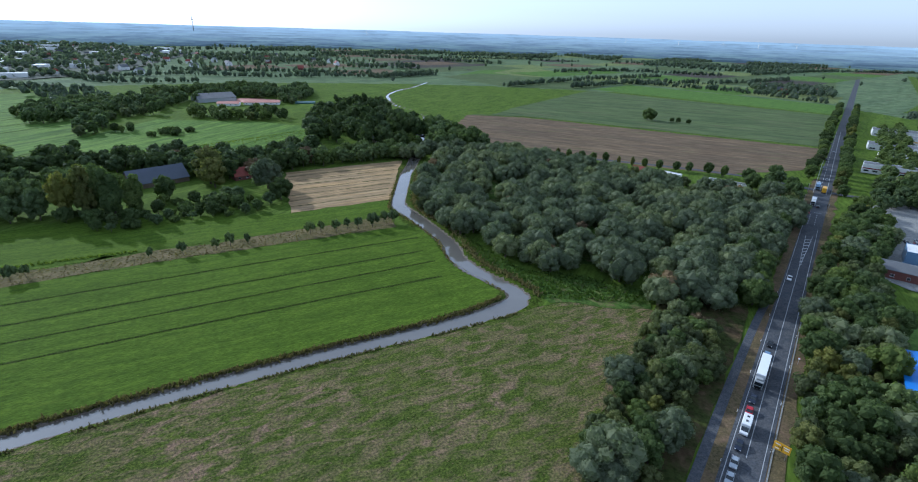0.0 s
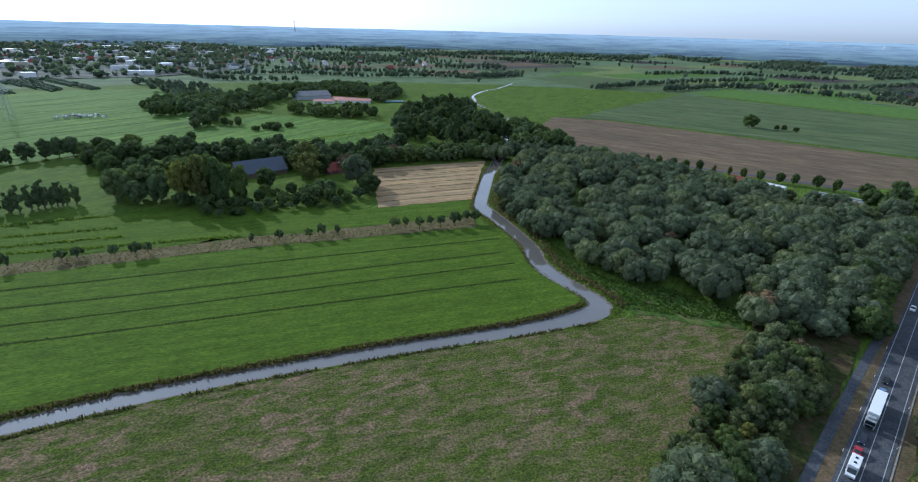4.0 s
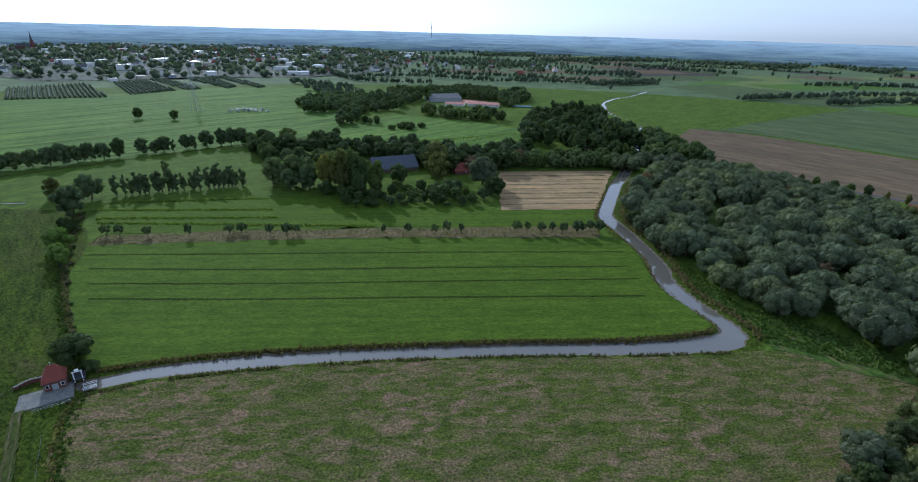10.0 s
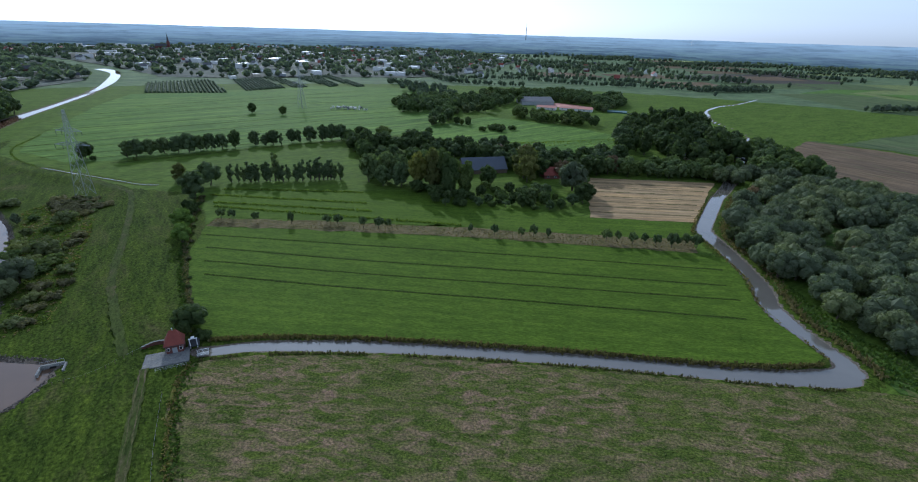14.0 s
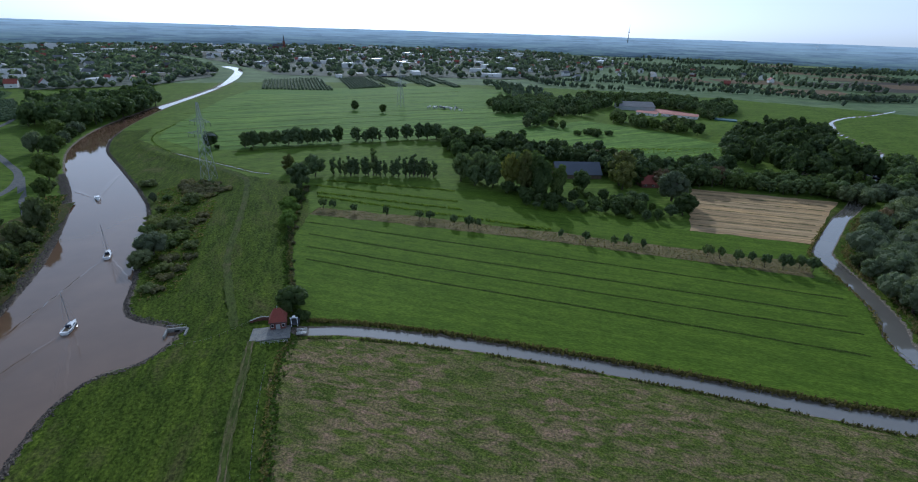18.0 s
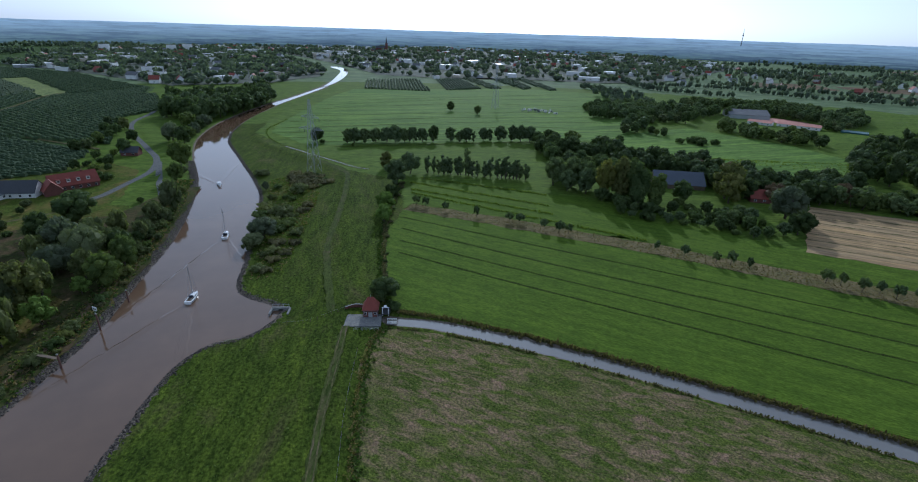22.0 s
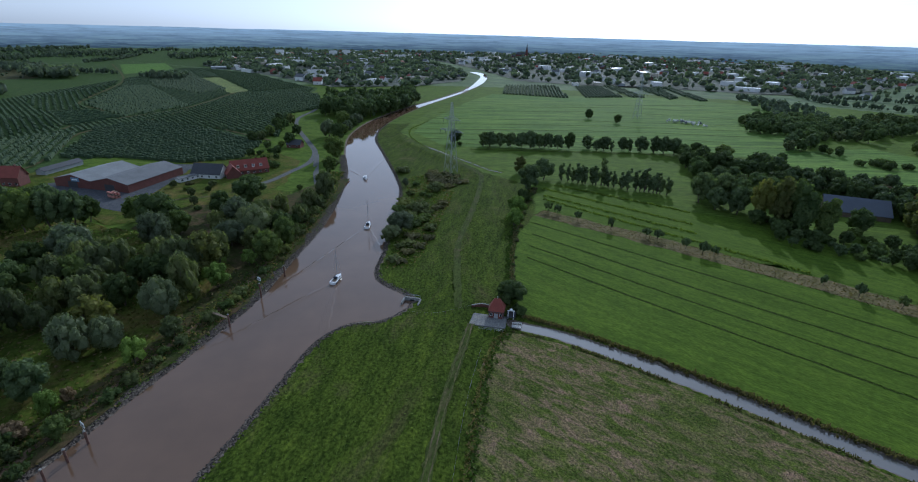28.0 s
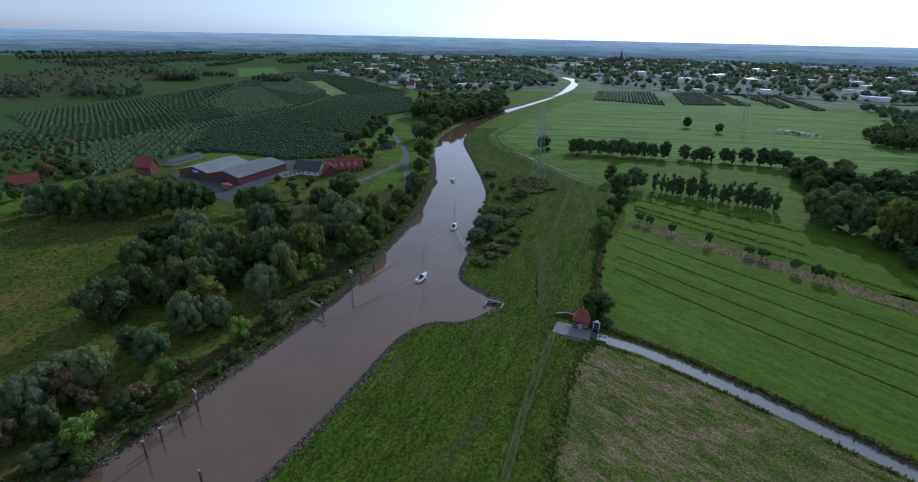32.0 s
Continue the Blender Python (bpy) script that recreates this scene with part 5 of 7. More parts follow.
tufts("tall_herbs", on_ground(west, 0.08), 1.4, 0.7, HAY, "tall yellowing herbs on the west bank", 3)
meadow_tufts = scatter(LUSH_EDGE, 2.2, 3800, 17)
tufts("meadow_grass_tufts", on_ground(meadow_tufts, 0.08), 0.4, 0.1, SEDGE, "slightly taller tufts in the green meadow", 2, lean_out=1.5)


herbs = scatter(BANK_BUSHES, 1.1, 2600, 21)
tufts("foreland_herbs", on_ground(herbs[::2]), 1.1, 0.4, SEDGE, "tall olive herbs between the bushes", 3, lean_out=0.9)
tufts("foreland_herbs", on_ground(herbs[1::4]), 1.1, 0.45, REED, "brown withered herbs between the bushes", 3, lean_out=0.9)
ditch_edge = np.vstack([along(DIKE_DITCH, o, 0.3, 0.5, 22) for o in (-1.9, 1.9)] )
tufts("ditch_reeds", on_ground(ditch_edge, 0.05), 0.6, 0.35, DARKREED, "short brown reeds along the ditch behind the dike", 2)
tufts("ditch_grass", on_ground(along([(-560, 195), (-515, 160), (-480, 148), (-440, 146)], 0, 0.4, 0.6, 23), 0.05), 0.8, 0.4, SEDGE, "tall dark grass along the dike's landward ditch", 2, lean_out=0.8)


def stones(name, xy, size, mat, label, seed):
    """Loose angular stones, one object."""
    r = np.random.default_rng(seed)
    base = np.array([(1, 0, 0), (0.2, 0.9, 0.1), (-0.9, 0.3, 0), (-0.4, -0.9, 0), (0.5, -0.7, 0.1), (0.1, 0.1, 0.8), (0, 0, -0.6)])
    tri = [(0, 1, 5), (1, 2, 5), (2, 3, 5), (3, 4, 5), (4, 0, 5), (1, 0, 6), (2, 1, 6), (3, 2, 6), (4, 3, 6), (0, 4, 6)]
    verts, faces = [], []
    for k, (x, y) in enumerate(xy):
        s, a = size * r.uniform(0.5, 1.4), r.uniform(0, math.tau)
        rot = np.array([[math.cos(a), -math.sin(a), 0], [math.sin(a), math.cos(a), 0], [0, 0, 1]])
        v = (base * r.uniform(0.7, 1.2, base.shape)) @ rot.T * (s, s, s * 0.6)
        verts.append(v + (x, y, height_at(x, y) + 0.05))
        faces += [(a0 + 7 * k, b0 + 7 * k, c0 + 7 * k) for a0, b0, c0 in tri]
    return tagged(part(name, raw(name, np.vstack(verts), faces, mat), None), label, "stones", kind="stuff")


ROCK = leafage("wet_riprap_stone", (0.03, 0.025, 0.021), (0.13, 0.108, 0.09), 0.2, 0.0)
we = river_line_w[(river_line_w[:, 0] < -40) & (river_line_w[:, 0] > -420)]
ee = river_line_e[(river_line_e[:, 0] < -60) & (river_line_e[:, 0] > -560)]
stones("riprap", np.vstack([along(we[::4], 1.2, 0.8, 0.09, 18), along(we[::4], 3.4, 1.1, 0.055, 19)]), 0.38, ROCK, "dark riprap stones along the west bank", 18)
stones("riprap", along(ee[::4], -0.9, 0.7, 0.09, 20), 0.33, ROCK, "dark riprap stones along the east bank", 20)


# ---- built things ----
BRICK = plain("red_brick", (0.16, 0.062, 0.05), 0.85, 0, 1.5, 0.35)
REDTILE = plain("red_roof_tiles", (0.24, 0.06, 0.042), 0.75, 0, 2.0, 0.35, 0.04)
DARKTILE = plain("dark_slate_roof", (0.055, 0.058, 0.065), 0.6, 0, 1.5, 0.3, 0.04)
GREYROOF = plain("weathered_fibre_cement_roof", (0.14, 0.145, 0.152), 0.75, 0, 0.6, 0.4, 0.04)
PALEROOF = plain("pale_fibre_cement_roof", (0.205, 0.215, 0.22), 0.75, 0, 0.6, 0.4, 0.04)
BLUEGREY = plain("blue_grey_metal_roof", (0.085, 0.098, 0.125), 0.55, 0.1, 0.6, 0.2, 0.03)
BLUEROOF = plain("bright_blue_sheet_roof", (0.025, 0.17, 0.55), 0.45, 0, 0.5, 0.12, 0.02)
WHITEWALL = plain("white_render", (0.72, 0.72, 0.70), 0.8, 0, 0.8, 0.15)
CREAM = plain("cream_render", (0.55, 0.49, 0.38), 0.8, 0, 0.8, 0.2)
GREYWALL = plain("grey_sheet_wall", (0.33, 0.35, 0.36), 0.6, 0.1, 0.8, 0.15)
SALMON = plain("salmon_roof", (0.50, 0.22, 0.17), 0.7, 0, 0.6, 0.2)
TURQ = plain("turquoise_cover", (0.02, 0.09, 0.10), 0.5, 0, 0.6, 0.2)
WOOD = plain("weathered_timber", (0.16, 0.12, 0.085), 0.85, 0, 2.0, 0.4)
STEEL = plain("galvanised_steel", (0.42, 0.44, 0.46), 0.45, 0.8, 3.0, 0.2, 0)
RUSTPILE = plain("tarred_rusty_pile", (0.15, 0.078, 0.058), 0.8, 0.1, 3.0, 0.45)
WHITEPAINT = plain("white_gloss_paint", (0.78, 0.79, 0.80), 0.3, 0, 1.0, 0.08, 0)
REDPAINT = plain("red_paint", (0.42, 0.02, 0.035), 0.3, 0, 1.0, 0.1, 0)
DARKPAINT = plain("dark_blue_paint", (0.018, 0.025, 0.045), 0.3, 0, 1.0, 0.1, 0)
BLACKPAINT = plain("black_paint", (0.012, 0.013, 0.015), 0.3, 0, 1.0, 0.1, 0)
SILVER = plain("silver_metallic_paint", (0.42, 0.46, 0.50), 0.3, 0.4, 1.0, 0.1, 0)
BLUEPAINT = plain("light_blue_paint", (0.16, 0.27, 0.42), 0.3, 0.2, 1.0, 0.1, 0)
YELLOW = plain("yellow_paint", (0.70, 0.38, 0.02), 0.5, 0, 1.0, 0.12, 0)
RUBBER = plain("tyre_rubber", (0.015, 0.015, 0.016), 0.85, 0, 4.0, 0.2, 0)
LINE = plain("worn_road_paint", (0.46, 0.47, 0.48), 0.7, 0, 1.0, 0.3, 0)
MAROON = plain("maroon_panel", (0.22, 0.03, 0.05), 0.5, 0, 1.0, 0.15, 0)
m_glass, gn, gl, gp = material("dark_glass")
gp.inputs["Base Color"].default_value = (0.02, 0.026, 0.03, 1)
gp.inputs["Roughness"].default_value, gp.inputs["Specular IOR Level"].default_value = 0.06, 0.8
GLASS = m_glass


def box(bm, x0, x1, y0, y1, z0, z1, bevel=0.0):
    r = bmesh.ops.create_cube(bm, size=1.0, matrix=Matrix.Translation(((x0 + x1) / 2, (y0 + y1) / 2, (z0 + z1) / 2)) @ Matrix.Diagonal((x1 - x0, y1 - y0, z1 - z0, 1)))
    if bevel:
        es = list({e for v in r["verts"] for e in v.link_edges})
        bmesh.ops.bevel(bm, geom=es, offset=bevel, segments=1, affect="EDGES")


def boxed(name, dims, mat, parent, label="", bevel=0.0):
    bm = bmesh.new()
    box(bm, *dims, bevel)
    return part(name, bm, mat, parent, label)


def tube(name, a, b, r0, r1, mat, parent, label="", sides=10):
    bm = bmesh.new()
    stick(bm, a, b, r0, r1, sides)
    return part(name, bm, mat, parent, label)


def gable_walls(w, d, eave, ridge):
    """Walls of a house along x, with gables at both ends."""
    bm = bmesh.new()
    prof = [(-d / 2, 0), (d / 2, 0), (d / 2, eave), (0, ridge), (-d / 2, eave)]
    a = [bm.verts.new((-w / 2, y, zz)) for y, zz in prof]
    b = [bm.verts.new((w / 2, y, zz)) for y, zz in prof]
    bm.faces.new(a[::-1]), bm.faces.new(b)
    for k in range(5):
        bm.faces.new((a[k], a[(k + 1) % 5], b[(k + 1) % 5], b[k]))
    return bm


def roof_slope(w, d, eave, ridge, side, over=0.5, thick=0.18, hip=0.0):
    """One slope of a gabled roof, a slab that overhangs the walls."""
    bm = bmesh.new()
    k = (ridge - eave) / (d / 2)
    ys, zs = side * (d / 2 + over), eave - over * k
    lo, hi = w / 2 + over, w / 2 + over - hip
    top = [(-lo, ys, zs + 0.06), (lo, ys, zs + 0.06), (hi, -side * 0.02, ridge + 0.06), (-hi, -side * 0.02, ridge + 0.06)]
    t = [bm.verts.new(p) for p in top]
    u = [bm.verts.new((x, y, q + thick)) for x, y, q in top]
    bm.faces.new(t), bm.faces.new(u[::-1])
    for i in range(4):
        bm.faces.new((t[i], t[(i + 1) % 4], u[(i + 1) % 4], u[i]))
    bmesh.ops.recalc_face_normals(bm, faces=bm.faces[:])
    return bm


def window_part(parent, x, y, z0, w, h, side):
    """A window in a wall that faces -y or +y."""
    o = side * 0.03
    f = boxed("window", (x - w / 2, x + w / 2, min(y, y + o * 2), max(y, y + o * 2), z0, z0 + h), WHITEPAINT, parent)
    boxed("pane", (x - w / 2 + 0.08, x + w / 2 - 0.08, min(y + o * 2, y + o * 2.6), max(y + o * 2, y + o * 2.6), z0 + 0.08, z0 + h - 0.08), GLASS, f)


def house(name, x, y, turn, w, d, eave, ridge, wall, roof, label, category="house", windows=0, chimney=False, group="", base=None, door=False):
    zz = height_at(x, y) if base is None else base
    root = thing(name, label, category, pose(x, y, zz - 0.05, 0, 0, turn), group)
    part("wall", gable_walls(w, d, eave, ridge), wall, root)
    for side in (-1, 1):
        part("roof", roof_slope(w, d, eave, ridge, side), roof, root)
        for k in range(windows):
            window_part(root, -w / 2 + (k + 0.5) * w / windows, side * d / 2, 1.0 if eave < 4 else 1.2, min(1.4, w / windows * 0.5), 1.3, side)
    if chimney:
        boxed("chimney", (w * 0.2, w * 0.2 + 0.7, -0.4, 0.4, ridge - 0.8, ridge + 1.0), BRICK, root)
    if door:
        boxed("door", (-0.6, 0.6, -d / 2 - 0.06, -d / 2, 0, 2.1), WOOD, root)
    return root


def hall(name, x, y, turn, w, d, h, wall, roof, label, windows=0, category="building", group="", parapet=0.4, band=None):
    """A flat-roofed hall with a parapet and window panes."""
    root = thing(name, label, category, pose(x, y, -0.05, 0, 0, turn), group)
    boxed("wall", (-w / 2, w / 2, -d / 2, d / 2, 0, h), wall, root)
    boxed("roof", (-w / 2 + 0.3, w / 2 - 0.3, -d / 2 + 0.3, d / 2 - 0.3, h + 0.003, h + 0.15), roof, root)
    for s in (-1, 1):
        boxed("parapet", (-w / 2, w / 2, s * d / 2 - 0.15, s * d / 2 + 0.15, h + 0.003, h + parapet), wall, root)
        if band is not None:
            boxed("panel", (-w / 2 + 0.5, w / 2 - 0.5, s * d / 2 - 0.05, s * d / 2 + 0.05, h * 0.5, h * 0.62), band, root)
        for k in range(windows):
            window_part(root, -w / 2 + (k + 0.5) * w / windows, s * d / 2, h * 0.2, w / windows * 0.6, min(1.5, h * 0.28), s)
    return root


# some of the yard's shade is put into these slabs, darker than CONCRETE
SLAB = turf("damp_concrete_slab", (0.16, 0.16, 0.155), (0.24, 0.24, 0.235), (0.24, 0.235, 0.22), 0.2, 0.3, 2.5, (1, 1, 1), 0, 0.02, 0.8)
# pump house on the dike
ANG = 56.0
ph = thing("pump_house", "small brick pump house with a red hipped roof", "pump house", pose(-151.5, 75.5, 0.0, 0, 0, ANG))
part("wall", gable_walls(5.2, 5.0, 3.2, 3.3), BRICK, ph)
bm = bmesh.new()
e = [bm.verts.new(p) for p in ((-2.95, -2.85, 3.1), (2.95, -2.85, 3.1), (2.95, 2.85, 3.1), (-2.95, 2.85, 3.1), (-1.0, 0.3, 7.0), (1.0, 0.3, 7.0))]
for f in ((0, 1, 5, 4), (1, 2, 5), (2, 3, 4, 5), (3, 0, 4), (3, 2, 1, 0)):
    bm.faces.new([e[k] for k in f])
part("roof", bm, REDTILE, ph)
boxed("finial", (-0.12, 0.12, 0.18, 0.42, 6.8, 7.7), STEEL, ph)
boxed("gutter", (-3.0, 3.0, -2.98, -2.86, 3.02, 3.12), DARKTILE, ph)
for x in (-2.5, 2.5):
    tube("downpipe", (x, -2.6, 0.1), (x, -2.6, 3.0), 0.05, 0.05, STEEL, ph, sides=6)
boxed("door", (-0.7, 0.7, -2.58, -2.5, 0, 2.2), GREYWALL, ph)
for x in (-1.75, 1.75):
    window_part(ph, x, -2.5, 1.2, 0.9, 1.1, -1)
yard = thing("pump_yard", "grey concrete yard in front of the pump house", "yard", pose(-149.5, 70.5, 0, 0, 0, ANG))
yard["kind"] = "structure"
for i in range(4):
    for j in range(3):
        boxed("paving_slab", (-7 + i * 3.52, -7 + i * 3.52 + 3.49, -4 + j * 2.6, -4 + j * 2.6 + 2.57, -0.5, 0.32), SLAB, yard)
wall = thing("retaining_wall", "low curved brick wall beside the pump house", "wall", pose(-158, 72.5, 0, 0, 0, ANG + 8))
for k in range(7):
    bm = bmesh.new()
    box(bm, -3.6 + k * 1.05, -2.6 + k * 1.05, 1.2 * math.sin(k * 0.5) - 0.2, 1.2 * math.sin(k * 0.5) + 0.2, -0.3, 1.3)
    part("wall_piece", bm, BRICK, wall)
    boxed("coping", (-3.65 + k * 1.05, -2.55 + k * 1.05, 1.2 * math.sin(k * 0.5) - 0.28, 1.2 * math.sin(k * 0.5) + 0.28, 1.303, 1.42), CONCRETE, wall)
rake = thing("trash_rake", "white steel trash rake beside the pump house", "machine", pose(-147.2, 79.0, 0.2, 0, 0, ANG))
for x in (-1.0, 1.0):
    tube("mast", (x, 0, 0), (x, 0, 3.4), 0.12, 0.12, WHITEPAINT, rake)
tube("beam", (-1.3, 0, 3.4), (1.3, 0, 3.4), 0.16, 0.16, WHITEPAINT, rake)
boxed("motor", (-0.5, 0.5, -0.4, 0.4, 3.5, 4.1), WHITEPAINT, rake, "", 0.08)
for k in range(5):
    boxed("rung", (-0.9, 0.9, 1.2 + k * 0.5, 1.5 + k * 0.5, 2.5 - k * 0.3, 2.62 - k * 0.3), STEEL, rake)
boxed("platform", (-1.6, 1.6, -0.6, 3.8, 0.8, 0.95), DARKTILE, rake)
bridge = thing("footbridge", "small white steel footbridge over the sluice", "bridge", pose(-141.8, 78.5, 0.0, 0, 0, ANG))
boxed("deck", (-1.6, 1.6, -1.1, 1.1, 0.25, 0.42), CONCRETE, bridge)
for y in (-1.05, 1.05):
    boxed("rail", (-1.7, 1.7, y - 0.05, y + 0.05, 1.25, 1.35), WHITEPAINT, bridge)
    boxed("rail", (-1.7, 1.7, y - 0.04, y + 0.04, 0.8, 0.86), WHITEPAINT, bridge)
    for x in (-1.6, 0, 1.6):
        boxed("post", (x - 0.05, x + 0.05, y - 0.05, y + 0.05, 0.42, 1.25), WHITEPAINT, bridge)
railing = thing("yard_railing", "steel railing along the concrete yard", "railing", pose(-146.2, 70.9, 0.3, 0, 0, ANG))
for k in range(7):
    tube("post", (-4 + k * 1.4, -4.2, 0), (-4 + k * 1.4, -4.2, 1.1), 0.05, 0.05, STEEL, railing)
for zz in (0.6, 1.1):
    tube("rail", (-4, -4.2, zz), (4.4, -4.2, zz), 0.04, 0.04, STEEL, railing)
outlet = thing("sluice_outlet", "concrete sluice outlet with wing walls and railing at the river", "sluice", pose(-173.5, 50.5, -0.8, 0, 0, ANG))
boxed("head_wall", (-3, 3, -0.3, 0.3, -1.0, 1.6), CONCRETE, outlet)
for x in (-3.2, 3.2):
    boxed("wing_wall", (x - 0.3, x + 0.3, -4.0, 0.3, -1.0, 1.2), CONCRETE, outlet)
# solid slab: the dark inside of the pipe is painted on as black
boxed("pipe_mouth", (-0.8, 0.8, -0.4, -0.31, -0.6, 0.9), BLACKPAINT, outlet)
for x in (-3, -1, 1, 3):
    tube("post", (x, 0, 1.6), (x, 0, 2.7), 0.05, 0.05, STEEL, outlet)
tube("rail", (-3, 0, 2.7), (3, 0, 2.7), 0.045, 0.045, STEEL, outlet)


def fence(line, gap, h, label):
    root = thing("wire_fence", label, "fence")
    pts = smooth_line(line, gap)
    tops = []
    for x, y in pts:
        zz = height_at(x, y)
        tube("post", (x, y, zz - 0.2), (x, y, zz + h), 0.08, 0.07, WOOD, root, sides=6)
        tops.append((x, y, zz + h * 0.85))
    for a, b in zip(tops, tops[1:]):
        tube("wire", a, b, 0.015, 0.015, STEEL, root, sides=4)


fence([(-165, 44), (-158, 58), (-160, 74)], 2.4, 1.2, "wooden post fence across the dike")
fence([(-90, 33), (-112, 46), (-134, 61)], 3.0, 1.2, "wooden post fence at the edge of the mown meadow")

# mooring piles
for x, y, h, sign in [(-107, -39, 5, 0), (-119, -54, 5, 0), (-124, -52, 4, 0), (-129, -49, 4, 0), (-134, -46, 4, 1), (-178, -14, 5, 2), (-196, -3, 6, 1), (-211, 7, 5, 0)]:
    pile = thing("mooring_pile", "dark timber mooring pile standing in the river" + (" with a white sign" if sign == 1 else " with a jetty" if sign == 2 else ""), "pile", pose(x, y, -0.6), "mooring piles")
    tube("shaft", (0, 0, -3.5), (0.15, 0, h), 0.32, 0.28, RUSTPILE, pile)
    tube("cap", (0.15, 0, h + 0.003), (0.15, 0, h + 0.25), 0.34, 0.30, CONCRETE, pile)
    if sign == 1:
        tube("sign_post", (0.15, 0, h + 0.25), (0.15, 0, h + 1.6), 0.05, 0.05, STEEL, pile)
        b = boxed("sign_board", (-0.8, 1.1, -0.06, 0.06, h + 1.3, h + 2.8), WHITEPAINT, pile, "white navigation sign", 0.03)
        b.rotation_euler = (0, 0, radians(35))
        b2 = boxed("sign_mark", (-0.4, 0.7, -0.09, -0.065, h + 1.8, h + 2.2), BLACKPAINT, b)
    if sign == 2:
        g = boxed("gangway", (-7.5, 0, -0.5, 0.5, h - 1.6, h - 1.4), WOOD, pile)
        g.rotation_euler = (0, 0, radians(40))


# boats
def hull_mesh(length, beam, depth):
    bm = bmesh.new()
    rings = []
    for k in range(9):
        u = k / 8
        w = beam / 2 * (math.sin(math.pi * min(1, 0.32 + 0.68 * u)) ** 0.7 if u < 1 else 0.03)
        sheer = depth + 0.35 * (u - 0.4) ** 2 * 2
        x = -length / 2 + length * u
        prof = [(-w, sheer), (-w * 0.95, 0.25 * depth), (-w * 0.45, -0.25), (0, -0.4), (w * 0.45, -0.25), (w * 0.95, 0.25 * depth), (w, sheer)]
        rings.append([bm.verts.new((x, a, b)) for a, b in prof])
    for p, q in zip(rings, rings[1:]):
        for k in range(6):
            bm.faces.new((p[k], q[k], q[k + 1], p[k + 1]))
        bm.faces.new((p[0], p[6], q[6], q[0]))
    bm.faces.new(rings[0])
    bm.faces.new(rings[-1][::-1])
    bmesh.ops.recalc_face_normals(bm, faces=bm.faces[:])
    return bm


def boat(x, y, heading, length, mast, label):
    root = thing("sailing_boat" if mast else "motor_boat", label, "boat", pose(x, y, -0.55, 0, 0, heading), "boats on the river")
    part("hull", hull_mesh(length, length * 0.33, 0.95), WHITEPAINT, root)
    boxed("stripe", (-length * 0.46, length * 0.2, -length * 0.168, length * 0.168, 0.62, 0.76), DARKPAINT, root)
    boxed("cockpit", (-length * 0.42, -length * 0.1, -length * 0.11, length * 0.11, 0.98, 1.06), WOOD, root)
    cabin = boxed("cabin", (-length * 0.1, length * 0.25, -length * 0.12, length * 0.12, 0.99, 1.6 if mast else 2.1), WHITEPAINT, root, "", 0.15)
    for s in (-1, 1):
        boxed("window", (-length * 0.05, length * 0.17, s * length * 0.12 - 0.02, s * length * 0.12 + 0.02, 1.25, 1.48), GLASS, cabin)
    boxed("sprayhood", (-length * 0.16, -length * 0.06, -length * 0.1, length * 0.1, 1.07, 2.0), DARKPAINT, root, "dark blue canvas sprayhood", 0.2)
    if mast:
        tube("mast", (length * 0.08, 0, 1.55), (length * 0.06, 0, mast), 0.09, 0.06, STEEL, root)
        tube("boom", (length * 0.07, 0, 2.4), (-length * 0.36, 0, 2.5), 0.07, 0.06, STEEL, root)
        tube("furled_sail", (length * 0.05, 0, 2.6), (-length * 0.34, 0, 2.66), 0.16, 0.12, DARKPAINT, root)
        for end in ((length * 0.49, 0, 1.1), (-length * 0.49, 0, 1.0), (0, length * 0.15, 1.0), (0, -length * 0.15, 1.0)):
            tube("stay", end, (length * 0.06, 0, mast * 0.97), 0.018, 0.018, STEEL, root, sides=4)
    for s in (-1, 1):
        tube("rail", (-length * 0.45, s * length * 0.13, 1.6), (length * 0.42, s * length * 0.06, 1.65), 0.025, 0.025, STEEL, root, sides=4)
    return root


boat(-200.5, 26.5, 145, 8.5, 13.5, "white sailing boat with a lowered sail under way on the river")
boat(-257, 53, 158, 8.8, 14.5, "white and dark blue sailing boat under motor")
boat(-347, 72.5, -8, 8, 0, "small white motor cruiser with a cabin")
WAKE = []
for bx, by, head, reach in ((-257, 53, 158, 110), (-200.5, 26.5, 145, 60), (-347, 72.5, -8, 60)):
    h = radians(head)
    for s in (-1, 1):
        for j in range(8):
            a = h + math.pi + s * (0.34 + 0.015 * j)
            d = np.arange(4 + j * 2.5, reach * (1 - 0.06 * j), 2.0)
            p = np.c_[bx - math.cos(h) * j * 2.1 + np.cos(a) * d + 0.25 * np.sin(d * 0.9 + j), by - math.sin(h) * j * 2.1 + np.sin(a) * d + 0.25 * np.cos(d * 0.7 + j * 2)]
            p = p[inside(p[:, 0], p[:, 1], RIVER_POLY)]
            if len(p) > 3:
                WAKE.append((p, 0.17 * (1 - 0.1 * j)))
bm = bmesh.new()
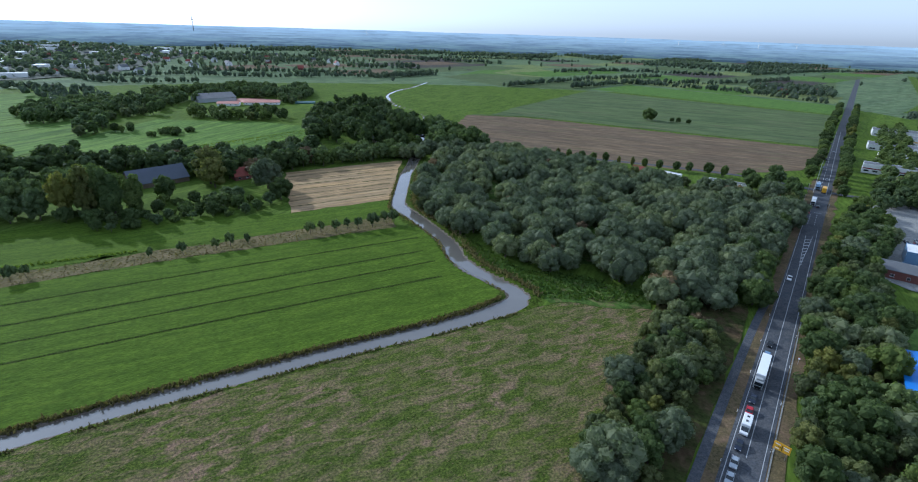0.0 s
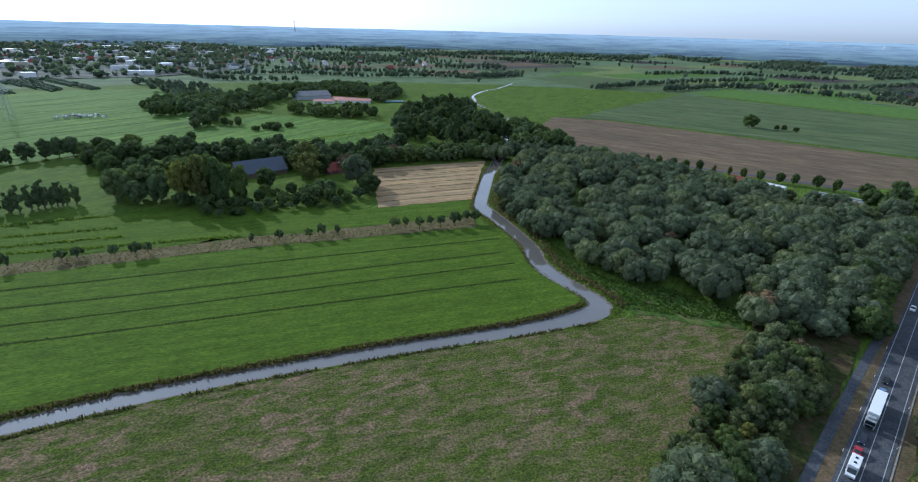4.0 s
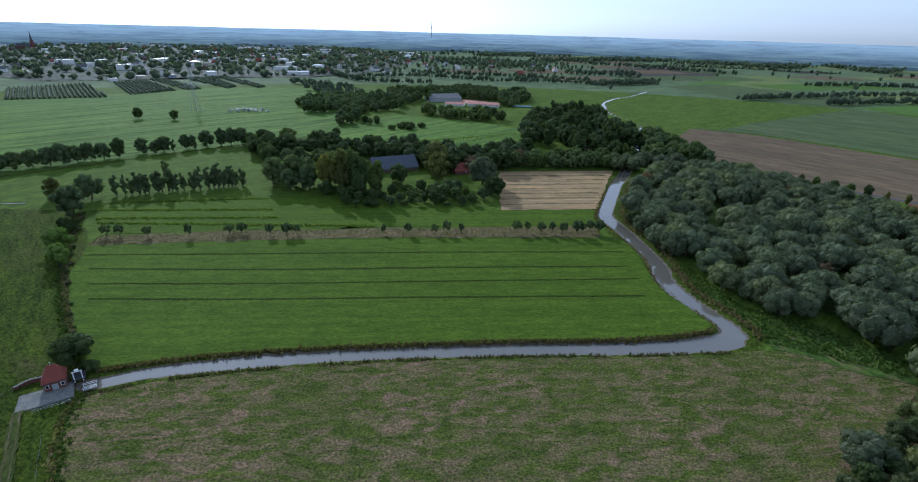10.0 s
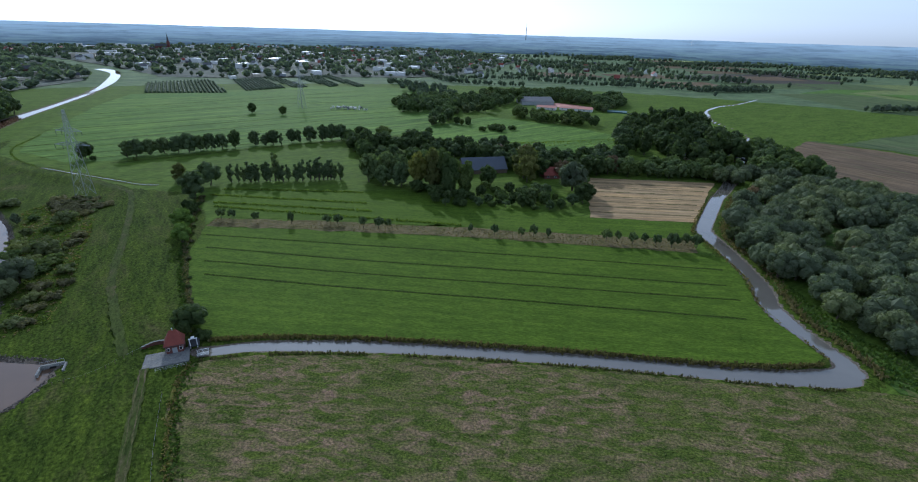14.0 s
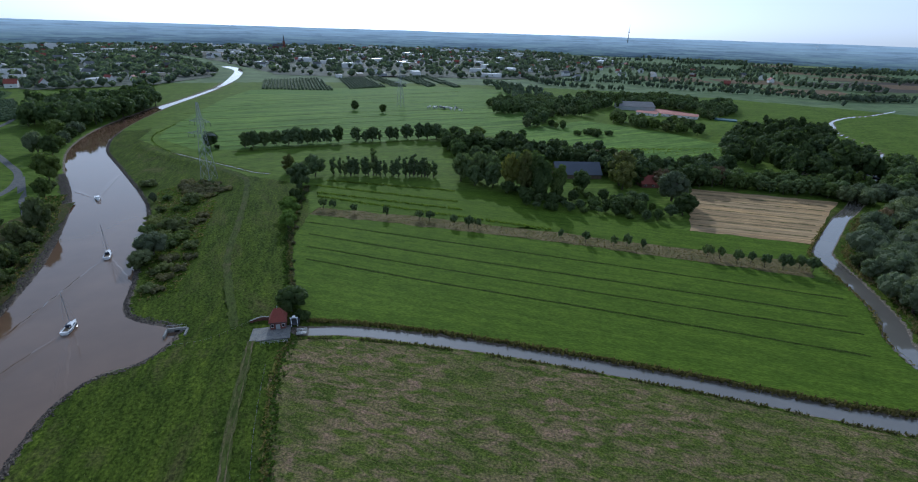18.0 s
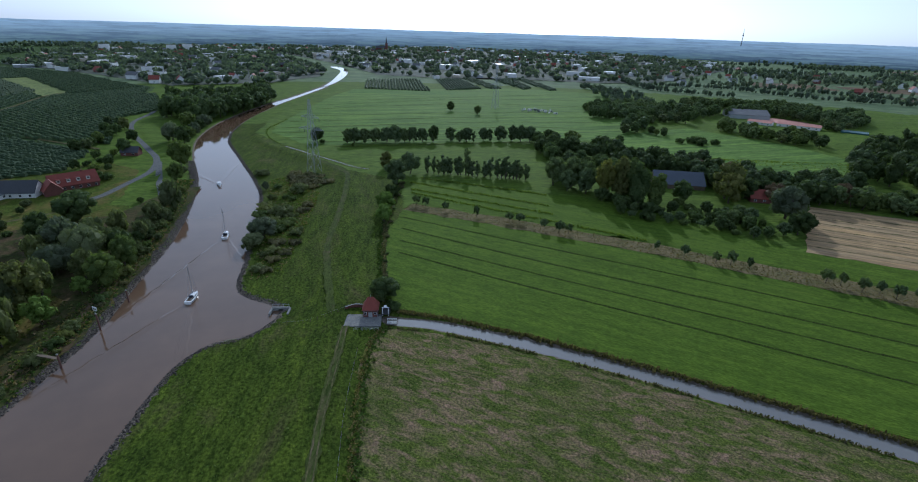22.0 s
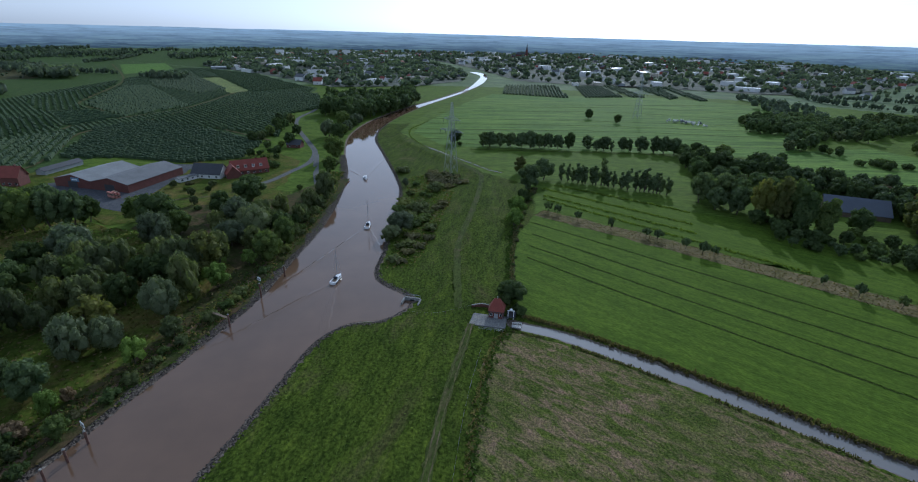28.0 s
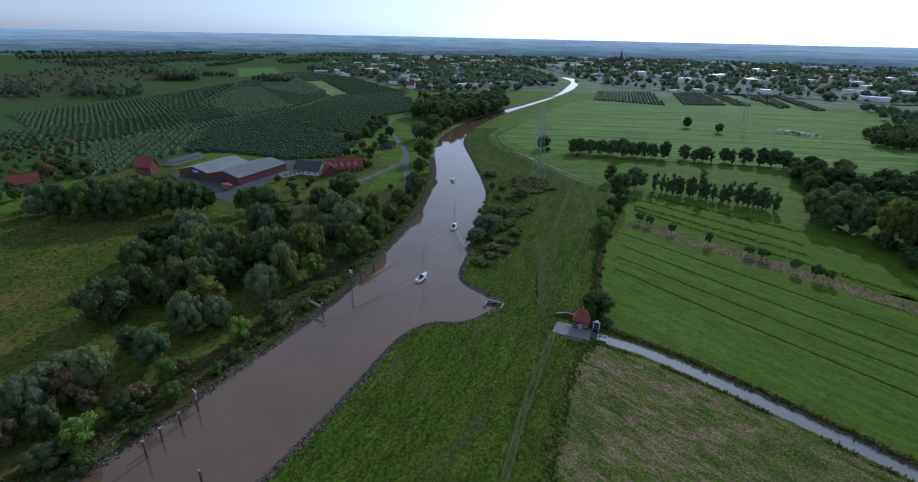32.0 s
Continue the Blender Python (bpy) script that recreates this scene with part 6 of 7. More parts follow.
for p, tall in WAKE:
    nn = across(p)
    last = None
    for i, (q, m) in enumerate(zip(p, nn)):
        t = math.sin(math.pi * i / (len(p) - 1)) ** 0.6 if i < len(p) - 1 else 0.0
        cur = [bm.verts.new((q[0] + m[0] * o, q[1] + m[1] * o, -0.61 + tall * t * u)) for o, u in ((-0.85, 0), (-0.4, 0.6), (0, 1), (0.4, 0.6), (0.85, 0))]
        if last:
            for e in range(4):
                bm.faces.new((last[e], last[e + 1], cur[e + 1], cur[e])).smooth = True
        last = cur
tagged(part("boat_wakes", bm, RIVER), "low wake waves spreading behind the boats", "waves", kind="stuff")

# power pylons
PYLON_FAR = (-517, 461)
py = thing("power_pylon", "tall galvanised lattice power pylon standing in the marsh", "pylon", pose(-343, 135, 0, 0, 0, 25))
for sx_, sy_ in ((-1, -1), (1, -1), (1, 1), (-1, 1)):
    tube("leg", (sx_ * 3.6, sy_ * 3.6, -0.3), (sx_ * 0.45, sy_ * 0.45, 50), 0.18, 0.1, STEEL, py, sides=5)
bm = bmesh.new()
levels = [50 * (1 - 0.86 ** k) / (1 - 0.86 ** 16) for k in range(17)]
half_w = lambda zz: 3.6 + (0.45 - 3.6) * zz / 50
for a, b in zip(levels, levels[1:]):
    wa, wb = half_w(a), half_w(b)
    for (x0, y0), (x1, y1) in (((-1, -1), (1, -1)), ((1, -1), (1, 1)), ((1, 1), (-1, 1)), ((-1, 1), (-1, -1))):
        stick(bm, (x0 * wa, y0 * wa, a), (x1 * wb, y1 * wb, b), 0.075, 0.075, 4)
        stick(bm, (x1 * wa, y1 * wa, a), (x0 * wb, y0 * wb, b), 0.075, 0.075, 4)
part("bracing", bm, STEEL, py)
for zz, span in ((30, 11.0), (38, 8.0)):
    for s in (-1, 1):
        bm = bmesh.new()
        w = half_w(zz)
        for yy in (-w, w):
            stick(bm, (s * w, yy, zz), (s * span, 0, zz + 0.2), 0.12, 0.1, 4)
            stick(bm, (s * w, yy, zz + 2.2), (s * span, 0, zz + 0.2), 0.11, 0.09, 4)
        for k in range(5):
            u = k / 5
            stick(bm, (s * (w + (span - w) * u), 0, zz + 0.1), (s * (w + (span - w) * (u + 0.2)), 0, zz + 2.2 * (1 - u) * 0.9), 0.05, 0.05, 4)
        part("cross_arm", bm, STEEL, py)
        for u in (0.55, 1.0):
            tube("insulator", (s * span * u, 0, zz), (s * span * u, 0, zz - 2.4), 0.12, 0.12, DARKTILE, py, sides=6)

copy_thing(py, pose(*PYLON_FAR, 0, 0, 0, 10))

# west bank fruit farm
big = thing("packing_barn", "twin-gabled brick packing barn with grey fibre-cement roofs", "barn", pose(-372, -92, 0, 0, 0, 144.6))
for off, length in ((-13.5, 38), (13.5, 46)):
    m = Matrix.Translation((length / 2 - 0, -off, 0))
    b = gable_walls(length, 26.9, 5.0, 8.2)
    b.transform(m)
    part("wall", b, BRICK, big)
    for side in (-1, 1):
        b = roof_slope(length, 26.9, 5.0, 8.2, side, 0.3)
        b.transform(m)
        part("roof", b, GREYROOF if off > 0 else PALEROOF, big)
    boxed("gate", (-0.08, 0.0, -off - 3.5, -off + 3.5, 0, 4.2), DARKTILE, big)
for k in range(6):
    boxed("window", (3 + k * 5, 6 + k * 5, 26.95, 27.05, 1.8, 3.0), WHITEPAINT, big)
boxed("door", (31.5, 36.5, 26.95, 27.06, 0, 3.6), CREAM, big)
boxed("sign_board", (-0.3, -0.1, 8, 14, 4.2, 6.6), BLUEPAINT, big, "light blue company sign board")
boxed("sign_mark", (-0.36, -0.31, 9, 13, 5.0, 5.8), WHITEPAINT, big)
for k, (a, b) in enumerate([(a, b) for a in range(4) for b in range(3)]):
    st = thing("crate_stack", "stack of reddish wooden fruit crates in the yard", "crates", pose(-350 + a * 1.25 - b * 0.9, -79 + b * 1.25 + a * 0.9, 0.17, 0, 0, 36), "fruit crates")
    for lv in range(5 - (a + b) % 2):
        boxed("crate", (-0.7, 0.7, -0.6, 0.6, lv * 0.75, 0.72 + lv * 0.75), SALMON if (lv + k) % 3 else WOOD, st, "", 0.04)
sheet("farm_yard", [(-386, -118), (-395, -120), (-400, -100), (-425, -50), (-420, -36), (-385, -46), (-344, -60), (-318, -66), (-333, -82), (-361, -102)], 0.16, ASPHALT, "grey paved yard round the packing barn", 0.5, category="yard")
sheet("farm_garden", [(-345, -150), (-338, -100), (-300, -72), (-296, -30), (-316, 20), (-365, 24), (-410, 36), (-445, 20), (-440, -120), (-400, -180)], 0.08, HERBS, "overgrown garden ground of grass and brown herbs", 0.8, category="garden")
sheet("farm_lawn", [(-405, -110), (-450, -120), (-470, -100), (-445, -50), (-424, -45), (-408, -90)], 0.145, MEADOW, "rough garden grass behind the packing barn", 0.8, category="lawn")
house("red_house", -398, -137, 70, 11, 9, 6.2, 12, BRICK, REDTILE, "tall brick house with a steep red roof", windows=3, chimney=True)
house("long_shed", -432, -122, 148, 30, 7, 2.8, 4.6, GREYWALL, DARKTILE, "long low shed with a dark roof", "shed")
house("farmhouse", -383, -26, 62, 20, 12, 3.4, 9.0, WHITEWALL, DARKTILE, "old farmhouse with a dark roof and white lower walls", windows=4)
home = house("farmhouse", -386, -1, 100, 24, 11, 3.6, 9.5, BRICK, REDTILE, "brick farmhouse with a red roof and dormers", windows=6, chimney=True)
for side in (-1, 1):
    for x in (-8, -3, 2, 7):
        d = boxed("dormer", (x - 0.9, x + 0.9, min(side * 2.2, side * 4.4), max(side * 2.2, side * 4.4), 5.0, 7.0), WHITEWALL, home, "white dormer")
        boxed("pane", (x - 0.6, x + 0.6, min(side * 4.41, side * 4.45), max(side * 4.41, side * 4.45), 5.6, 6.6), GLASS, d)
        boxed("dormer_roof", (x - 1.1, x + 1.1, min(side * 1.6, side * 4.7), max(side * 1.6, side * 4.7), 7.003, 7.2), REDTILE, d)
wing = house("farmhouse_wing", -377, -12, 10, 10, 9, 3.4, 8.4, BRICK, REDTILE, "gabled brick cross wing with a red roof", windows=2)
house("white_shed", -379, -38, 130, 19, 4.5, 2.8, 3.2, WHITEWALL, GREYROOF, "low white garage row", "shed", windows=5)
house("red_house", -377, -202, 120, 15, 9, 3.2, 8, BRICK, REDTILE, "brick cottage with a red roof among trees", windows=3)
house("lane_house", -462, 38, 60, 12, 8, 3, 6.5, BRICK, DARKTILE, "small brick house beside the lane", windows=2)
sheet("lane_lawn", [(-337, 12), (-363, 28), (-393, 47), (-360, 38), (-322, 30)], 0.13, MEADOW, "mown grass triangle beside the lane", 0.6, category="lawn")
sheet("lane_lawn", [(-432, 55), (-558, 56), (-636, 70), (-554, 84), (-452, 70), (-409, 63)], 0.135, MEADOW, "mown river dike beside the lane", 0.6, category="lawn")

# farm in the grove, stable yard, riverside houses
house("field_barn", -181, 331, 45, 33, 20, 3.2, 10, WOOD, BLUEGREY, "long barn with a blue-grey metal roof among trees", "barn")
house("cottage", -130, 346, 40, 16, 10, 3, 7.5, BRICK, REDTILE, "brick cottage with a red roof behind trees", windows=3)
house("riding_hall", -305, 715, 40, 48, 34, 5, 10, GREYWALL, GREYROOF, "large riding hall with a grey roof", "hall")
house("stable", -268, 672, 8, 26, 12, 3.2, 5, WHITEWALL, SALMON, "white stable with a salmon-coloured roof", "stable", windows=4)
house("stable", -232, 690, 12, 44, 14, 3.2, 5, WHITEWALL, SALMON, "long white stable with a salmon-coloured roof", "stable", windows=6)
sheet("riding_ground", [(-290, 705), (-222, 700), (-218, 735), (-280, 745)], 0.12, SALMON, "reddish sand riding ground", 0.6, category="ground")
hall("pool_cover", -182, 712, 15, 26, 15, 1.2, TURQ, TURQ, "low turquoise covered pool", parapet=0.2)
for x, y in ((-118, 565), (-62, 470)):
    house("riverside_house", x, y, 30, 13, 9, 3, 7, CREAM, DARKTILE, "small house hidden among tall trees", windows=2)
house("roadside_barn", 152, 371, -40, 12, 9, 3, 7, REDPAINT, REDTILE, "bright red roofed shed behind the copse", "shed")
hall("bus_shelter", 174, 368, -42, 14, 5, 3, WHITEWALL, WHITEWALL, "white flat-roofed market stall building", windows=2)
hall("bus_shelter", 206, 347, -35, 26, 6, 3, WHITEWALL, GREYROOF, "white flat-roofed market building", windows=3)
house("brick_house", 213, 305, 50, 12, 9, 3, 7, SALMON, REDTILE, "pinkish house with a red roof at the crossing", windows=2)

# works beyond the road
sheet("works_yard", [(196, 205), (215, 250), (262, 300), (330, 330), (420, 420), (560, 560), (620, 520), (420, 330), (260, 190), (215, 180)], 0.14, CONCRETE, "grey paved works yards", 0.8, category="yard")
sheet("works_lawn", [(160, 150), (172, 172), (190, 172), (210, 178), (186, 140), (165, 128)], 0.15, SUNNY, "bright lawn beside the blue-roofed hall", 0.5, category="lawn")
house("blue_hall", 151.5, 126, 52, 27, 20, 5.6, 7.4, GREYWALL, BLUEROOF, "hall with a bright blue roof", "hall", windows=6)
house("works_shed", 214, 204, -40, 34, 13, 4.2, 5.8, BRICK, GREYROOF, "long brick works shed with a pale roof", "shed", windows=6)
hall("works_hall", 236, 219, -40, 22, 14, 6, BLUEPAINT, WHITEWALL, "light blue workshop with a white roof")
for x, y, w, d, h, t, mt in [(358, 388, 34, 12, 7, -40, MAROON), (395, 372, 30, 12, 7, -40, MAROON), (410, 430, 40, 16, 5, -38, None), (450, 420, 30, 20, 8, -38, None), (445, 480, 46, 22, 5, -38, None), (500, 500, 40, 20, 8, -38, YELLOW), (520, 555, 60, 26, 6, -38, None)]:
    hall("works_building", x, y, t, w, d, h, WHITEWALL, GREYROOF, "white flat-roofed works building" + (" with a maroon band" if mt is MAROON else ""), 6, group="works buildings", band=mt)
house("works_shed", 334, 336, -30, 20, 10, 3.6, 5, CREAM, SALMON, "low building with a pinkish roof", "shed", windows=4)
for k in range(7):
    u = (k + 0.6) / 7.4
    a, b = np.array([-82, 280]) * (1 - u) + np.array([-106, 356]) * u, np.array([-30, 308]) * (1 - u) + np.array([-30, 396]) * u
    tagged(ribbon("stubble_row", np.array([a + (b - a) * t for t in np.linspace(0.02, 0.98, 24)]), 1.3, 0.075 + 0.03, DRYSTRIP, wobble=0.35), "darker strip of straw in the stubble field", "straw row", kind="structure")

# ---- road markings and traffic ----
U = np.array([0.625, 0.781])
V = np.array([-0.781, 0.625])          # to the north-west side
START = np.array([75.0, 98.0])


def at_road(k, off):
    return START + U * k + V * off


def marking(k0, k1, off, width, name="line"):
    p = np.array([at_road(k, off) for k in np.linspace(k0, k1, max(2, int((k1 - k0) / 10)))])
    return ribbon(name, p, width, 0.13, LINE, main_road)


marking(-80, 250, 3.75, 0.16, "edge_line")
marking(-80, 215, -3.75, 0.16, "edge_line")
marking(8, 150, 0.0, 0.18, "centre_line")
marking(300, 620, 3.75, 0.25, "edge_line"), marking(300, 620, -3.75, 0.25, "edge_line")
for k in range(12):
    marking(-76 + k * 6.5, -73 + k * 6.5, 0.0, 0.18, "dash")
for k in range(26):
    marking(310 + k * 12, 316 + k * 12, 0.0, 0.3, "dash")
for k in range(9):
    a = at_road(152 + k * 5, 0.2 + k * 0.06)
    b = at_road(154 + k * 5, -0.5 - k * 0.18)
    ribbon("hatch_mark", np.array([a, b]), 0.7, 0.131, LINE, main_road)
for off0, off1 in ((0.3, 0.9), (-0.3, -2.2)):
    ribbon("hatch_edge", np.array([at_road(150, 0), at_road(175, (off0 + off1) / 2), at_road(200, off1)]), 0.2, 0.132, LINE, main_road)
for k in range(5):
    marking(222 + k * 5, 224.5 + k * 5, 1.6, 0.25, "dash"), marking(222 + k * 5, 224.5 + k * 5, -1.6, 0.25, "dash")
ribbon("stop_line", np.array([at_road(249, -3.6), at_road(249, 0)]), 0.5, 0.133, LINE, main_road)
ribbon("stop_line", np.array([at_road(283, 3.6), at_road(283, 0)]), 0.5, 0.133, LINE, main_road)
tagged(ribbon("kerb", np.array([at_road(k, -5.1 - 0.0 * k) for k in range(-80, 110, 8)]), 0.35, 0.2, CONCRETE), "pale kerb along the road", "kerb", kind="structure")


def wheel(parent, x, y, r, w=0.22):
    t = tube("wheel", (x, y - w / 2, r), (x, y + w / 2, r), r, r, RUBBER, parent, sides=14)
    tube("rim", (x, y - w / 2 - 0.01, r), (x, y + w / 2 + 0.01, r), r * 0.6, r * 0.6, STEEL, t, sides=10)


def car_profile(length, width, prof, name, mat, root, label="", inset=0.0):
    """A body swept across the car from a side profile; the upper points lean inwards."""
    bm = bmesh.new()
    top = max(p[1] for p in prof)
    ring = []
    for s in (-1, 1):
        ring.append([bm.verts.new((x * length, s * (width / 2 - inset * max(0, zz - 0.75)), zz)) for x, zz in prof])
    bm.faces.new(ring[0]), bm.faces.new(ring[1][::-1])
    for k in range(len(prof)):
        j = (k + 1) % len(prof)
        bm.faces.new((ring[0][k], ring[1][k], ring[1][j], ring[0][j]))
    bmesh.ops.recalc_face_normals(bm, faces=bm.faces[:])
    bmesh.ops.bevel(bm, geom=bm.edges[:], offset=0.05, segments=1, affect="EDGES")
    return part(name, bm, mat, root, label)


def car(k, off, paint, colour, back=False, length=4.3):
    x, y = at_road(k, off)
    turn = math.degrees(math.atan2(U[1], U[0])) + (180 if not back else 0)
    root = thing("car", f"{colour} car on the main road", "car", pose(x, y, 0.13, 0, 0, turn), "cars on the road")
    car_profile(length, 1.78, [(-0.5, 0.35), (0.5, 0.3), (0.5, 0.62), (0.47, 0.74), (0.22, 0.92), (-0.48, 0.95), (-0.5, 0.8)], "body", paint, root)
    car_profile(length, 1.7, [(-0.47, 0.93), (0.22, 0.93), (0.06, 1.40), (-0.30, 1.42)], "windows", GLASS, root, "dark glass", 0.25)
    car_profile(length, 1.40, [(-0.31, 1.425), (0.055, 1.405), (0.03, 1.47), (-0.27, 1.49)], "roof", paint, root)
    for sx_ in (0.31, -0.30):
        for s in (-1, 1):
            wheel(root, sx_ * length, s * 0.8, 0.32)
    for s in (-1, 1):
        boxed("headlight", (length * 0.49, length * 0.508, s * 0.6 - 0.17, s * 0.6 + 0.17, 0.58, 0.72), WHITEPAINT, root, "clear headlight")
        boxed("rear_light", (-length * 0.508, -length * 0.49, s * 0.65 - 0.13, s * 0.65 + 0.13, 0.68, 0.84), REDPAINT, root, "red rear light")


def lorry(k, off, length, box_mat, cab_mat, label, back=False, cab=2.2, h=4.0):
    x, y = at_road(k, off)
    turn = math.degrees(math.atan2(U[1], U[0])) + (180 if not back else 0)
    root = thing("lorry", label, "lorry", pose(x, y, 0.13, 0, 0, turn), "lorries on the road")
    boxed("box_body", (-length / 2, length / 2 - cab - 0.6, -1.27, 1.27, 1.0, h), box_mat, root, "", 0.05)
    boxed("chassis", (-length / 2 + 0.2, length / 2 - 0.4, -0.9, 0.9, 0.55, 0.99), BLACKPAINT, root)
    cb = boxed("cab", (length / 2 - cab, length / 2, -1.22, 1.22, 0.5, 3.1), cab_mat, root, "", 0.12)
    boxed("windscreen", (length / 2, length / 2 + 0.03, -1.05, 1.05, 1.75, 2.75), GLASS, cb)
    boxed("grille", (length / 2, length / 2 + 0.04, -0.9, 0.9, 0.7, 1.5), BLACKPAINT, cb)
    boxed("wind_deflector", (length / 2 - cab + 0.1, length / 2 - 0.7, -1.0, 1.0, 3.11, 3.7), cab_mat, cb, "", 0.2)
    for fx in [length / 2 - 1.2] + ([-length / 2 + 1.5 + 1.3 * j for j in range(3)] if length > 10 else [-length / 2 + 1.2]):
        for s in (-1, 1):
            wheel(root, fx, s * 1.05, 0.5, 0.32)


lorry(47, 2.0, 16.2, WHITEPAINT, GREYWALL, "articulated lorry with a white box trailer")
x, y = at_road(19, 2.0)
van = thing("motorhome", "white motorhome in the queue of cars", "motorhome", pose(x, y, 0.13, 0, 0, math.degrees(math.atan2(U[1], U[0])) + 180))
boxed("body", (-3.4, 1.9, -1.12, 1.12, 0.6, 2.9), WHITEPAINT, van, "", 0.12)
car_profile(6.8, 2.0, [(0.27, 0.45), (0.5, 0.4), (0.5, 0.95), (0.42, 1.25), (0.27, 1.3)], "bonnet", WHITEPAINT, van)
car_profile(6.8, 1.9, [(0.281, 1.27), (0.42, 1.27), (0.33, 2.1), (0.281, 2.1)], "windscreen", GLASS, van, "dark windscreen", 0.1)
for kx in (-1.8, 0.2):
    boxed("skylight", (kx - 0.35, kx + 0.35, -0.3, 0.3, 2.905, 3.0), BLACKPAINT, van)
for wx in (2.3, -1.9):
    for s in (-1, 1):
        wheel(van, wx, s * 0.95, 0.36)
for k, off, paint, colour in [(-2, 2.1, SILVER, "silver"), (4, 2.1, SILVER, "silver"), (11, 2.2, DARKPAINT, "dark blue"), (26.5, 2.2, REDPAINT, "red"), (33, 2.2, DARKPAINT, "dark blue"), (60, 2.0, BLUEPAINT, "light blue"), (68.5, 2.1, BLACKPAINT, "black"), (132, 2.3, WHITEPAINT, "white")]:
    car(k, off, paint, colour)
lorry(-11, 2.0, 7.5, WHITEPAINT, WHITEPAINT, "white box van in the queue", cab=1.8, h=3.2)
lorry(312, 2.0, 10, BLUEPAINT, BLUEPAINT, "blue lorry at the crossing")
lorry(268, 2.0, 9, WHITEPAINT, WHITEPAINT, "white lorry waiting at the crossing")
lorry(305, -2.0, 9, YELLOW, YELLOW, "yellow delivery lorry at the crossing", True)
car(262, -1.0, BLACKPAINT, "black", True), car(245, 3.0, REDPAINT, "red"), car(330, 2, WHITEPAINT, "white"), car(345, -2, SILVER, "silver", True), car(390, 2, DARKPAINT, "dark blue"), car(430, 2, BLACKPAINT, "black"), car(470, -2, SILVER, "silver", True), car(520, 2, BLACKPAINT, "black")
for x, y, paint, colour in [(244, 250, WHITEPAINT, "white"), (247, 246, BLACKPAINT, "black"), (250, 243, REDPAINT, "red"), (254, 247, SILVER, "silver"), (249, 262, YELLOW, "yellow"), (222, 205, WHITEPAINT, "white"), (212, 214, WHITEPAINT, "white")]:
    q = thing("parked_car", f"{colour} car parked in the works yard", "car", pose(x, y, 0.16, 0, 0, 60), "parked cars")
    car_profile(4.4, 1.8, [(-0.5, 0.35), (0.5, 0.3), (0.5, 0.62), (0.47, 0.74), (0.22, 0.92), (-0.48, 0.95), (-0.5, 0.8)], "body", paint, q)
    car_profile(4.4, 1.7, [(-0.47, 0.93), (0.22, 0.93), (0.06, 1.40), (-0.30, 1.42)], "windows", GLASS, q, "dark glass", 0.25)
    for sx_ in (1.35, -1.3):
        for s in (-1, 1):
            wheel(q, sx_, s * 0.8, 0.32)
sg = thing("direction_sign", "yellow direction sign board on two steel posts", "road sign", pose(88.5, 104.5, 0, 0, 0, 130))
boxed("board", (-1.9, 1.9, -0.06, 0.06, 2.0, 4.4), YELLOW, sg, "yellow board", 0.03)
for x0, z0, w0, h0 in ((-1.6, 3.5, 1.3, 0.3), (-1.6, 2.9, 1.1, 0.25), (0.4, 3.6, 1.2, 0.3), (0.5, 2.4, 1.0, 0.25)):
    boxed("lettering_bar", (x0, x0 + w0, 0.061, 0.075, z0, z0 + h0), WHITEPAINT, sg)
boxed("arrow_mark", (-0.1, 0.06, 0.061, 0.075, 2.2, 3.9), BLACKPAINT, sg), boxed("arrow_mark", (-0.1, 0.9, 0.0765, 0.085, 3.0, 3.16), BLACKPAINT, sg)
for x in (-1.3, 1.3):
    tube("post", (x, -0.12, -0.2), (x, -0.12, 4.2), 0.07, 0.07, STEEL, sg)
sg = thing("direction_sign", "back of a white road sign beside the trees", "road sign", pose(141, 167, 0, 0, 0, 130))
boxed("board", (-1.4, 1.4, -0.05, 0.05, 3.0, 5.2), WHITEPAINT, sg)
for x in (-1.0, 1.0):
    tube("post", (x, -0.12, -0.2), (x, -0.12, 5.0), 0.07, 0.07, STEEL, sg)
sp = thing("speed_sign", "round red and white traffic sign on a post", "road sign", pose(118.5, 142, 0, 0, 0, 130))
tube("post", (0, 0, -0.2), (0, 0, 2.9), 0.05, 0.05, STEEL, sp)
tube("disc", (0, 0.04, 2.5), (0, 0.08, 2.5), 0.45, 0.45, REDPAINT, sp, sides=18), tube("disc_face", (0, 0.082, 2.5), (0, 0.1, 2.5), 0.33, 0.33, WHITEPAINT, sp, sides=18)
for k in range(14):
    x, y = at_road(-30 + k * 11, 4.9 if k % 2 else -4.6)
    d = thing("delineator_post", "white roadside delineator post with a black band", "post", pose(x, y, 0.05), "delineator posts")
    boxed("post", (-0.06, 0.06, -0.05, 0.05, 0, 1.0), WHITEPAINT, d), boxed("band", (-0.062, 0.062, -0.052, 0.052, 0.7, 0.85), BLACKPAINT, d)
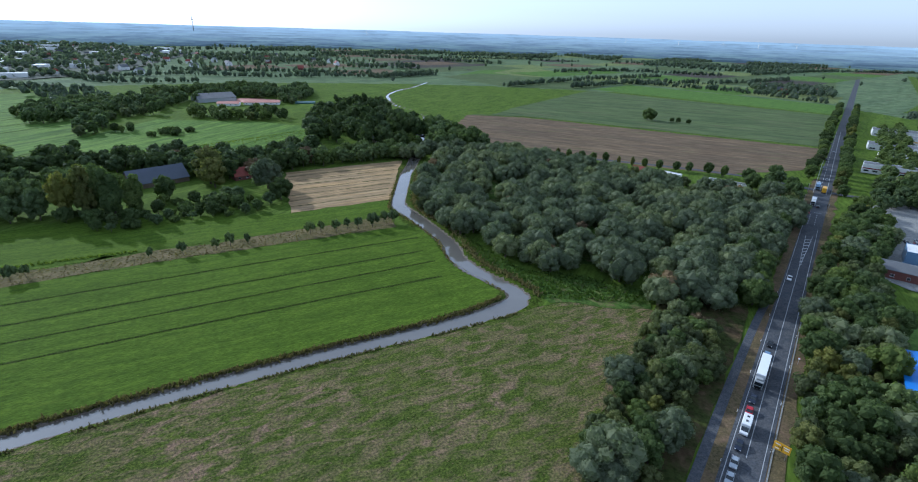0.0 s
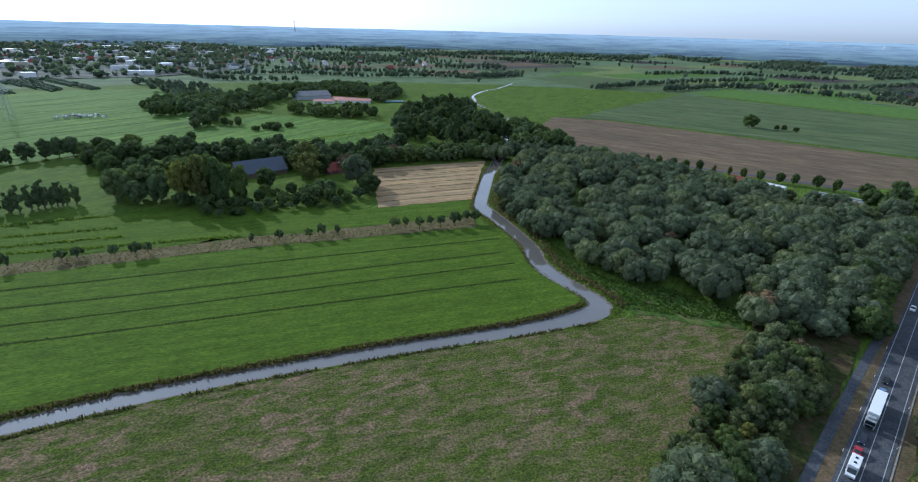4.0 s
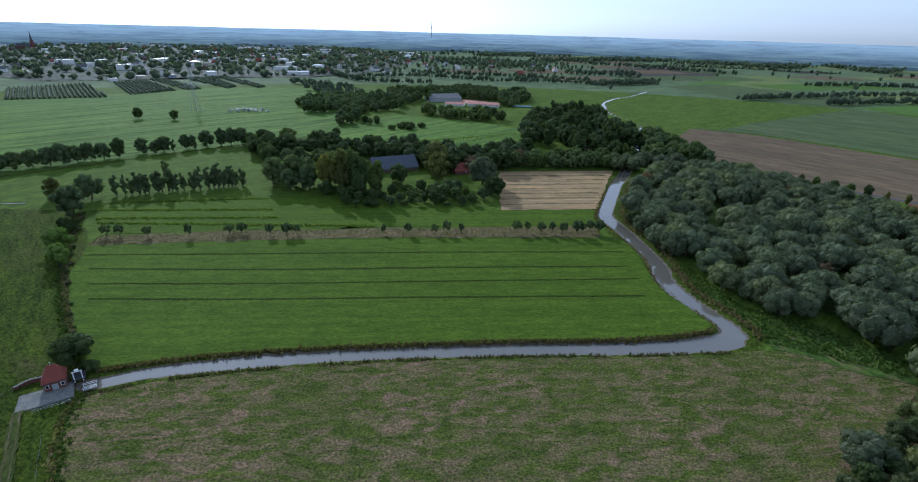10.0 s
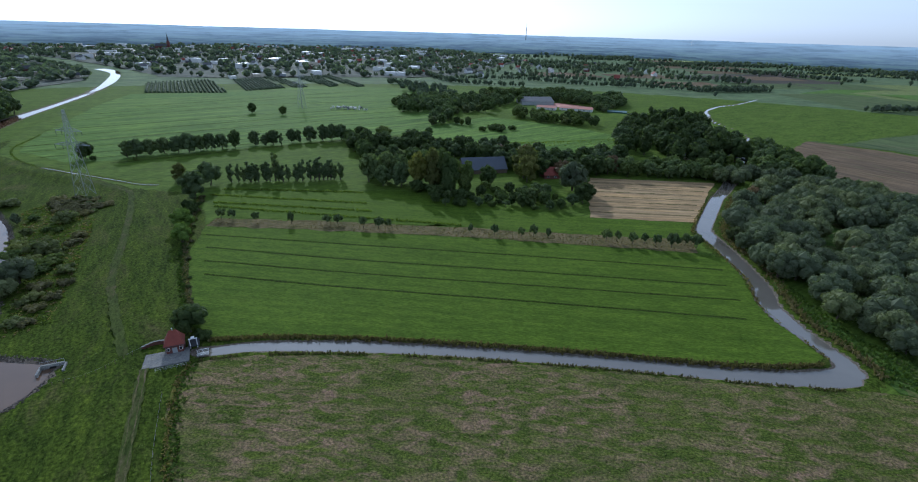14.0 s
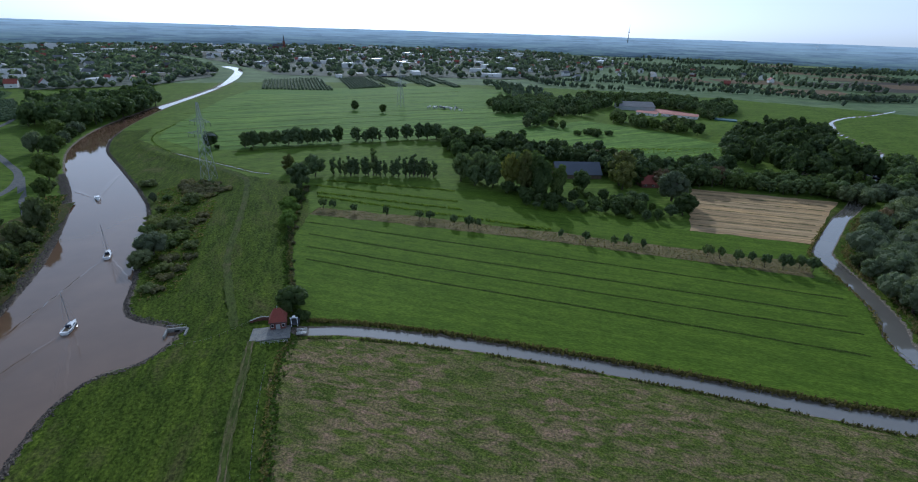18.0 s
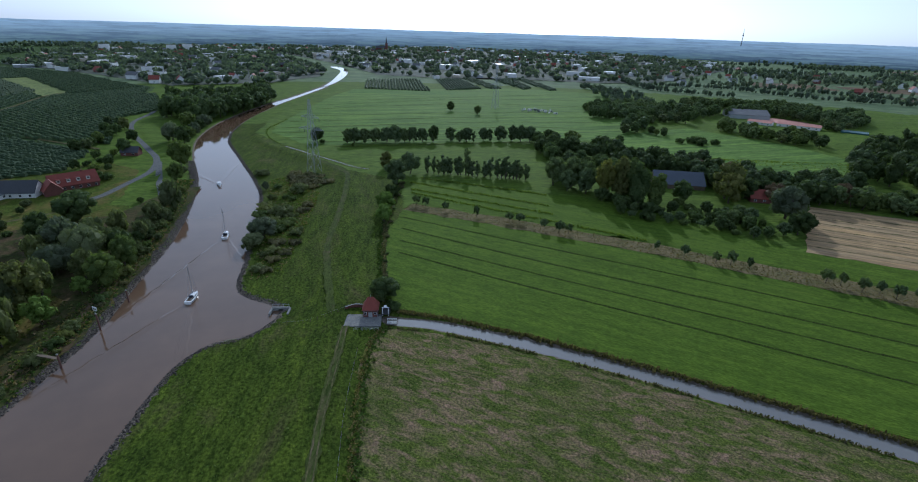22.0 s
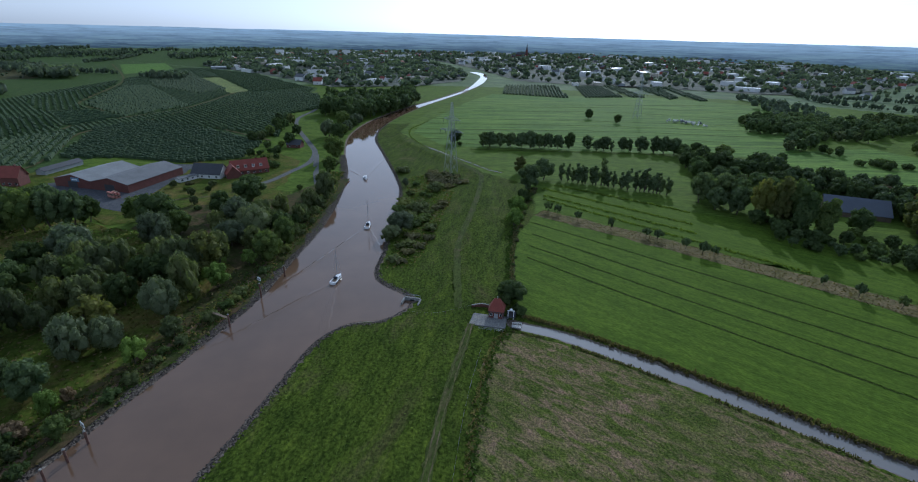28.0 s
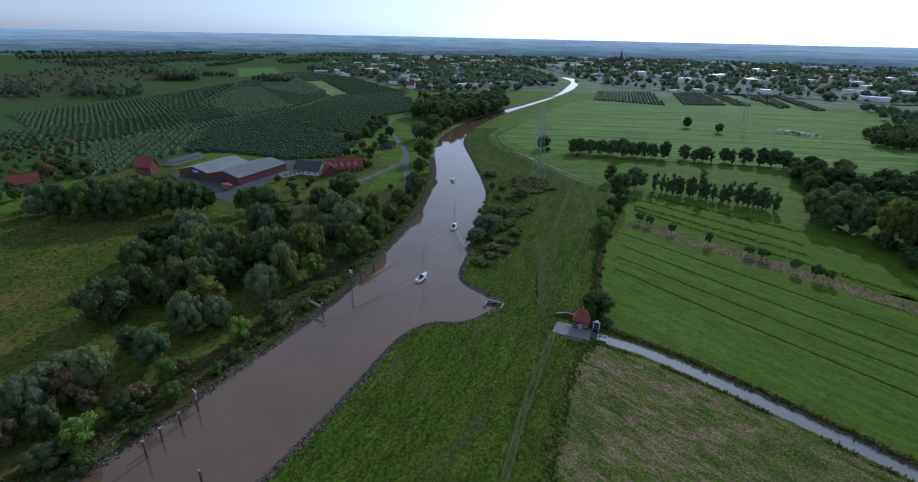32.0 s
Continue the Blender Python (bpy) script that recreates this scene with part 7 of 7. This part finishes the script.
for k, off in ((252, -6), (290, -6), (268, 7), (300, 7)):
    x, y = at_road(k, off)
    d = thing("traffic_light", "grey traffic light mast at the crossing", "traffic light", pose(x, y, 0, 0, 0, 40), "traffic lights")
    tube("mast", (0, 0, -0.2), (0, 0, 6), 0.12, 0.09, STEEL, d), tube("arm", (0, 0, 5.8), (-3, 0, 6), 0.07, 0.06, STEEL, d)
    boxed("signal_head", (-3.2, -2.85, -0.2, 0.2, 5.2, 6.2), BLACKPAINT, d)


# ---- orchards ----
def orchard(poly, turn, gap, h, name="orchard", label="dense dark rows of low fruit trees", step=3.2, avoid=(), clear=(), floor=True):
    """Rows of clipped fruit trees: ragged hedges, one object."""
    poly = np.array(poly, float)
    c = poly.mean(0)
    a = radians(turn)
    u, v = np.array([math.cos(a), math.sin(a)]), np.array([-math.sin(a), math.cos(a)])
    q = (poly - c) @ np.c_[u, v]
    r = np.random.default_rng(int(abs(c[0])) + 3)
    verts, faces = [], []
    for w in np.arange(q[:, 1].min() + gap / 2, q[:, 1].max(), gap):
        s = np.arange(q[:, 0].min(), q[:, 0].max(), step)
        pts = c + s[:, None] * u + w * v
        ok = inside(pts[:, 0], pts[:, 1], poly)
        for other in avoid:
            ok &= ~inside(pts[:, 0], pts[:, 1], other)
        for line in clear:
            ok &= distance(pts[:, 0], pts[:, 1], line) > 5
        for p in pts[ok] + r.normal(0, 0.3, (ok.sum(), 2)):
            k, hh, wd, ln = len(verts), h * r.uniform(0.75, 1.15), min(1.5, gap * 0.3) * r.uniform(0.8, 1.2), step * 0.62
            for du, dv, dz in ((-ln, -wd, 0), (ln, -wd, 0), (ln, wd, 0), (-ln, wd, 0), (-ln * 0.8, -wd * 0.7, hh * 0.8), (ln * 0.8, -wd * 0.7, hh * 0.85), (ln * 0.8, wd * 0.7, hh * 0.8), (-ln * 0.8, wd * 0.7, hh * 0.75), (r.normal(0, 0.4), 0, hh)):
                e = p + u * du + v * dv
                verts.append((e[0], e[1], dz + (0.1 if dz == 0 else r.normal(0, 0.12) + 0.1)))
            faces += [tuple(k + i for i in f) for f in ((0, 1, 5, 4), (1, 2, 6, 5), (2, 3, 7, 6), (3, 0, 4, 7), (4, 5, 8), (5, 6, 8), (6, 7, 8), (7, 4, 8))]
    if floor:
        field("orchard_floor", poly, 0, ORCHARD_GROUND, "grassy floor between the fruit tree rows", 0.6)
    return tagged(part(name, raw(name, verts, faces, APPLE), None), label, "orchard", kind="stuff")


ORCHARDS = [
    ([(-470, -130), (-596, -132), (-626, -97), (-607, -63), (-487, 12), (-430, -7), (-428, -48), (-457, -88)], 55, 4.2, 2.6),
    ([(-390, -180), (-509, -216), (-576, -168), (-572, -144), (-462, -137), (-405, -160)], 4, 6.5, 3.2),
    ([(-626, -93), (-710, -53), (-814, 57), (-844, 112), (-690, 97), (-645, 45), (-512, 28), (-590, -49)], 20, 5.5, 3.0),
    ([(-779, -180), (-992, -172), (-1002, -137), (-738, -63), (-668, -122)], 160, 9, 3.4),
    ([(-718, -200), (-717, -155), (-664, -126), (-615, -157)], 120, 8, 3.2),
    ([(-836, -258), (-1046, -189), (-803, -192), (-730, -172), (-724, -207)], 15, 7, 3.0),
    ([(-1094, -149), (-1298, -95), (-1165, -75), (-930, -20), (-875, -56), (-979, -124)], 165, 9, 3.4),
    ([(-1386, -72), (-1220, 37), (-934, 107), (-880, 18), (-1150, -28)], 20, 8, 3.2),
    ([(-577, -320), (-623, -265), (-692, -200), (-625, -170), (-533, -210), (-493, -277)], 20, 6.5, 3.0),
    ([(-791, 411), (-915, 480), (-897, 587), (-713, 493)], 150, 5.5, 3.2),
    ([(-715, 527), (-873, 616), (-861, 672), (-705, 596)], 150, 5.5, 3.2),
    ([(-823, 727), (-826, 785), (-675, 689), (-663, 660)], 150, 6, 3.6),
    ([(-827, 792), (-828, 818), (-632, 712), (-633, 692)], 150, 6, 3.6),
    ([(-880, 690), (-870, 712), (-690, 632), (-700, 610)], 150, 5.5, 3.2)]
TRACKS = [([(-395, -165), (-460, -140), (-575, -140), (-640, -90), (-720, -50), (-820, 60), (-860, 120)], 3.0), ([(-493, 20), (-600, -45), (-640, -95)], 3.0), ([(-655, -125), (-730, -60), (-880, -5), (-905, 40)], 4.0), ([(-600, -160), (-720, -150), (-800, -190), (-1050, -185), (-1250, -215), (-1560, -285)], 3.0)]
for poly, turn, gap, h in ORCHARDS:
    orchard(poly, turn, gap, h)
REST = [(-470, -230), (-640, -330), (-700, -375), (-860, -280), (-1110, -200), (-1400, -120), (-1400, -60), (-930, 118), (-640, 38), (-480, -20)]
orchard(REST, 22, 5.2, 1.7, avoid=[p for p, *_ in ORCHARDS] + [[(-1139, -73), (-1158, -32), (-902, 15), (-865, -13)], [(-405, -110), (-450, -120), (-490, -100), (-445, -40), (-400, -30)]], clear=[l for l, _ in TRACKS], step=4.0, floor=False)
for line, w in TRACKS:
    LAID[0] += 1
    road("farm_track", line, w, TRACKSOIL, "pale grassy track between the orchards", 0.02 + LAID[0] * 0.005, 10, 0.3)


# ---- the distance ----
# haze is painted into this leaf tone: paler, cooler and more translucent
HAZED_FARLEAF = leafage("far_tree_leaves", (0.105, 0.138, 0.10), (0.155, 0.185, 0.135), 0.2, 0.5)


def clumps(name, pts, lo, hi, label, seed, category="wood", wide=0.55):
    """Far trees as small ragged crowns on short stems, one object."""
    r = np.random.default_rng(seed)
    verts, faces, k = [], [], 0
    for x, y in pts:
        h = r.uniform(lo, hi)
        w = h * wide * r.uniform(0.8, 1.3)
        v = ICO_V * (1 + r.normal(0, 0.22, (len(ICO_V), 1))) * (w * 0.6, w * 0.6, h * 0.46) + (x, y, h * 0.54)
        verts.append(v)
        faces += (ICO_F + k).tolist()
        k += len(v)
        n = 10
        d = r.normal(0, 1, (n, 3))
        d[:, 2] = abs(d[:, 2])
        d /= np.linalg.norm(d, axis=1)[:, None]
        c = d * (w * 0.62, w * 0.62, h * 0.48) + (x, y, h * 0.54)
        t = np.cross(d, r.normal(0, 1, d.shape))
        t /= np.linalg.norm(t, axis=1)[:, None]
        b = np.cross(d, t)
        s = w * 0.3
        verts.append(np.stack([c - t * s, c - b * s + d * s * 0.3, c + t * s, c + b * s + d * s * 0.3], 1).reshape(-1, 3))
        faces += (np.arange(n * 4).reshape(-1, 4) + k).tolist()
        k += n * 4
    return tagged(part(name, raw(name, np.vstack(verts), faces, HAZED_FARLEAF), None), label, category, kind="stuff")


def hedge(line, gap, seed, spread=2.0):
    r = np.random.default_rng(seed)
    p = smooth_line(line, gap)
    return p + r.normal(0, spread, p.shape)


HEDGES = [[(-602, 975), (-505, 1060), (-369, 1052), (-248, 1089)], [(-239, 1102), (-185, 1116), (-152, 1117), (-17, 1255)], [(409, 1123), (527, 1042), (595, 966), (650, 850)], [(814, 1848), (1015, 1817), (1059, 1745)], [(-648, 795), (-541, 756), (-490, 690), (-448, 600)],
          [(120, 985), (330, 1180), (560, 1330)], [(-700, 1000), (-560, 900), (-420, 930)], [(300, 1400), (520, 1500), (760, 1420)], [(-100, 1900), (200, 2000), (500, 1950)], [(900, 1500), (1300, 1750), (1700, 1800)], [(800, 700), (1100, 1000), (1400, 1250)], [(-900, -300), (-1000, -420), (-1150, -480)], [(-1250, -220), (-1300, -330), (-1500, -460)], [(-1700, -800), (-1800, -600), (-1850, -400)], [(-1600, -350), (-1750, -300), (-2000, -280)], [(-2100, -250), (-2150, -500), (-2250, -800)], [(640, 690), (800, 780), (980, 830)], [(-564, 1142), (-367, 1179), (-159, 1182)], [(-136, 1099), (-70, 1150), (-13, 1213)], [(-136, 1112), (-70, 1162), (-13, 1225)], [(250, 1000), (420, 1120), (640, 1180), (900, 1330)]]
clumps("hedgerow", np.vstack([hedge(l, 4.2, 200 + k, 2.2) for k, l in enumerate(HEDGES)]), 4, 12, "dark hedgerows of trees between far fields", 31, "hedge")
WOODS = [[(262, 2200), (545, 2500), (436, 2150), (246, 2050)], [(587, 2300), (821, 2400), (666, 2100)], [(809, 2053), (1027, 2110), (885, 1814)], [(680, 1140), (801, 1060), (717, 925), (620, 1000)], [(-220, 1400), (-80, 1420), (-60, 1380), (-210, 1360)], [(-430, 640), (-560, 720), (-520, 760), (-420, 690)], [(-1500, -480), (-1300, -420), (-1330, -380), (-1480, -430)], [(-850, -330), (-940, -350), (-920, -300), (-850, -300)],
         [(1000, 1500), (1400, 1900), (1300, 2100), (950, 1700)], [(1500, 1500), (1900, 1600), (1800, 1900)], [(-1150, -170), (-1180, -90), (-1100, -100)], [(-700, 1500), (-450, 1450), (-300, 1600), (-500, 1700)], [(-400, 2000), (0, 2200), (-200, 2350)],
         [(-896, -482), (-880, -422), (-1039, -495), (-1026, -549)], [(-879, -381), (-861, -343), (-930, -365), (-940, -400)], [(-1607, -700), (-1544, -573), (-1620, -580), (-1680, -700)], [(-1671, -604), (-1684, -493), (-1760, -500), (-1750, -620)], [(-1907, -547), (-1922, -329), (-2050, -330), (-2050, -560)],
         [(-1900, -900), (-2100, -650), (-2200, -700), (-2000, -1000)], [(-1750, -150), (-1900, -40), (-2100, -60), (-1900, -200)], [(-1500, -1000), (-1700, -900), (-1750, -980)],
         [(-764, 2116), (-622, 2500), (-580, 2450), (-700, 2080)], [(-241, 2054), (-443, 1895), (-480, 1960), (-300, 2130)], [(81, 2317), (206, 2366), (230, 2300), (100, 2260)], [(281, 2254), (462, 2253), (450, 2190), (290, 2190)], [(593, 2500), (658, 2440), (620, 2380), (560, 2440)], [(900, 2200), (1100, 2300), (1150, 2200), (950, 2120)], [(1250, 2150), (1500, 2050), (1480, 1980), (1230, 2080)]]
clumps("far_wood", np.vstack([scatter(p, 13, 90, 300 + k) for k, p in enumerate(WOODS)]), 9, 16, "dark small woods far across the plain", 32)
clumps("poplar_group", scatter([(-1168, -345), (-1151, -271), (-1230, -285), (-1240, -360)], 11, 40, 350), 15, 22, "tall dark poplars beside the moor", 37, "trees")
lone = scatter([(-900, 600), (-300, 1000), (200, 1050), (1500, 1200), (1800, 2000), (0, 2300), (-1200, 1900)], 90, 70, 33)
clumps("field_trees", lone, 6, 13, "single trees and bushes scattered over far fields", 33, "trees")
moor = scatter([(-795, -431), (-903, -399), (-1096, -442), (-1165, -329), (-1594, -430), (-1691, -534), (-1377, -665), (-1269, -673)], 16, 170, 34)
clumps("moor_scrub", moor, 3, 8, "scattered scrub on the brown moor", 34, "bushes", 0.8)
TOWN_SOUTH = [(-940, 150), (-930, 300), (-1020, 436), (-1160, 508), (-1300, 528), (-2450, 700), (-2300, 100), (-1500, -80), (-1250, 40)]
TOWN = [(-1010, 560), (-890, 660), (-860, 760), (-690, 905), (-640, 1050), (-850, 1900), (-1600, 2300), (-2300, 1700), (-2450, 720), (-1300, 620), (-1160, 592)]
field("town_ground", TOWN_SOUTH, 0, TOWNFLOOR, "built-up ground of a small town", 2)
town_sheet = field("town_ground", TOWN, 0, TOWNFLOOR, "built-up ground of a small town", 4)


def in_groups(p, size, least):
    """Keeps the places that fall into loose groups."""
    return p[np.array([noise.noise((x / size, y / size, 7.0)) > least for x, y in p])]


def clear_of_river(p, gap=26):
    return p[distance(p[:, 0], p[:, 1], RIVER_POLY, True) > gap]


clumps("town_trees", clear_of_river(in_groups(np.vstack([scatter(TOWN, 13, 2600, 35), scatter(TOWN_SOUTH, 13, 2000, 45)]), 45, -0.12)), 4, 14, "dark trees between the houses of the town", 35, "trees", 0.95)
VILLAGE = [(-620, 1020), (-480, 1120), (-300, 1150), (-150, 1500), (-300, 1780), (-900, 1880), (-960, 1250)]
clumps("village_trees", in_groups(scatter(VILLAGE, 14, 700, 36), 60, 0.1), 7, 14, "trees round a far village", 36, "trees")
rt = random.Random(77)
PATTERN = []
for w, d, e, rg, wall, roof, lab in [(12, 9, 5, 9.5, WHITEWALL, REDTILE, "white house with a red roof"), (11, 9, 4, 8.5, BRICK, REDTILE, "brick house with a red roof"), (13, 10, 5, 9, BRICK, DARKTILE, "brick house with a dark roof"), (14, 9, 5.5, 9, CREAM, DARKTILE, "cream house with a dark roof"), (16, 10, 6, 10, WHITEWALL, GREYROOF, "white house with a grey roof")]:
    PATTERN.append(house("town_house", 0, 0, 0, w, d, e, rg, wall, roof, lab + " in the town", group="town houses", windows=1, base=-900))
spots = np.vstack([clear_of_river(scatter(TOWN, 40, 130, 37)), clear_of_river(scatter(TOWN_SOUTH, 36, 100, 47)), scatter(VILLAGE, 55, 28, 38), scatter([(690, 1120), (790, 1060), (720, 930), (640, 1000)], 35, 8, 39)])
for x, y in spots:
    copy_thing(PATTERN[rt.randrange(5)], pose(x, y, 0, 0, 0, rt.uniform(0, 180)) @ Matrix.Scale(rt.uniform(0.95, 1.3), 4))
for o in PATTERN:
    for q in (*o.children_recursive, o):
        bpy.data.objects.remove(q)
for x, y, w, d, h, t in [(-1059, 345, 42, 20, 7, 115), (-1033, 262, 46, 14, 5, 105), (-1110, 300, 34, 16, 5, 110), (-1180, 430, 60, 24, 6, 115), (-1259, 419, 40, 22, 6, 110), (-1240, 300, 50, 18, 5, 110), (-1650, 711, 60, 18, 12, 60), (-1780, 820, 80, 20, 12, 60), (-1871, 928, 60, 18, 12, 60), (-1802, 1346, 60, 26, 8, 40), (-1140, 1069, 60, 26, 8, 40), (-1080, 1000, 40, 20, 9, 40), (-1180, 1160, 44, 22, 9, 40), (-1680, 1765, 70, 30, 9, 40), (-1529, 1791, 60, 30, 8, 40), (-1300, 1500, 70, 30, 7, 40), (-994, 1276, 50, 20, 7, 40), (-1420, 1400, 50, 30, 8, 40), (-900, 690, 26, 14, 6, 150), (-905, 640, 30, 12, 5, 150), (-880, 735, 22, 16, 6, 150), (-1380, -30, 50, 16, 6, 95), (-1500, 60, 120, 14, 9, 95)]:
    hall("town_hall_building", x, y, t, w, d, h, rt.choice([WHITEWALL, WHITEWALL, GREYWALL, CREAM]), rt.choice([WHITEWALL, GREYROOF, GREYROOF]), "large pale flat-roofed town building", 1, group="large town buildings")
for x, y in np.vstack([clear_of_river(scatter(TOWN, 62, 64, 57), 45), clear_of_river(scatter(TOWN_SOUTH, 52, 50, 58), 45)]):
    hall("town_block", x, y, rt.choice([30, 60, 110, 150]), rt.uniform(24, 60), rt.uniform(12, 22), rt.uniform(7, 12), WHITEWALL, rt.choice([WHITEWALL, GREYROOF, WHITEPAINT]), "pale flat-roofed block in the town", 0, group="town blocks")
for x, y in ((-1996, 150), (-2030, 390), (-1960, 330)):
    hall("tower_block", x, y, 100, 26, 14, 22, WHITEWALL, GREYROOF, "pale residential tower block", 6, group="tower blocks")
ch = thing("church", "brick church with a tall slender spire", "church", pose(-2079, 1177, 0, 0, 0, 30))
part("nave", gable_walls(46, 16, 10, 19), BRICK, ch)
for s in (-1, 1):
    part("roof", roof_slope(46, 16, 10, 19, s), DARKTILE, ch)
boxed("tower", (23.1, 31, -4, 4, 0, 30), BRICK, ch)
tube("spire", (27, 0, 30), (27, 0, 58), 4.0, 0.2, DARKTILE, ch, sides=8)
ms = thing("radio_mast", "thin radio mast on the horizon", "mast", pose(-1850, 4080, 0))
tube("shaft", (0, 0, 0), (0, 0, 138), 3.0, 1.8, DARKTILE, ms), tube("platform", (0, 0, 112), (0, 0, 118), 6, 6, DARKTILE, ms), tube("aerial", (0, 0, 138), (0, 0, 165), 1.4, 1.0, DARKTILE, ms)
for k, (hd, rr) in enumerate([(-19, 4300), (-24, 4300), (-28, 4200), (-31, 4200), (-34, 4200), (8, 4300)]):
    a = radians(90 + hd)
    wt = thing("wind_turbine", "white wind turbine far away on the plain", "wind turbine", pose(math.cos(a) * rr, math.sin(a) * rr, 0, 0, 0, hd), "wind turbines")
    tube("tower", (0, 0, 0), (0, 0, 62), 2.2, 1.3, WHITEPAINT, wt), boxed("nacelle", (-1.6, 1.6, -5, 3, 61.8, 65), WHITEPAINT, wt)
    for b in range(3):
        an = b * math.tau / 3 + k * 0.7
        tube("blade", (0, -5.2, 63.5), (math.cos(an) * 26, -5.2, 63.5 + math.sin(an) * 26), 1.2, 0.3, WHITEPAINT, wt, sides=5)
sw = thing("switchyard", "cluster of pale switchyard gear in the marsh", "switchyard", pose(-462, 492, 0, 0, 0, 20))
for k in range(34):
    x, y = rt.uniform(-26, 24), rt.uniform(-8, 8)
    h = rt.uniform(2, 6)
    tube("frame_post", (x, y, 0), (x, y, h), 0.25, 0.2, STEEL, sw, sides=5)
    boxed("cabinet", (x - 1.2, x + 1.2, y - 0.7, y + 0.7, h * 0.4, h * 0.4 + 1.4), (WHITEWALL, BLUEGREY, GREYWALL)[k % 3], sw)


# far belts of trees across the plain, mile after mile
rb = random.Random(91)
belts = []
for k in range(46):
    a, rad = radians(rb.uniform(50, 205)), rb.uniform(1750, 2560)
    x, y, run, tilt = math.cos(a) * rad, math.sin(a) * rad, rb.uniform(60, 260), a + math.pi / 2 + rb.uniform(-0.5, 0.5)
    belts.append(hedge([(x - math.cos(tilt) * run, y - math.sin(tilt) * run), (x, y), (x + math.cos(tilt) * run, y + math.sin(tilt) * run)], 8, 400 + k, 6.0))
belts = np.vstack(belts)
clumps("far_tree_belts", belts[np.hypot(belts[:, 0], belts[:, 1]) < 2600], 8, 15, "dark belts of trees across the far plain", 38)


# backdrop: fields and wooded ridges ring behind ring, haze painted into their glowing tones
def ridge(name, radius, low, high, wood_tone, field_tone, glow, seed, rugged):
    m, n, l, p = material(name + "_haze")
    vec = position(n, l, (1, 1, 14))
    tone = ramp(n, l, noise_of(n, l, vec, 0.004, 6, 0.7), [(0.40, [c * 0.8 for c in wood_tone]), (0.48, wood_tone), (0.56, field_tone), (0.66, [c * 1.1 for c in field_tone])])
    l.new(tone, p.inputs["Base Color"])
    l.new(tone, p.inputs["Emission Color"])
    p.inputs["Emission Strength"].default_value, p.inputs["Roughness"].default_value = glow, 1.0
    p.inputs["Specular IOR Level"].default_value = 0.0
    k = int(math.tau * radius / 14)
    verts, faces = [], []
    for i in range(k):
        a = i * math.tau / k
        c, s = math.cos(a), math.sin(a)
        big = noise.noise((c * 12.4, s * 12.4, seed)) * 0.5 + 0.5
        fine = noise.noise((c * radius * 0.03, s * radius * 0.03, seed + 3)) + 0.6 * noise.noise((c * radius * 0.11, s * radius * 0.11, seed + 9))
        h = low + (high - low) * big + fine * rugged
        verts += [(c * radius, s * radius, -1), (c * radius, s * radius, h)]
        j = (i + 1) % k
        faces.append((2 * i, 2 * j, 2 * j + 1, 2 * i + 1))
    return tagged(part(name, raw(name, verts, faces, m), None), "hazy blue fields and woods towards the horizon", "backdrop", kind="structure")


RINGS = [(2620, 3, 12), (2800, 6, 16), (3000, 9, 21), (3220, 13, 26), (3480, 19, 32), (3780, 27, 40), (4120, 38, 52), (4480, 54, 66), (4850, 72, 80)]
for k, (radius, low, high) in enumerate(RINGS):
    # outer rings: paler, bluer tones and more glow in place of haze
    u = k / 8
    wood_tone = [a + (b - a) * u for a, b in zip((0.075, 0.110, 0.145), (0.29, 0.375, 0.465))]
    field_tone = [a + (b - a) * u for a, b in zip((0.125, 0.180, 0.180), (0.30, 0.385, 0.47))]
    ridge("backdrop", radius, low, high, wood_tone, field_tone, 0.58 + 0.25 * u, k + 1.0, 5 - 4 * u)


# the patterns from which the trees were copied are taken away again
for roots in KINDS.values():
    for root in roots:
        for ob in (*root.children_recursive, root):
            bpy.data.objects.remove(ob)
